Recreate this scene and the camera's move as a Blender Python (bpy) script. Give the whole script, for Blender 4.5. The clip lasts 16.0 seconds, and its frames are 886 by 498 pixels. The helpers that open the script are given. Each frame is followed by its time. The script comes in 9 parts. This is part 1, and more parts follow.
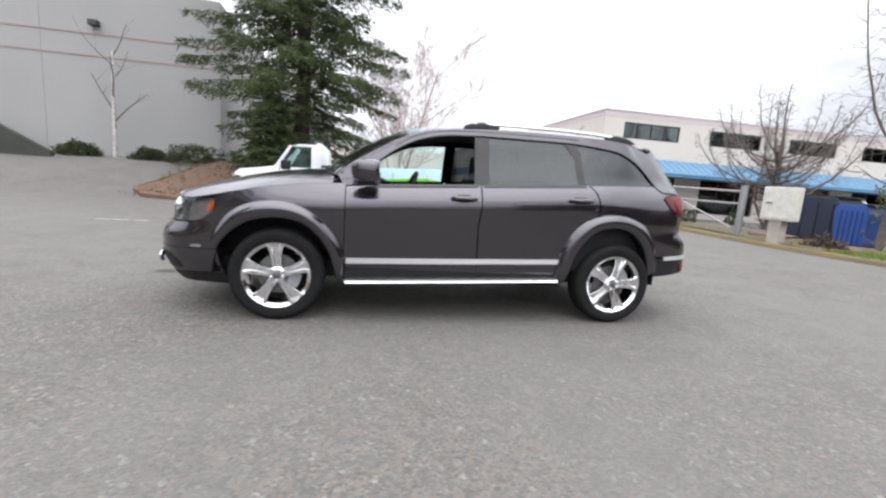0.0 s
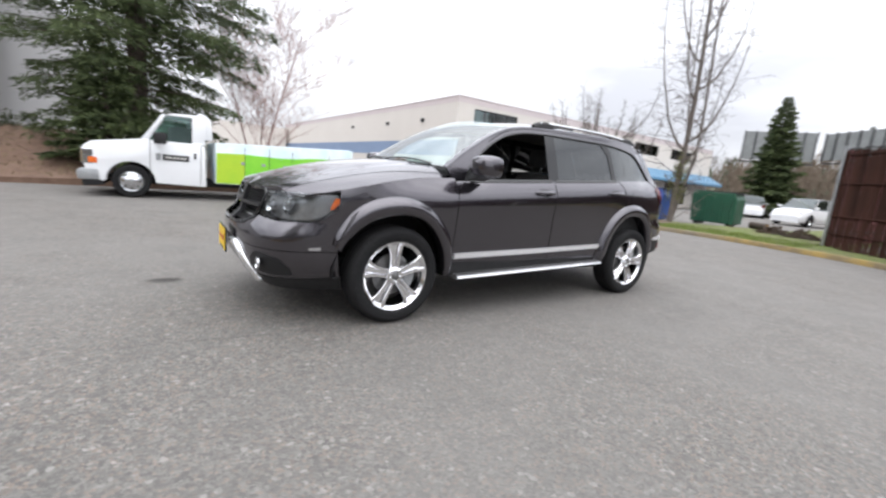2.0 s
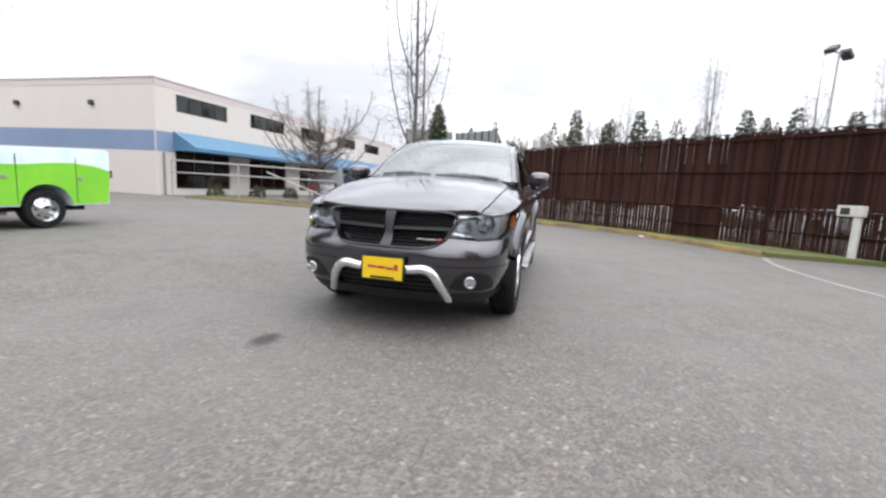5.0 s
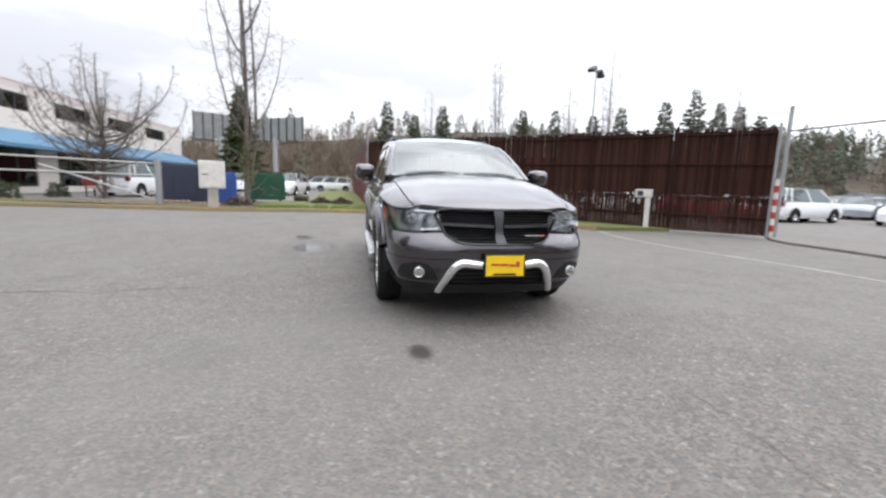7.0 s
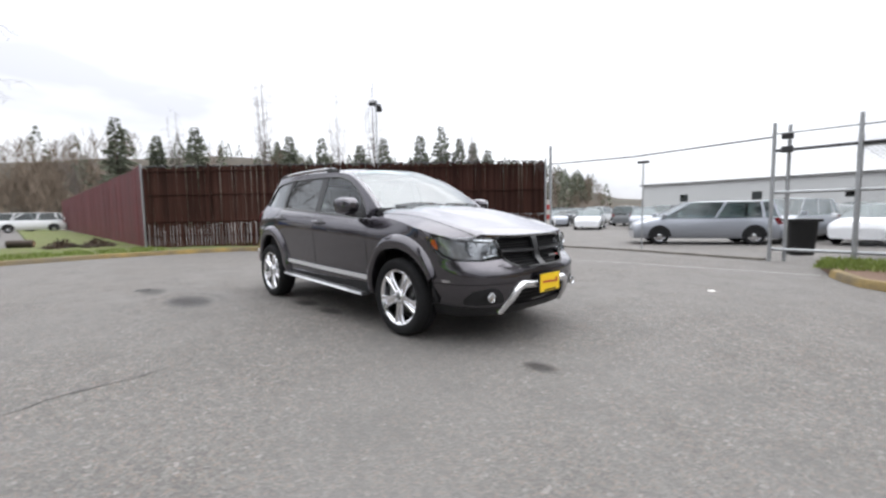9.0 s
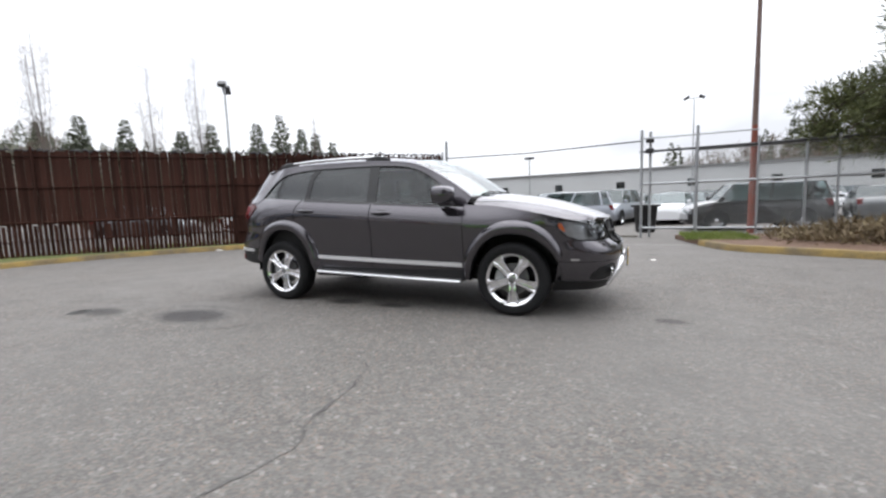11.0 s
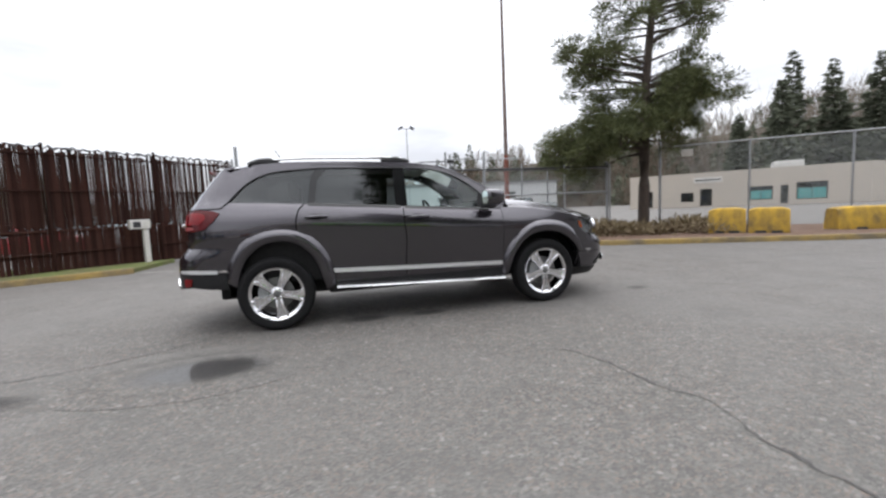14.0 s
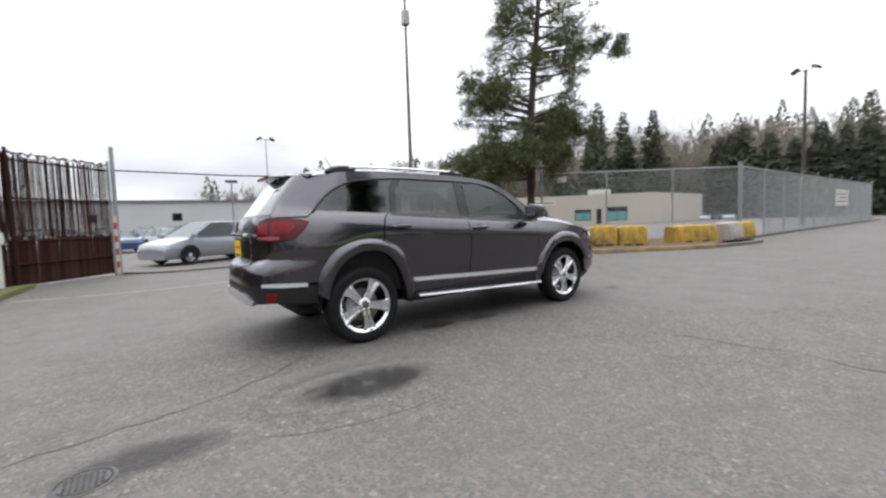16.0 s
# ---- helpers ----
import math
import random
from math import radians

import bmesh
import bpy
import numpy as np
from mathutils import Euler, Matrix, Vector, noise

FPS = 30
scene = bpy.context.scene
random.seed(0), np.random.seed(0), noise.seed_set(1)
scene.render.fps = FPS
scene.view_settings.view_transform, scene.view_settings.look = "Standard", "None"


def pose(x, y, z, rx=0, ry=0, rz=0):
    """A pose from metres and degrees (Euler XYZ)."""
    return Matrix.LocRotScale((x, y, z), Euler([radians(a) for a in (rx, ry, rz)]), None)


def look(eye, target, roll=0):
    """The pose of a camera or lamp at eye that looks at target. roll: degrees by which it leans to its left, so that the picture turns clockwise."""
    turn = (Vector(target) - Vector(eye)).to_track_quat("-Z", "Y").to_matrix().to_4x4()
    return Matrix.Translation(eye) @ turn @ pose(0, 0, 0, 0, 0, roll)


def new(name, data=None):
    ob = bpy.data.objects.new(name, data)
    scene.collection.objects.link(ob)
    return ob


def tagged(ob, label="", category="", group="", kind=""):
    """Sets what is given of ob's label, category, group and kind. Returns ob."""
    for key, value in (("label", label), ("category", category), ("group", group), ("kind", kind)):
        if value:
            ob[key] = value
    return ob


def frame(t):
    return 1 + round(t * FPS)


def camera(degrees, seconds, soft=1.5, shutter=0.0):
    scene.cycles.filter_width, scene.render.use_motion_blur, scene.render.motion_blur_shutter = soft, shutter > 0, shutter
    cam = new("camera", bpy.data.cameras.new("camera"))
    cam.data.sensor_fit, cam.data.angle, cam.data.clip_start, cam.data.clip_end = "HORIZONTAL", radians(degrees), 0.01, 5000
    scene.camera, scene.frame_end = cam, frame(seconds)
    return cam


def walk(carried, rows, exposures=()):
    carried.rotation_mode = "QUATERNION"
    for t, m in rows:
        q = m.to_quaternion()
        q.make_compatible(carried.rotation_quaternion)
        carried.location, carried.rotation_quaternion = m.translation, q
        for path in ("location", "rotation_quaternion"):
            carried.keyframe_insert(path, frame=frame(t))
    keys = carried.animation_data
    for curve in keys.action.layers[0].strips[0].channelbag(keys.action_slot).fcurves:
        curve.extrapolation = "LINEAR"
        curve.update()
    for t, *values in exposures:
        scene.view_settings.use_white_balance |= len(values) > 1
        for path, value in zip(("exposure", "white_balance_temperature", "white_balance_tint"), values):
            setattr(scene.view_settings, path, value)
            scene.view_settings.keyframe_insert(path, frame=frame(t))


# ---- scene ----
cam = camera(92.1, 16.0, 2.4, 0.4)
PATH = [
    (0, (-0.822, -4.3, 1.175), (-0.438, -2.363, 0.862), 4.2),
    (0.5, (-1.29, -4.233, 1.173), (-0.841, -2.31, 0.854), 6.2),
    (1, (-1.829, -4.055, 1.149), (-1.224, -2.178, 0.82), 4.6),
    (1.5, (-2.366, -3.815, 1.137), (-1.559, -2.019, 0.784), 4.9),
    (2, (-2.901, -3.577, 1.133), (-1.785, -1.954, 0.786), 5.5),
    (2.5, (-3.381, -3.257, 1.109), (-2.041, -1.801, 0.813), 5.4),
    (3, (-3.845, -2.895, 1.119), (-2.316, -1.64, 0.824), 3.6),
    (3.5, (-4.252, -2.479, 1.085), (-2.556, -1.444, 0.85), 3.4),
    (6, (-5.571, -0.09, 1.094), (-3.596, -0.054, 0.777), 3.1),
    (6.5, (-5.583, 0.522, 1.097), (-3.617, 0.284, 0.813), 2.8),
    (7, (-5.497, 1.121, 1.091), (-3.562, 0.705, 0.799), 1.8),
    (7.5, (-5.392, 1.714, 1.093), (-3.549, 0.986, 0.819), 0.4),
    (8, (-5.145, 2.225, 1.095), (-3.426, 1.241, 0.814), 0.2),
    (8.5, (-4.889, 2.762, 1.122), (-3.29, 1.575, 0.938), 1.3),
    (9, (-4.54, 3.26, 1.125), (-3.1, 1.883, 0.958), -0.9),
    (11.5, (-1.89, 5.167, 1.132), (-1.292, 3.273, 0.898), -0.9),
    (12, (-1.316, 5.315, 1.151), (-0.935, 3.367, 0.902), -0.4),
    (12.5, (-0.776, 5.346, 1.157), (-0.595, 3.364, 0.953), -2.0),
    (13, (-0.148, 5.437, 1.16), (-0.205, 3.443, 1.026), -1.9),
    (13.5, (0.342, 5.276, 1.15), (0.106, 3.294, 1.022), -1.4),
    (14, (0.913, 5.266, 1.118), (0.405, 3.341, 0.929), -2.6),
    (14.5, (1.487, 5.202, 1.102), (0.838, 3.318, 0.926), -2.5),
    (15, (2.074, 5.095, 1.146), (1.257, 3.276, 0.999), -2.4),
    (15.5, (2.646, 4.893, 1.152), (1.69, 3.144, 0.985), -2.7),
    (16, (3.143, 4.577, 1.135), (1.99, 2.948, 1.002), -1.9),
]
walk(cam, [(t, look(eye, target, roll)) for t, eye, target, roll in PATH], [(0, 0.83), (3.5, 0.85), (7, 0.77), (9, 0.72), (12.5, 0.55), (16, 0.48)])

# ---- light ----
SUN_EL, SUN_AZ = radians(62), radians(200)
world = bpy.data.worlds.new("overcast_sky")
scene.world = world
world.use_nodes = True
wn, wl = world.node_tree.nodes, world.node_tree.links
wn.clear()
w_out = wn.new("ShaderNodeOutputWorld")
w_bg = wn.new("ShaderNodeBackground")
w_sky = wn.new("ShaderNodeTexSky")
w_sky.sky_type, w_sky.sun_disc = "NISHITA", False
w_sky.sun_elevation, w_sky.sun_rotation = SUN_EL, SUN_AZ
w_dim = wn.new("ShaderNodeMix")
w_dim.data_type, w_dim.blend_type = "RGBA", "MULTIPLY"
w_dim.inputs[0].default_value = 1.0
w_dim.inputs[7].default_value = (0.1, 0.1, 0.1, 1)
w_co = wn.new("ShaderNodeTexCoord")
w_map = wn.new("ShaderNodeMapping")
w_map.inputs["Scale"].default_value = (1.0, 1.0, 3.6)
w_noise = wn.new("ShaderNodeTexNoise")
w_noise.inputs["Scale"].default_value = 1.7
w_noise.inputs["Detail"].default_value = 5
w_ramp = wn.new("ShaderNodeValToRGB")
w_ramp.color_ramp.elements[0].position, w_ramp.color_ramp.elements[0].color = 0.44, (0.56, 0.57, 0.62, 1)
w_ramp.color_ramp.elements[1].position, w_ramp.color_ramp.elements[1].color = 0.78, (1.09, 1.11, 1.155, 1)
w_clear = wn.new("ShaderNodeMath")
w_clear.operation = "MULTIPLY_ADD"
w_clear.inputs[1].default_value = 0.30
w_mix = wn.new("ShaderNodeMix")
w_mix.data_type = "RGBA"
w_mix.inputs[0].default_value = 0.93
wl.new(w_co.outputs["Generated"], w_map.inputs["Vector"])
wl.new(w_map.outputs[0], w_noise.inputs["Vector"])
wl.new(w_noise.outputs["Fac"], w_clear.inputs[2])
wl.new(w_clear.outputs[0], w_ramp.inputs["Fac"])
wl.new(w_sky.outputs[0], w_dim.inputs[6])
wl.new(w_dim.outputs[2], w_mix.inputs[6])
wl.new(w_ramp.outputs[0], w_mix.inputs[7])
w_xyz = wn.new("ShaderNodeSeparateXYZ")
w_rise = wn.new("ShaderNodeMapRange")
w_rise.inputs[3].default_value, w_rise.inputs[4].default_value = 0.70, 1.85
w_lift = wn.new("ShaderNodeVectorMath")
w_lift.operation = "SCALE"
wl.new(w_co.outputs["Generated"], w_xyz.inputs[0])
wl.new(w_xyz.outputs[2], w_rise.inputs[0])
wl.new(w_xyz.outputs[2], w_clear.inputs[0])
wl.new(w_mix.outputs[2], w_lift.inputs[0])
w_glow = wn.new("ShaderNodeVectorMath")
w_glow.operation = "DOT_PRODUCT"
w_glow.inputs[1].default_value = (math.sin(SUN_AZ), math.cos(SUN_AZ), 0)
w_side = wn.new("ShaderNodeMath")
w_side.operation = "MULTIPLY_ADD"
w_side.inputs[1].default_value, w_side.inputs[2].default_value = 0.14, 1.0
w_both = wn.new("ShaderNodeMath")
w_both.operation = "MULTIPLY"
wl.new(w_co.outputs["Generated"], w_glow.inputs[0])
wl.new(w_glow.outputs["Value"], w_side.inputs[0])
wl.new(w_side.outputs[0], w_both.inputs[0])
wl.new(w_rise.outputs[0], w_both.inputs[1])
wl.new(w_both.outputs[0], w_lift.inputs["Scale"])
wl.new(w_lift.outputs[0], w_bg.inputs["Color"])
w_bg.inputs["Strength"].default_value = 1.11
wl.new(w_bg.outputs[0], w_out.inputs[0])

sun_data = bpy.data.lights.new("sun", "SUN")
sun_data.energy, sun_data.angle, sun_data.color = 0.55, radians(90), (1.0, 0.97, 0.93)
sun = new("sun", sun_data)
sun.matrix_world = look((math.sin(SUN_AZ) * 40, math.cos(SUN_AZ) * 40, math.tan(SUN_EL) * 40), (0, 0, 0))


# ---- materials ----
def mat(name, base, rough=0.6, metal=0.0, second=None, scale=3.0, patch=0.5, fine=40.0, grain=0.12, bump=0.0, bump_scale=120.0,
        coat=0.0, spec=0.5, rand=0.0, rough_var=0.0, stretch=None):
    """A surface of two scales: large patches between base and second, fine grain over them, with relief."""
    m = bpy.data.materials.new(name)
    m.use_nodes = True
    n, l = m.node_tree.nodes, m.node_tree.links
    b = n["Principled BSDF"]
    b.inputs["Roughness"].default_value, b.inputs["Metallic"].default_value = rough, metal
    b.inputs["Specular IOR Level"].default_value = spec
    b.inputs["Coat Weight"].default_value, b.inputs["Coat Roughness"].default_value = coat, 0.04
    co = n.new("ShaderNodeTexCoord")
    src = co.outputs["Object"]
    if stretch:
        mp = n.new("ShaderNodeMapping")
        mp.inputs["Scale"].default_value = stretch
        l.new(src, mp.inputs["Vector"])
        src = mp.outputs[0]
    n1 = n.new("ShaderNodeTexNoise")
    n1.inputs["Scale"].default_value, n1.inputs["Detail"].default_value = scale, 6
    n1.inputs["Roughness"].default_value = 0.62
    n2 = n.new("ShaderNodeTexNoise")
    n2.inputs["Scale"].default_value, n2.inputs["Detail"].default_value = fine, 3
    l.new(src, n1.inputs["Vector"])
    l.new(src, n2.inputs["Vector"])
    r1 = n.new("ShaderNodeMapRange")
    r1.inputs[1].default_value, r1.inputs[2].default_value = 0.5 - 0.18, 0.5 + 0.18
    r1.inputs[4].default_value = patch
    l.new(n1.outputs["Fac"], r1.inputs[0])
    mx = n.new("ShaderNodeMix")
    mx.data_type = "RGBA"
    second = second or tuple(c * 0.75 for c in base)
    mx.inputs[6].default_value, mx.inputs[7].default_value = (*base, 1), (*second, 1)
    l.new(r1.outputs[0], mx.inputs[0])
    r2 = n.new("ShaderNodeMapRange")
    r2.inputs[1].default_value, r2.inputs[2].default_value = 0.3, 0.7
    r2.inputs[3].default_value, r2.inputs[4].default_value = 1 - grain, 1 + grain
    l.new(n2.outputs["Fac"], r2.inputs[0])
    hs = n.new("ShaderNodeHueSaturation")
    l.new(mx.outputs[2], hs.inputs["Color"])
    if rand:
        oi = n.new("ShaderNodeObjectInfo")
        r3 = n.new("ShaderNodeMapRange")
        r3.inputs[3].default_value, r3.inputs[4].default_value = 1 - rand, 1 + rand
        l.new(oi.outputs["Random"], r3.inputs[0])
        mm = n.new("ShaderNodeMath")
        mm.operation = "MULTIPLY"
        l.new(r2.outputs[0], mm.inputs[0])
        l.new(r3.outputs[0], mm.inputs[1])
        l.new(mm.outputs[0], hs.inputs["Value"])
    else:
        l.new(r2.outputs[0], hs.inputs["Value"])
    l.new(hs.outputs[0], b.inputs["Base Color"])
    if rough_var:
        r4 = n.new("ShaderNodeMapRange")
        r4.inputs[3].default_value, r4.inputs[4].default_value = rough - rough_var, rough + rough_var
        l.new(n1.outputs["Fac"], r4.inputs[0])
        l.new(r4.outputs[0], b.inputs["Roughness"])
    if bump:
        bn = n.new("ShaderNodeTexNoise")
        bn.inputs["Scale"].default_value, bn.inputs["Detail"].default_value = bump_scale, 4
        l.new(src, bn.inputs["Vector"])
        bp = n.new("ShaderNodeBump")
        bp.inputs["Strength"].default_value, bp.inputs["Distance"].default_value = bump, 0.02
        l.new(bn.outputs["Fac"], bp.inputs["Height"])
        l.new(bp.outputs[0], b.inputs["Normal"])
    return m


def asphalt_material():
    m = bpy.data.materials.new("weathered_asphalt")
    m.use_nodes = True
    n, l = m.node_tree.nodes, m.node_tree.links
    b = n["Principled BSDF"]
    co = n.new("ShaderNodeTexCoord")

    def noise_node(scale, detail=5, rough=0.6):
        t = n.new("ShaderNodeTexNoise")
        t.inputs["Scale"].default_value, t.inputs["Detail"].default_value, t.inputs["Roughness"].default_value = scale, detail, rough
        l.new(co.outputs["Object"], t.inputs["Vector"])
        return t.outputs["Fac"]

    def span(src, a, z, lo, hi):
        r = n.new("ShaderNodeMapRange")
        for i, v in enumerate((a, z, lo, hi)):
            r.inputs[i + 1].default_value = v
        l.new(src, r.inputs[0])
        return r.outputs[0]

    def mix(f, a, c):
        x = n.new("ShaderNodeMix")
        x.data_type = "RGBA"
        l.new(f, x.inputs[0])
        for i, v in ((6, a), (7, c)):
            if isinstance(v, tuple):
                x.inputs[i].default_value = (*v, 1)
            else:
                l.new(v, x.inputs[i])
        return x.outputs[2]

    chips = n.new("ShaderNodeTexVoronoi")
    chips.inputs["Scale"].default_value = 74
    l.new(co.outputs["Object"], chips.inputs["Vector"])
    sep = n.new("ShaderNodeSeparateColor")
    l.new(chips.outputs["Color"], sep.inputs[0])
    big = n.new("ShaderNodeTexVoronoi")
    big.inputs["Scale"].default_value = 46
    l.new(co.outputs["Object"], big.inputs["Vector"])
    sep2 = n.new("ShaderNodeSeparateColor")
    l.new(big.outputs["Color"], sep2.inputs[0])
    stone = mix(span(sep.outputs[0], 0.0, 1.0, 0.0, 1.0), (0.076, 0.0725, 0.068), (0.162, 0.153, 0.143))
    stone = mix(span(sep.outputs[2], 0.76, 0.84, 0.0, 0.65), stone, (0.190, 0.146, 0.122))
    stone = mix(span(sep.outputs[1], 0.90, 0.93, 0.0, 0.55), stone, (0.225, 0.215, 0.204))
    stone = mix(span(sep2.outputs[0], 0.975, 0.985, 0.0, 0.45), stone, (0.36, 0.345, 0.33))
    stone = mix(span(sep2.outputs[1], 0.90, 0.95, 0.0, 0.55), stone, (0.055, 0.054, 0.052))
    stone = mix(span(noise_node(13.0, 4), 0.46, 0.64, 0.0, 0.55), stone, (0.080, 0.078, 0.073))
    stone = mix(span(noise_node(0.35), 0.42, 0.62, 0.0, 0.45), stone, (0.148, 0.1415, 0.1345))
    stone = mix(span(noise_node(1.6, 7), 0.50, 0.72, 0.0, 0.45), stone, (0.088, 0.0855, 0.0815))
    stone = mix(span(noise_node(0.12, 4), 0.45, 0.7, 0.0, 0.35), stone, (0.145, 0.138, 0.130))
    l.new(stone, b.inputs["Base Color"])
    l.new(span(noise_node(2.3), 0.3, 0.7, 0.68, 0.88), b.inputs["Roughness"])
    b.inputs["Specular IOR Level"].default_value = 0.35
    bp = n.new("ShaderNodeBump")
    bp.inputs["Strength"].default_value, bp.inputs["Distance"].default_value = 0.75, 0.006
    l.new(chips.outputs["Distance"], bp.inputs["Height"])
    l.new(bp.outputs[0], b.inputs["Normal"])
    return m


def glass(name, tint, rough=0.0, alpha=0.25, faces=1.0):
    """Thin car or window glass: a mirror by its angle over a tinted clear sheet."""
    m = bpy.data.materials.new(name)
    m.use_nodes = True
    n, l = m.node_tree.nodes, m.node_tree.links
    n.clear()
    out = n.new("ShaderNodeOutputMaterial")
    mix = n.new("ShaderNodeMixShader")
    tr = n.new("ShaderNodeBsdfTransparent")
    tr.inputs[0].default_value = (*tint, 1)
    gl = n.new("ShaderNodeBsdfGlossy")
    gl.inputs["Roughness"].default_value = rough
    gl.inputs["Color"].default_value = (0.93, 0.96, 0.97, 1)
    fr = n.new("ShaderNodeFresnel")
    fr.inputs["IOR"].default_value = 1.0 + alpha * 3
    two = n.new("ShaderNodeMath")
    two.operation, two.use_clamp = "MULTIPLY", True
    two.inputs[1].default_value = faces
    l.new(fr.outputs[0], two.inputs[0])
    l.new(two.outputs[0], mix.inputs[0])
    l.new(tr.outputs[0], mix.inputs[1])
    l.new(gl.outputs[0], mix.inputs[2])
    l.new(mix.outputs[0], out.inputs[0])
    return m


M = {}
M["office_glass"] = glass("tinted_office_glass", (0.62, 0.68, 0.68), 0.0, 0.2)
M["asphalt"] = asphalt_material()
M["kerb_yellow"] = mat("worn_yellow_kerb_paint", (0.31, 0.21, 0.055), 0.85, second=(0.105, 0.088, 0.066), scale=1.6, patch=1.0, fine=60, grain=0.25, bump=0.5)
M["kerb_dull"] = mat("dirty_kerb_concrete", (0.15, 0.125, 0.09), 0.9, second=(0.22, 0.16, 0.06), scale=0.9, patch=0.8, fine=60, grain=0.25, bump=0.5)
M["grass"] = mat("rough_grass", (0.10, 0.145, 0.026), 0.9, second=(0.12, 0.10, 0.05), scale=1.2, patch=0.9, fine=90, grain=0.4, bump=1.0, bump_scale=60)
M["soil"] = mat("bare_soil_and_straw", (0.15, 0.115, 0.08), 0.95, second=(0.085, 0.062, 0.044), scale=2.2, patch=1, fine=60, grain=0.4, bump=0.9, bump_scale=50)
M["mulch"] = mat("bark_mulch", (0.105, 0.062, 0.042), 0.95, second=(0.16, 0.10, 0.07), scale=5, patch=1, fine=70, grain=0.5, bump=1.0, bump_scale=50)
M["white_wall"] = mat("painted_concrete_wall", (0.33, 0.327, 0.325), 0.85, second=(0.295, 0.292, 0.29), scale=0.3, fine=14, grain=0.03, bump=0.1, bump_scale=40)
M["office_wall"] = mat("cream_stucco", (0.62, 0.58, 0.54), 0.85, second=(0.56, 0.52, 0.48), scale=0.4, fine=20, grain=0.04, bump=0.15, bump_scale=60)
M["coping_pink"] = mat("pinkish_parapet_paint", (0.58, 0.51, 0.51), 0.8, second=(0.52, 0.45, 0.45), scale=0.4, grain=0.05)
M["blind_cloth"] = mat("pale_green_curtain", (0.34, 0.44, 0.42), 0.9, second=(0.26, 0.35, 0.34), scale=2, grain=0.1)
M["office_room"] = mat("dim_office_room", (0.34, 0.24, 0.20), 0.9, second=(0.10, 0.085, 0.08), scale=0.8, patch=1, grain=0.2)
M["awning_rib"] = mat("pale_blue_awning_rib", (0.22, 0.36, 0.48), 0.4, second=(0.17, 0.31, 0.43), scale=1.0, grain=0.06)
M["blue_band"] = mat("blue_grey_paint", (0.20, 0.27, 0.40), 0.8, scale=0.5, grain=0.05)
M["awning_blue"] = mat("blue_metal_awning", (0.085, 0.20, 0.33), 0.4, second=(0.11, 0.24, 0.37), scale=1.0, grain=0.06)
M["frame_dark"] = mat("dark_window_frame", (0.03, 0.03, 0.033), 0.5)
M["roof_grey"] = mat("flat_roof_felt", (0.2, 0.2, 0.2), 0.9)
M["fence_brown"] = mat("brown_fence_slat", (0.048, 0.020, 0.015), 0.9, second=(0.025, 0.013, 0.010), scale=2.5, patch=0.9, fine=50, grain=0.25, bump=0.25, spec=0.12, rand=0.35, stretch=(4, 4, 0.6))
M["fence_maroon"] = mat("maroon_fence_slat", (0.11, 0.016, 0.02), 0.6, second=(0.06, 0.014, 0.016), scale=2, rand=0.25)
M["galv"] = mat("galvanised_steel", (0.36, 0.37, 0.38), 0.5, 0.75, second=(0.27, 0.28, 0.29), scale=8, grain=0.12)
M["wire"] = mat("chain_link_wire", (0.30, 0.31, 0.31), 0.55, 0.5, scale=4)
M["white_paint"] = mat("worn_white_paint", (0.62, 0.61, 0.58), 0.6, second=(0.45, 0.42, 0.38), scale=6, patch=0.7, grain=0.06, bump=0.1)
M["red_paint"] = mat("faded_red_paint", (0.42, 0.03, 0.025), 0.6, second=(0.3, 0.05, 0.04), scale=6)
M["tan_wall"] = mat("tan_block_wall", (0.47, 0.42, 0.36), 0.85, second=(0.41, 0.37, 0.32), scale=0.3, grain=0.05, bump=0.2, bump_scale=8)
M["grey_wall"] = mat("pale_grey_siding", (0.50, 0.51, 0.51), 0.8, second=(0.44, 0.45, 0.45), scale=0.15, grain=0.04)
M["yellow_concrete"] = mat("chipped_yellow_concrete", (0.52, 0.32, 0.03), 0.8, second=(0.12, 0.085, 0.04), scale=2.6, patch=0.85, fine=40, grain=0.25, bump=0.5, bump_scale=30, stretch=(1.5, 1.5, 0.8))
M["plain_concrete"] = mat("stained_concrete", (0.42, 0.39, 0.35), 0.85, second=(0.28, 0.25, 0.22), scale=4, patch=0.9, grain=0.15, bump=0.4, bump_scale=40)
M["dirty_concrete"] = mat("dirty_dark_concrete", (0.17, 0.155, 0.135), 0.9, second=(0.10, 0.092, 0.082), scale=3, patch=0.9, grain=0.2, bump=0.4, bump_scale=40)
M["rubber"] = mat("tyre_rubber", (0.010, 0.010, 0.011), 0.8, second=(0.016, 0.016, 0.016), scale=6, grain=0.2, bump=0.2, spec=0.2)
M["black_plastic"] = mat("black_plastic", (0.014, 0.014, 0.015), 0.5, second=(0.02, 0.02, 0.021), scale=10, grain=0.15, bump=0.08, bump_scale=400, spec=0.28)
M["chrome"] = mat("chrome", (0.82, 0.83, 0.84), 0.09, 1.0, second=(0.75, 0.76, 0.77), scale=10, grain=0.02)
M["car_grey"] = mat("granite_metallic_paint", (0.058, 0.053, 0.062), 0.25, 0.88, second=(0.052, 0.047, 0.056), scale=2, grain=0.03, fine=900, coat=1.0)

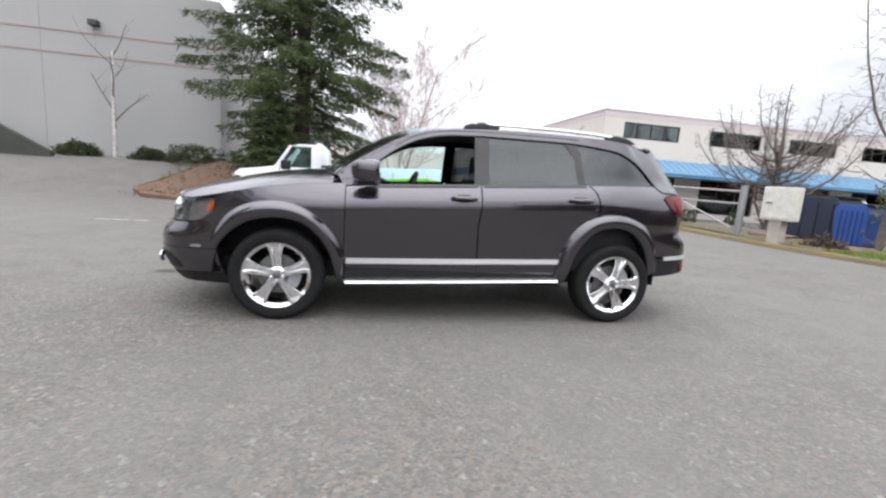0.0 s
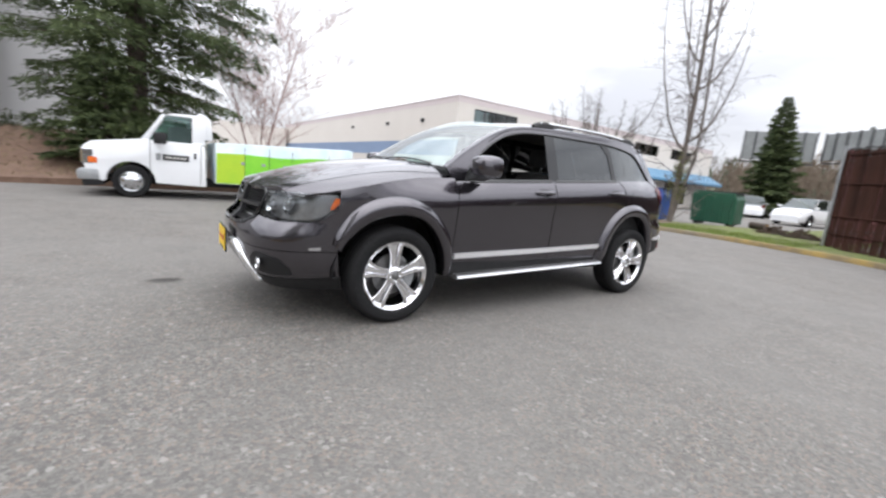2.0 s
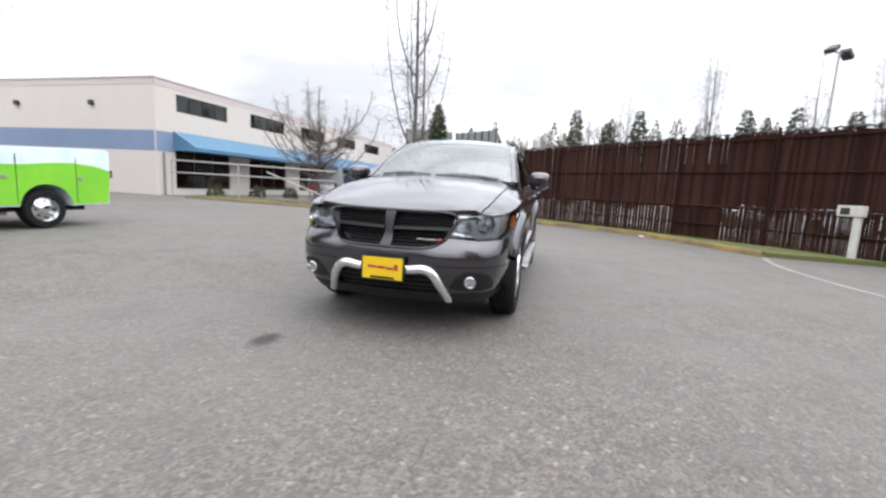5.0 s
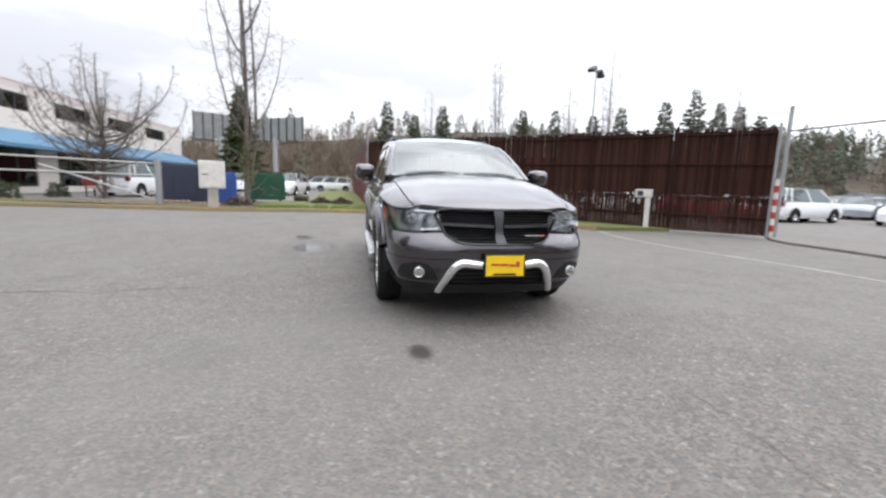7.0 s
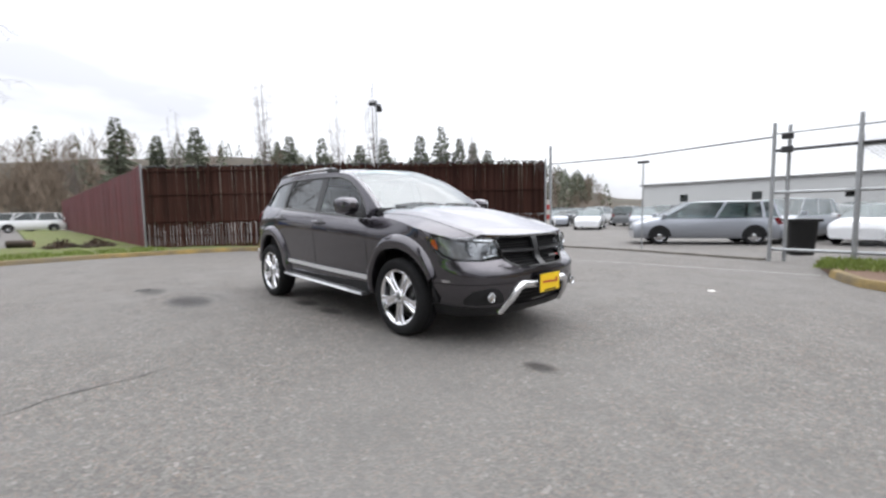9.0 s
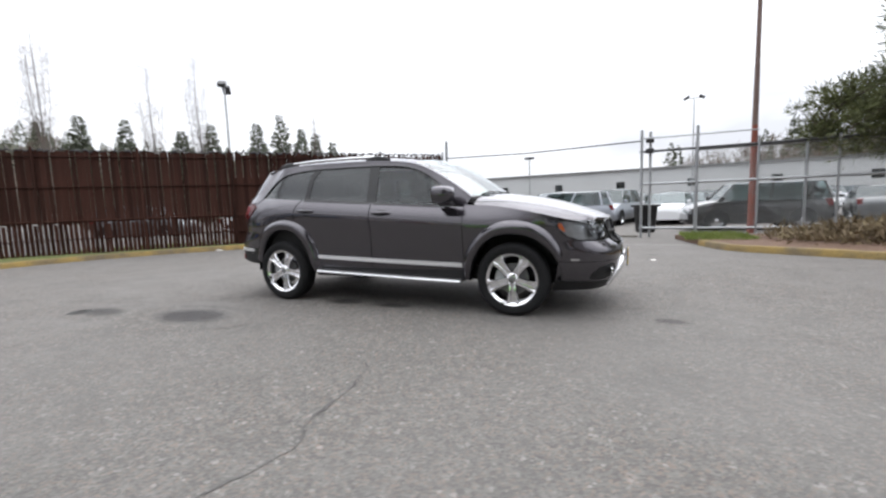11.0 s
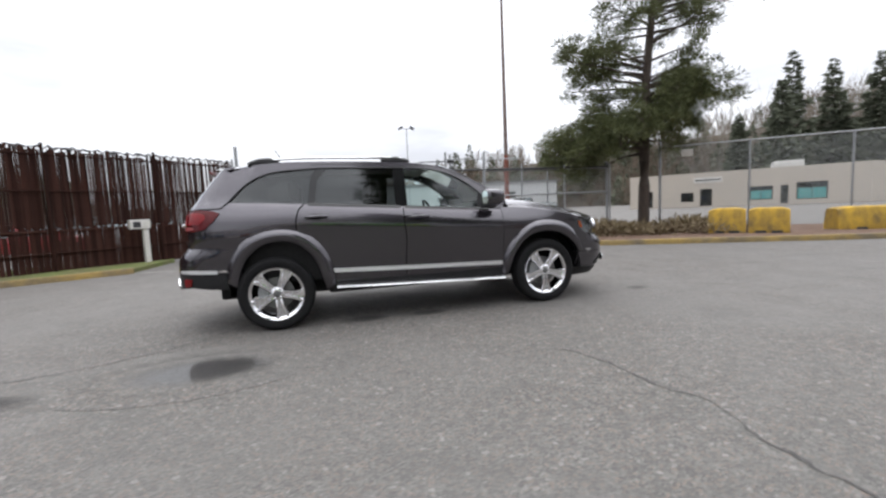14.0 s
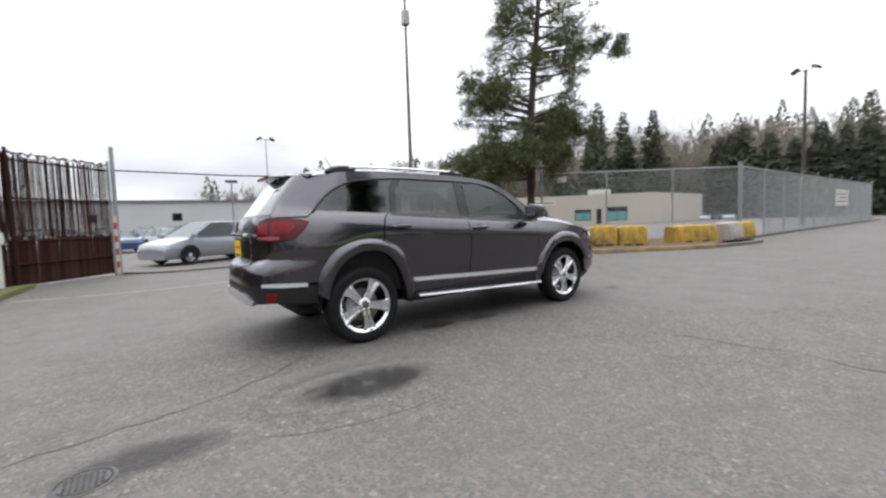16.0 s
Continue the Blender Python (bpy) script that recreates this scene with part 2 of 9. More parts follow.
M["car_grey"].node_tree.nodes["Principled BSDF"].inputs["Specular Tint"].default_value = (0.85, 0.85, 0.9, 1)
M["car_grey"].node_tree.nodes["Principled BSDF"].inputs["Coat IOR"].default_value = 1.62


# ---- builders ----
def thing(name, label, category, at=(0, 0, 0), rz=0.0, group="", kind=""):
    ob = new(name)
    ob.empty_display_size = 0.1
    ob.matrix_world = pose(*at, 0, 0, rz)
    return tagged(ob, label, category, group, kind)


def part(name, bm, material, parent=None, label="", smooth=False, angle=35, fix=True):
    me = bpy.data.meshes.new(name)
    if fix:
        bmesh.ops.recalc_face_normals(bm, faces=bm.faces)
    if smooth:
        lim = radians(angle)
        for f in bm.faces:
            f.smooth = True
        for e in bm.edges:
            if len(e.link_faces) == 2 and e.calc_face_angle(0) > lim:
                e.smooth = False
    bm.to_mesh(me)
    bm.free()
    for mm in (material if isinstance(material, (list, tuple)) else [material]):
        me.materials.append(mm)
    ob = new(name, me)
    if parent:
        ob.parent = parent
    if label:
        ob["label"] = label
    return ob


def box(bm, x0, x1, y0, y1, z0, z1, bevel=0.0, mtx=None):
    vs = [bm.verts.new((x, y, z)) for z in (z0, z1) for y in (y0, y1) for x in (x0, x1)]
    fs = [bm.faces.new([vs[i] for i in q]) for q in ((0, 2, 3, 1), (4, 5, 7, 6), (0, 1, 5, 4), (2, 6, 7, 3), (0, 4, 6, 2), (1, 3, 7, 5))]
    if bevel:
        es = list({e for f in fs for e in f.edges})
        r = bmesh.ops.bevel(bm, geom=es, offset=bevel, segments=2, affect="EDGES", profile=0.6)
        vs = list({v for f in r["faces"] for v in f.verts} | {v for v in vs if v.is_valid})
    if mtx is not None:
        bmesh.ops.transform(bm, matrix=mtx, verts=vs)
    return vs


def tube(bm, pts, r, seg=8, cap=True):
    """A round bar along points; r a number or one for each point."""
    pts = [Vector(p) for p in pts]
    rs = r if isinstance(r, (list, tuple)) else [r] * len(pts)
    rings = []
    up = Vector((0, 0, 1))
    for i, p in enumerate(pts):
        d = (pts[min(i + 1, len(pts) - 1)] - pts[max(i - 1, 0)]).normalized()
        a = d.cross(up)
        if a.length < 0.05:
            a = d.cross(Vector((1, 0, 0)))
        a.normalize()
        b = d.cross(a)
        rings.append([bm.verts.new(p + (a * math.cos(2 * math.pi * k / seg) + b * math.sin(2 * math.pi * k / seg)) * rs[i]) for k in range(seg)])
    for q, s in zip(rings, rings[1:]):
        for k in range(seg):
            bm.faces.new((q[k], q[(k + 1) % seg], s[(k + 1) % seg], s[k]))
    if cap:
        bm.faces.new(rings[0])
        bm.faces.new(rings[-1])


def extrude_poly(bm, poly, fn0, fn1):
    """A slab between two images of one 2D polygon."""
    a = [bm.verts.new(fn0(*p)) for p in poly]
    b = [bm.verts.new(fn1(*p)) for p in poly]
    bm.faces.new(a)
    bm.faces.new(b)
    for i in range(len(poly)):
        j = (i + 1) % len(poly)
        bm.faces.new((a[i], a[j], b[j], b[i]))


def lerp_path(pts, step):
    """Points of a polyline at even steps, corners rounded by a Catmull-Rom curve."""
    out = []
    P = [Vector(p) for p in pts]
    for i in range(len(P) - 1):
        p0, p1, p2, p3 = P[max(i - 1, 0)], P[i], P[i + 1], P[min(i + 2, len(P) - 1)]
        n = max(1, round((p2 - p1).length / step))
        for k in range(n):
            t = k / n
            out.append(0.5 * ((2 * p1) + (p2 - p0) * t + (2 * p0 - 5 * p1 + 4 * p2 - p3) * t * t + (3 * p1 - p0 - 3 * p2 + p3) * t ** 3))
    out.append(P[-1])
    return out


def strip(bm, rows):
    """A sheet through rows of points of equal length."""
    vs = [[bm.verts.new(p) for p in r] for r in rows]
    for a, b in zip(vs, vs[1:]):
        for k in range(len(a) - 1):
            bm.faces.new((a[k], a[k + 1], b[k + 1], b[k]))


def smooth01(a, b, x):
    t = min(1.0, max(0.0, (x - a) / (b - a)))
    return t * t * (3 - 2 * t)


# ---- ground ----
def ground_z(x, y):
    """Level lot; the drive beside the truck climbs to the warehouse wall."""
    return 1.22 * smooth01(10.5, 16.0, y) * smooth01(2.0, -4.5, x) - 0.22 * smooth01(-9.2, -12.5, y) * smooth01(-28, -20, x)


def axis(lo, hi, near, step):
    v, out = 0.0, [0.0]
    while v < hi:
        v += step if v < near else max(step, (v - near) * 0.28)
        out.append(min(v, hi))
    neg, v = [], 0.0
    while v > lo:
        v -= step if -v < near else max(step, (-v - near) * 0.28)
        neg.append(max(v, lo))
    return sorted(set(neg + out))


def build_ground():
    xs, ys = axis(-1500, 1500, 30, 1.5), axis(-1500, 1500, 30, 1.5)
    bm = bmesh.new()
    g = [[bm.verts.new((x, y, ground_z(x, y))) for x in xs] for y in ys]
    for j in range(len(ys) - 1):
        for i in range(len(xs) - 1):
            bm.faces.new((g[j][i], g[j][i + 1], g[j + 1][i + 1], g[j + 1][i]))
    return tagged(part("ground", bm, M["asphalt"], smooth=True), "coarse weathered grey asphalt of a parking lot", "ground", kind="structure")


ground = build_ground()

KERB_BACK = [(11.6, 16.0), (10.75, 9.0), (10.4, 5.2), (10.7, 2.0), (10.3, -0.6), (9.2, -2.6), (7.8, -4.05), (6.3, -4.85), (5.1, -5.45)]
KERB_SIDE = [(-3.9, -6.0), (-4.3, -5.0), (-5.2, -4.4), (-6.0, -3.98), (-7.9, -3.0), (-9.0, -2.45), (-10.4, -1.7), (-11.4, -1.3)]


def build_kerb(name, pts, side, label, material="kerb_yellow"):
    """A kerb along pts with its back to the given side (+1: left of the way)."""
    P = lerp_path([(*p, 0) for p in pts], 0.35)
    prof = [(0.0, -0.05), (0.012, 0.085), (0.035, 0.118), (0.13, 0.125), (0.15, 0.115), (0.15, -0.05)]
    bm = bmesh.new()
    rows = []
    for i, p in enumerate(P):
        d = (P[min(i + 1, len(P) - 1)] - P[max(i - 1, 0)]).normalized()
        nrm = Vector((-d.y, d.x, 0)) * side
        wob = 0.008 * noise.noise(p * 1.7)
        rows.append([bm.verts.new(p + nrm * (a + wob) + Vector((0, 0, h + wob * (h > 0)))) for a, h in prof])
    for q, s in zip(rows, rows[1:]):
        for k in range(len(prof) - 1):
            bm.faces.new((q[k], q[k + 1], s[k + 1], s[k]))
    bm.faces.new(rows[0])
    bm.faces.new(rows[-1])
    return tagged(part(name, bm, M[material], smooth=True), label, "kerb", kind="structure")


build_kerb("kerb_back", KERB_BACK[3:], 1, "low concrete kerb with worn yellow paint along the grass")
build_kerb("kerb_office", KERB_BACK[:4], 1, "low dirty concrete kerb with traces of yellow paint", "kerb_dull")
build_kerb("kerb_side", KERB_SIDE, 1, "low concrete kerb with faded yellow paint beside the planting bed")


def build_bed(name, outline, material, label, height, cat, rough=0.04):
    """A raised sheet of soil or turf within an outline."""
    from mathutils.geometry import delaunay_2d_cdt
    xs, ys = [p[0] for p in outline], [p[1] for p in outline]
    pts = [Vector(p[:2]) for p in outline]
    n0 = len(pts)
    step = 0.4 if max(xs) - min(xs) < 15 else 0.8
    x = min(xs) + step
    while x < max(xs):
        y = min(ys) + step
        while y < max(ys):
            pts.append(Vector((x + random.uniform(-.1, .1), y + random.uniform(-.1, .1))))
            y += step
        x += step
    vs, es, fs, *_ = delaunay_2d_cdt(pts, [(i, (i + 1) % n0) for i in range(n0)], [], 1, 1e-4)
    bm = bmesh.new()
    bv = [bm.verts.new((v.x, v.y, ground_z(v.x, v.y) + height + rough * noise.noise(Vector((v.x * 1.3, v.y * 1.3, 0))))) for v in vs]
    for f in fs:
        bm.faces.new([bv[i] for i in f])
    edge = [e for e in bm.edges if len(e.link_faces) == 1]
    r = bmesh.ops.extrude_edge_only(bm, edges=edge)
    for v in r["geom"]:
        if isinstance(v, bmesh.types.BMVert):
            v.co.z -= 0.3
    return tagged(part(name, bm, material, smooth=True), label, cat, kind="structure")
# ---- grass and beds ----
inner = [(p.x, p.y) for p in lerp_path([(*p, 0) for p in KERB_BACK], 0.6)]
build_bed("grass_verge", [(x + 0.1, y + 0.02) for x, y in inner] + [(5.0, -7.7), (8.3, -5.3), (13.6, 0.2), (60, 1.5), (60, 4.6), (20, 3.4), (15.0, 5.2), (14.5, 9), (13.6, 16.0)],
          M["grass"], "rough green and straw-coloured grass verge behind the kerb", 0.1, "grass")
build_bed("soil_verge", [(x + 0.2, y) for x, y in inner if y > 4.6] [::-1] + [(10.7, 4.5), (13.0, 4.8), (14.2, 5.6), (14.3, 9), (13.5, 15.8)],
          M["soil"], "bare brown soil and straw on the verge before the office", 0.125, "soil", 0.03)
inner2 = [(p.x, p.y) for p in lerp_path([(*p, 0) for p in KERB_SIDE], 0.6)]
build_bed("planting_bed", [(x - 0.03, y - 0.1) for x, y in inner2] + [(-16.5, -2.7), (-10.4, -7.3), (-5.5, -8.0), (-3.6, -7.6)],
          M["mulch"], "bare brown planting bed behind the yellow kerb", 0.11, "soil")
build_bed("mulch_bed", [(-8.2, 11.5), (-7.6, 10.6), (-6.2, 10.0), (-4.5, 10.2), (1.5, 10.6), (2.5, 14), (0.0, 18.5), (-4, 18.8), (-7.0, 15.0)],
          M["mulch"], "reddish brown bark mulch bed under the conifer", 0.12, "mulch", 0.15)


# ---- buildings ----
def wall_with_holes(bm, length, z0, z1, thick, holes):
    """A wall along +x from 0, its face at y=0, its back at y=thick; holes: (x0, x1, z0, z1) go through it."""
    xs = sorted({0, length, *[h[0] for h in holes], *[h[1] for h in holes]})
    zs = sorted({z0, z1, *[h[2] for h in holes], *[h[3] for h in holes]})
    for a, b in zip(xs, xs[1:]):
        for c, d in zip(zs, zs[1:]):
            mx, mz = (a + b) / 2, (c + d) / 2
            if not any(h[0] < mx < h[1] and h[2] < mz < h[3] for h in holes):
                box(bm, a, b, 0, thick, c, d)
    bmesh.ops.remove_doubles(bm, verts=bm.verts, dist=1e-4)
    dead = {}
    for f in bm.faces:
        dead.setdefault(tuple(round(v, 3) for v in f.calc_center_median()), []).append(f)
    bmesh.ops.delete(bm, geom=[f for fs in dead.values() if len(fs) > 1 for f in fs], context="FACES")


def add_window(parent, x0, x1, z0, z1, depth=0.08, bars=2, pane_mat="office_glass", name="window"):
    """A glazed window: the sill bar carries the other bars and the panes as parts."""
    t = 0.05

    def bar(nm, a, b, c, d, under):
        bm = bmesh.new()
        box(bm, a, b, depth, depth + 0.07, c, d)
        return part(nm, bm, M["frame_dark"], under)
    win = bar(name, x0, x1, z0, z0 + t, parent)
    bar("head_bar", x0, x1, z1 - t, z1, win)
    for a in (x0, x1 - t):
        bar("jamb", a, a + t, z0 + t, z1 - t, win)
    w = (x1 - x0) / bars
    for k in range(1, bars):
        bar("mullion", x0 + k * w - 0.025, x0 + k * w + 0.025, z0 + t, z1 - t, win)
    for k in range(bars):
        bm = bmesh.new()
        box(bm, x0 + k * w + 0.03, x0 + (k + 1) * w - 0.03, depth + 0.03, depth + 0.045, z0 + t, z1 - t)
        part("pane", bm, M[pane_mat], win)
    return win


def build_office():
    # front from the corner at (12.4, 18.5)
    ob = thing("office_building", "two-storey cream stucco office with blue metal awning and dark windows", "building", (12.4, 18.5, 0), -0.8)
    L, H = 31.0, 5.80
    upper = [(1.25 + 5.6 * k, 4.85 + 5.6 * k, 4.36, 5.25) for k in range(5)]
    lower = [(1.1 + 5.6 * k, 5.0 + 5.6 * k, 0.35, 2.45) for k in range(5)]
    bm = bmesh.new()
    wall_with_holes(bm, L, -0.3, H, 0.3, upper + lower)
    part("front_wall", bm, M["office_wall"], ob)
    for x0, x1, y0, y1 in ((0, 0.3, 0.3, 44), (L - 0.3, L, 0.3, 44), (0.3, L - 0.3, 43.7, 44)):
        bm = bmesh.new()
        box(bm, x0, x1, y0, y1, -0.3, H)
        part("side_wall", bm, M["office_wall"], ob)
    bm = bmesh.new()
    box(bm, -0.012, 0.0, 0.1, 44, 2.25, 3.25)
    part("painted_band", bm, M["blue_band"], ob, "blue-grey painted band")
    bm = bmesh.new()
    box(bm, 0.0, 1.0, -0.012, 0.0, 2.25, 3.25)
    part("painted_band", bm, M["blue_band"], ob, "blue-grey painted band")
    bm = bmesh.new()
    box(bm, 0.3, L - 0.3, 0.3, 43.7, H - 0.5, H - 0.3)
    part("roof", bm, M["roof_grey"], ob)
    bm = bmesh.new()
    box(bm, -0.05, L + 0.05, -0.05, 0.2, H, H + 0.07)
    box(bm, -0.05, 0.2, 0.2, 44, H, H + 0.07)
    part("coping", bm, M["coping_pink"], ob, "pale pinkish parapet coping")
    bm = bmesh.new()
    box(bm, 0.0, L, -0.015, 0.0, H - 0.32, H)
    box(bm, -0.015, 0.0, 0.0, 44, H - 0.32, H)
    part("parapet_band", bm, M["coping_pink"], ob, "pale pinkish painted parapet band")
    for w in upper:
        win = add_window(ob, *w, bars=4)
        # a drawn curtain in the first pane
        bm = bmesh.new()
        rows = [[(w[0] + 0.1 + 0.72 * q / 14, 0.19 + 0.015 * (q % 2), z) for q in range(15)] for z in (w[2] + 0.06, w[3] - 0.06)]
        strip(bm, rows)
        part("curtain", bm, M["blind_cloth"], win, "pale green curtain")
        bm = bmesh.new()
        rows = [[(w[1] - 0.5 + 0.4 * q / 10, 0.19 + 0.015 * (q % 2), z) for q in range(11)] for z in (w[2] + 0.06, w[3] - 0.06)]
        strip(bm, rows)
        part("curtain", bm, M["blind_cloth"], win, "pale green curtain")
    for w in lower:
        add_window(ob, *w, bars=3)
    # dim rooms behind the glass
    bm = bmesh.new()
    box(bm, 0.4, L - 0.4, 1.2, 1.3, 0.0, H - 0.55)
    part("inner_wall", bm, M["office_room"], ob)
    bm = bmesh.new()
    box(bm, 0.4, L - 0.4, 0.32, 1.2, 2.9, 3.0)
    box(bm, 0.4, L - 0.4, 0.32, 1.2, 0.0, 0.1)
    part("inner_floor", bm, M["office_room"], ob)
    # ribbed awning
    bm = bmesh.new()
    poly = [(-0.003, 3.32), (-1.45, 2.52), (-1.45, 2.34), (-0.003, 2.34)]
    extrude_poly(bm, poly, lambda y, z: (1.0, y, z), lambda y, z: (L, y, z))
    awn = part("awning", bm, M["awning_blue"], ob, "blue ribbed metal awning")
    for k in range(70):
        bm = bmesh.new()
        x = 1.0 + k * (L - 1.1) / 69
        extrude_poly(bm, [(-0.01, 3.32), (-1.46, 2.52), (-1.46, 2.56), (-0.01, 3.36)], lambda y, z: (x, y, z), lambda y, z: (x + 0.06, y, z))
        part("rib", bm, M["awning_rib"], awn)
    # rain pipe, vents and wall lamps
    bm = bmesh.new()
    tube(bm, [(0.35, -0.09, 0.0), (0.35, -0.09, 2.2)], 0.05, 8)
    part("rain_pipe", bm, M["galv"], ob)
    for y in (4.0, 9.5, 17.0):
        bm = bmesh.new()
        box(bm, -0.18, 0, y, y + 0.22, 4.45, 4.7, 0.02)
        part("wall_lamp", bm, M["frame_dark"], ob)
    return ob


build_office()


def build_warehouse():
    ob = thing("warehouse", "tall plain white-painted concrete warehouse with joint lines", "building", (-60, 16.5, 0))
    L, H = 53.0, 7.9
    bm = bmesh.new()
    box(bm, 0.05, L - 0.05, 0.04, 0.28, 0, H - 0.02)
    wall = part("wall", bm, M["white_wall"], ob)
    # panels with recessed joints
    for z0, z1 in ((0.0, 5.15), (5.19, 6.0), (6.04, H)):
        for k in range(8):
            bm = bmesh.new()
            a = k * L / 8
            box(bm, a + (0.012 if k else 0), a + L / 8, 0, 0.3, z0, z1)
            part("panel", bm, M["white_wall"], wall)
    rust = mat("rust_stained_trim", (0.34, 0.24, 0.22), 0.8)
    for z in (5.15, 6.0):
        bm = bmesh.new()
        box(bm, 0, L, -0.02, 0.0, z, z + 0.05)
        part("joint_trim", bm, rust, ob)
    for x0, x1, y0, y1 in ((L - 0.3, L, 0.3, 50), (0, 0.3, 0.3, 50), (0.3, L - 0.3, 49.7, 50)):
        bm = bmesh.new()
        box(bm, x0, x1, y0, y1, 0, H)
        part("side_wall", bm, M["white_wall"], ob)
    bm = bmesh.new()
    box(bm, 0.3, L - 0.3, 0.3, 49.7, H - 0.6, H - 0.4)
    part("roof", bm, M["roof_grey"], ob)
    for x in (48.2,):
        bm = bmesh.new()
        box(bm, x, x + 0.32, -0.3, 0.0, 6.3, 6.52, 0.03)
        part("wall_lamp", bm, M["frame_dark"], ob)
    return ob


build_warehouse()


def build_low_hall():
    ob = thing("far_hall", "long low cream industrial hall far behind the office", "building", (-14, 60, 0))
    bm = bmesh.new()
    wall_with_holes(bm, 26.5, -0.3, 5.2, 0.3, [(12, 16, 0, 3.6)])
    box(bm, 0, 0.3, 0.3, 30, -0.3, 5.2)
    box(bm, 26.2, 26.5, 0.3, 30, -0.3, 5.2)
    box(bm, 0.3, 26.2, 29.7, 30, -0.3, 5.2)
    part("wall", bm, M["office_wall"], ob)
    bm = bmesh.new()
    box(bm, 0.3, 26.2, 0.3, 29.7, 4.8, 5.0)
    part("roof", bm, M["roof_grey"], ob)
    bm = bmesh.new()
    for k in range(12):
        box(bm, 12, 16, 0.12, 0.16, k * 0.3, k * 0.3 + 0.29)
    part("roller_door", bm, M["grey_wall"], ob)
    return ob


build_low_hall()


def build_tan_shop():
    # front runs from (-33.2, -37.5) to (-46.2, -22.1)
    a = math.degrees(math.atan2(15.4, -13.0))
    ob = thing("tan_shop", "single-storey tan block building with teal window displays", "building", (-33.2, -37.5, 0), a)
    L, H = 20.2, 3.65
    holes = [(1.4, 2.4, 0.1, 1.9), (11.3, 13.2, 0.55, 1.9), (13.8, 14.4, 0.1, 1.9), (15.0, 17.3, 0.45, 2.1), (7.0, 8.1, 0.1, 1.9), (5.2, 6.4, 0.6, 1.6)]
    bm = bmesh.new()
    # the wall's face looks to the lot: its back lies at negative y
    wall_with_holes(bm, L, -0.3, H, 0.3, holes)
    box(bm, 0, 0.3, 0.3, 14, -0.3, H)
    box(bm, L - 0.3, L, 0.3, 14, -0.3, H)
    box(bm, 0.3, L - 0.3, 13.7, 14, -0.3, H)
    part("wall", bm, M["tan_wall"], ob)
    bm = bmesh.new()
    box(bm, 0.3, L - 0.3, 0.3, 13.7, H - 0.4, H - 0.25)
    part("roof", bm, M["roof_grey"], ob)
    bm = bmesh.new()
    extrude_poly(bm, [(L + 0.003, 0.0), (28.9, 12.1), (28.6, 12.35), (L + 0.003, 0.6)], lambda x, y: (x, y, -0.3), lambda x, y: (x, y, H))
    part("side_wing_wall", bm, M["tan_wall"], ob)
    bm = bmesh.new()
    extrude_poly(bm, [(L + 0.01, 0.62), (28.55, 12.35), (L + 0.01, 13.7)], lambda x, y: (x, y, H - 0.4), lambda x, y: (x, y, H - 0.25))
    part("wing_roof", bm, M["roof_grey"], ob)
    bm = bmesh.new()
    box(bm, 13.2, 15.8, 3, 5, H - 0.2, H + 0.75, 0.15)
    part("roof_unit", bm, M["white_paint"], ob)
    for h in holes:
        add_window(ob, *h, bars=1 if h[1] - h[0] < 1.2 else 2)
    teal = mat("teal_display", (0.05, 0.26, 0.26), 0.6, second=(0.12, 0.35, 0.33), scale=2, patch=1)
    for h in (holes[1], holes[3]):
        bm = bmesh.new()
        box(bm, h[0] + 0.12, h[1] - 0.12, 0.086, 0.106, h[2] + 0.1, (h[2] + h[3]) / 2 + 0.25, 0.004)
        part("display", bm, teal, ob, "teal window display")
    bm = bmesh.new()
    box(bm, 6.4, 9.0, -0.06, -0.003, 2.55, 3.15)
    sign = part("sign_board", bm, M["white_paint"], ob, "white sign board")
    for k in range(9):
        bm = bmesh.new()
        box(bm, 6.55 + k * 0.26, 6.73 + k * 0.26, -0.072, -0.06, 2.75, 2.95)
        part("sign_bar", bm, M["frame_dark"], sign)
    return ob


build_tan_shop()


def build_far_warehouse():
    ob = thing("far_warehouse", "long low pale grey warehouse beyond the car lot", "building", (24, -70, 0), 180 - 8)
    L, H = 62.0, 5.0
    holes = [(6 + 9.5 * k, 7.2 + 9.5 * k, 2.3, 3.4) for k in range(6)]
    bm = bmesh.new()
    wall_with_holes(bm, L, -0.3, H, 0.3, holes)
    box(bm, 0, 0.3, 0.3, 25, -0.3, H)
    box(bm, L - 0.3, L, 0.3, 25, -0.3, H)
    box(bm, 0.3, L - 0.3, 24.7, 25, -0.3, H)
    part("wall", bm, M["grey_wall"], ob)
    bm = bmesh.new()
    box(bm, -0.3, L + 0.3, -0.3, 25.3, H, H + 0.25)
    part("roof", bm, M["roof_grey"], ob)
    for h in holes:
        add_window(ob, *h, bars=1)
    return ob


build_far_warehouse()

# ---- fence ----
FENCE_A, FENCE_B = Vector((13.3, 0.45, 0)), Vector((3.75, -9.6, 0))


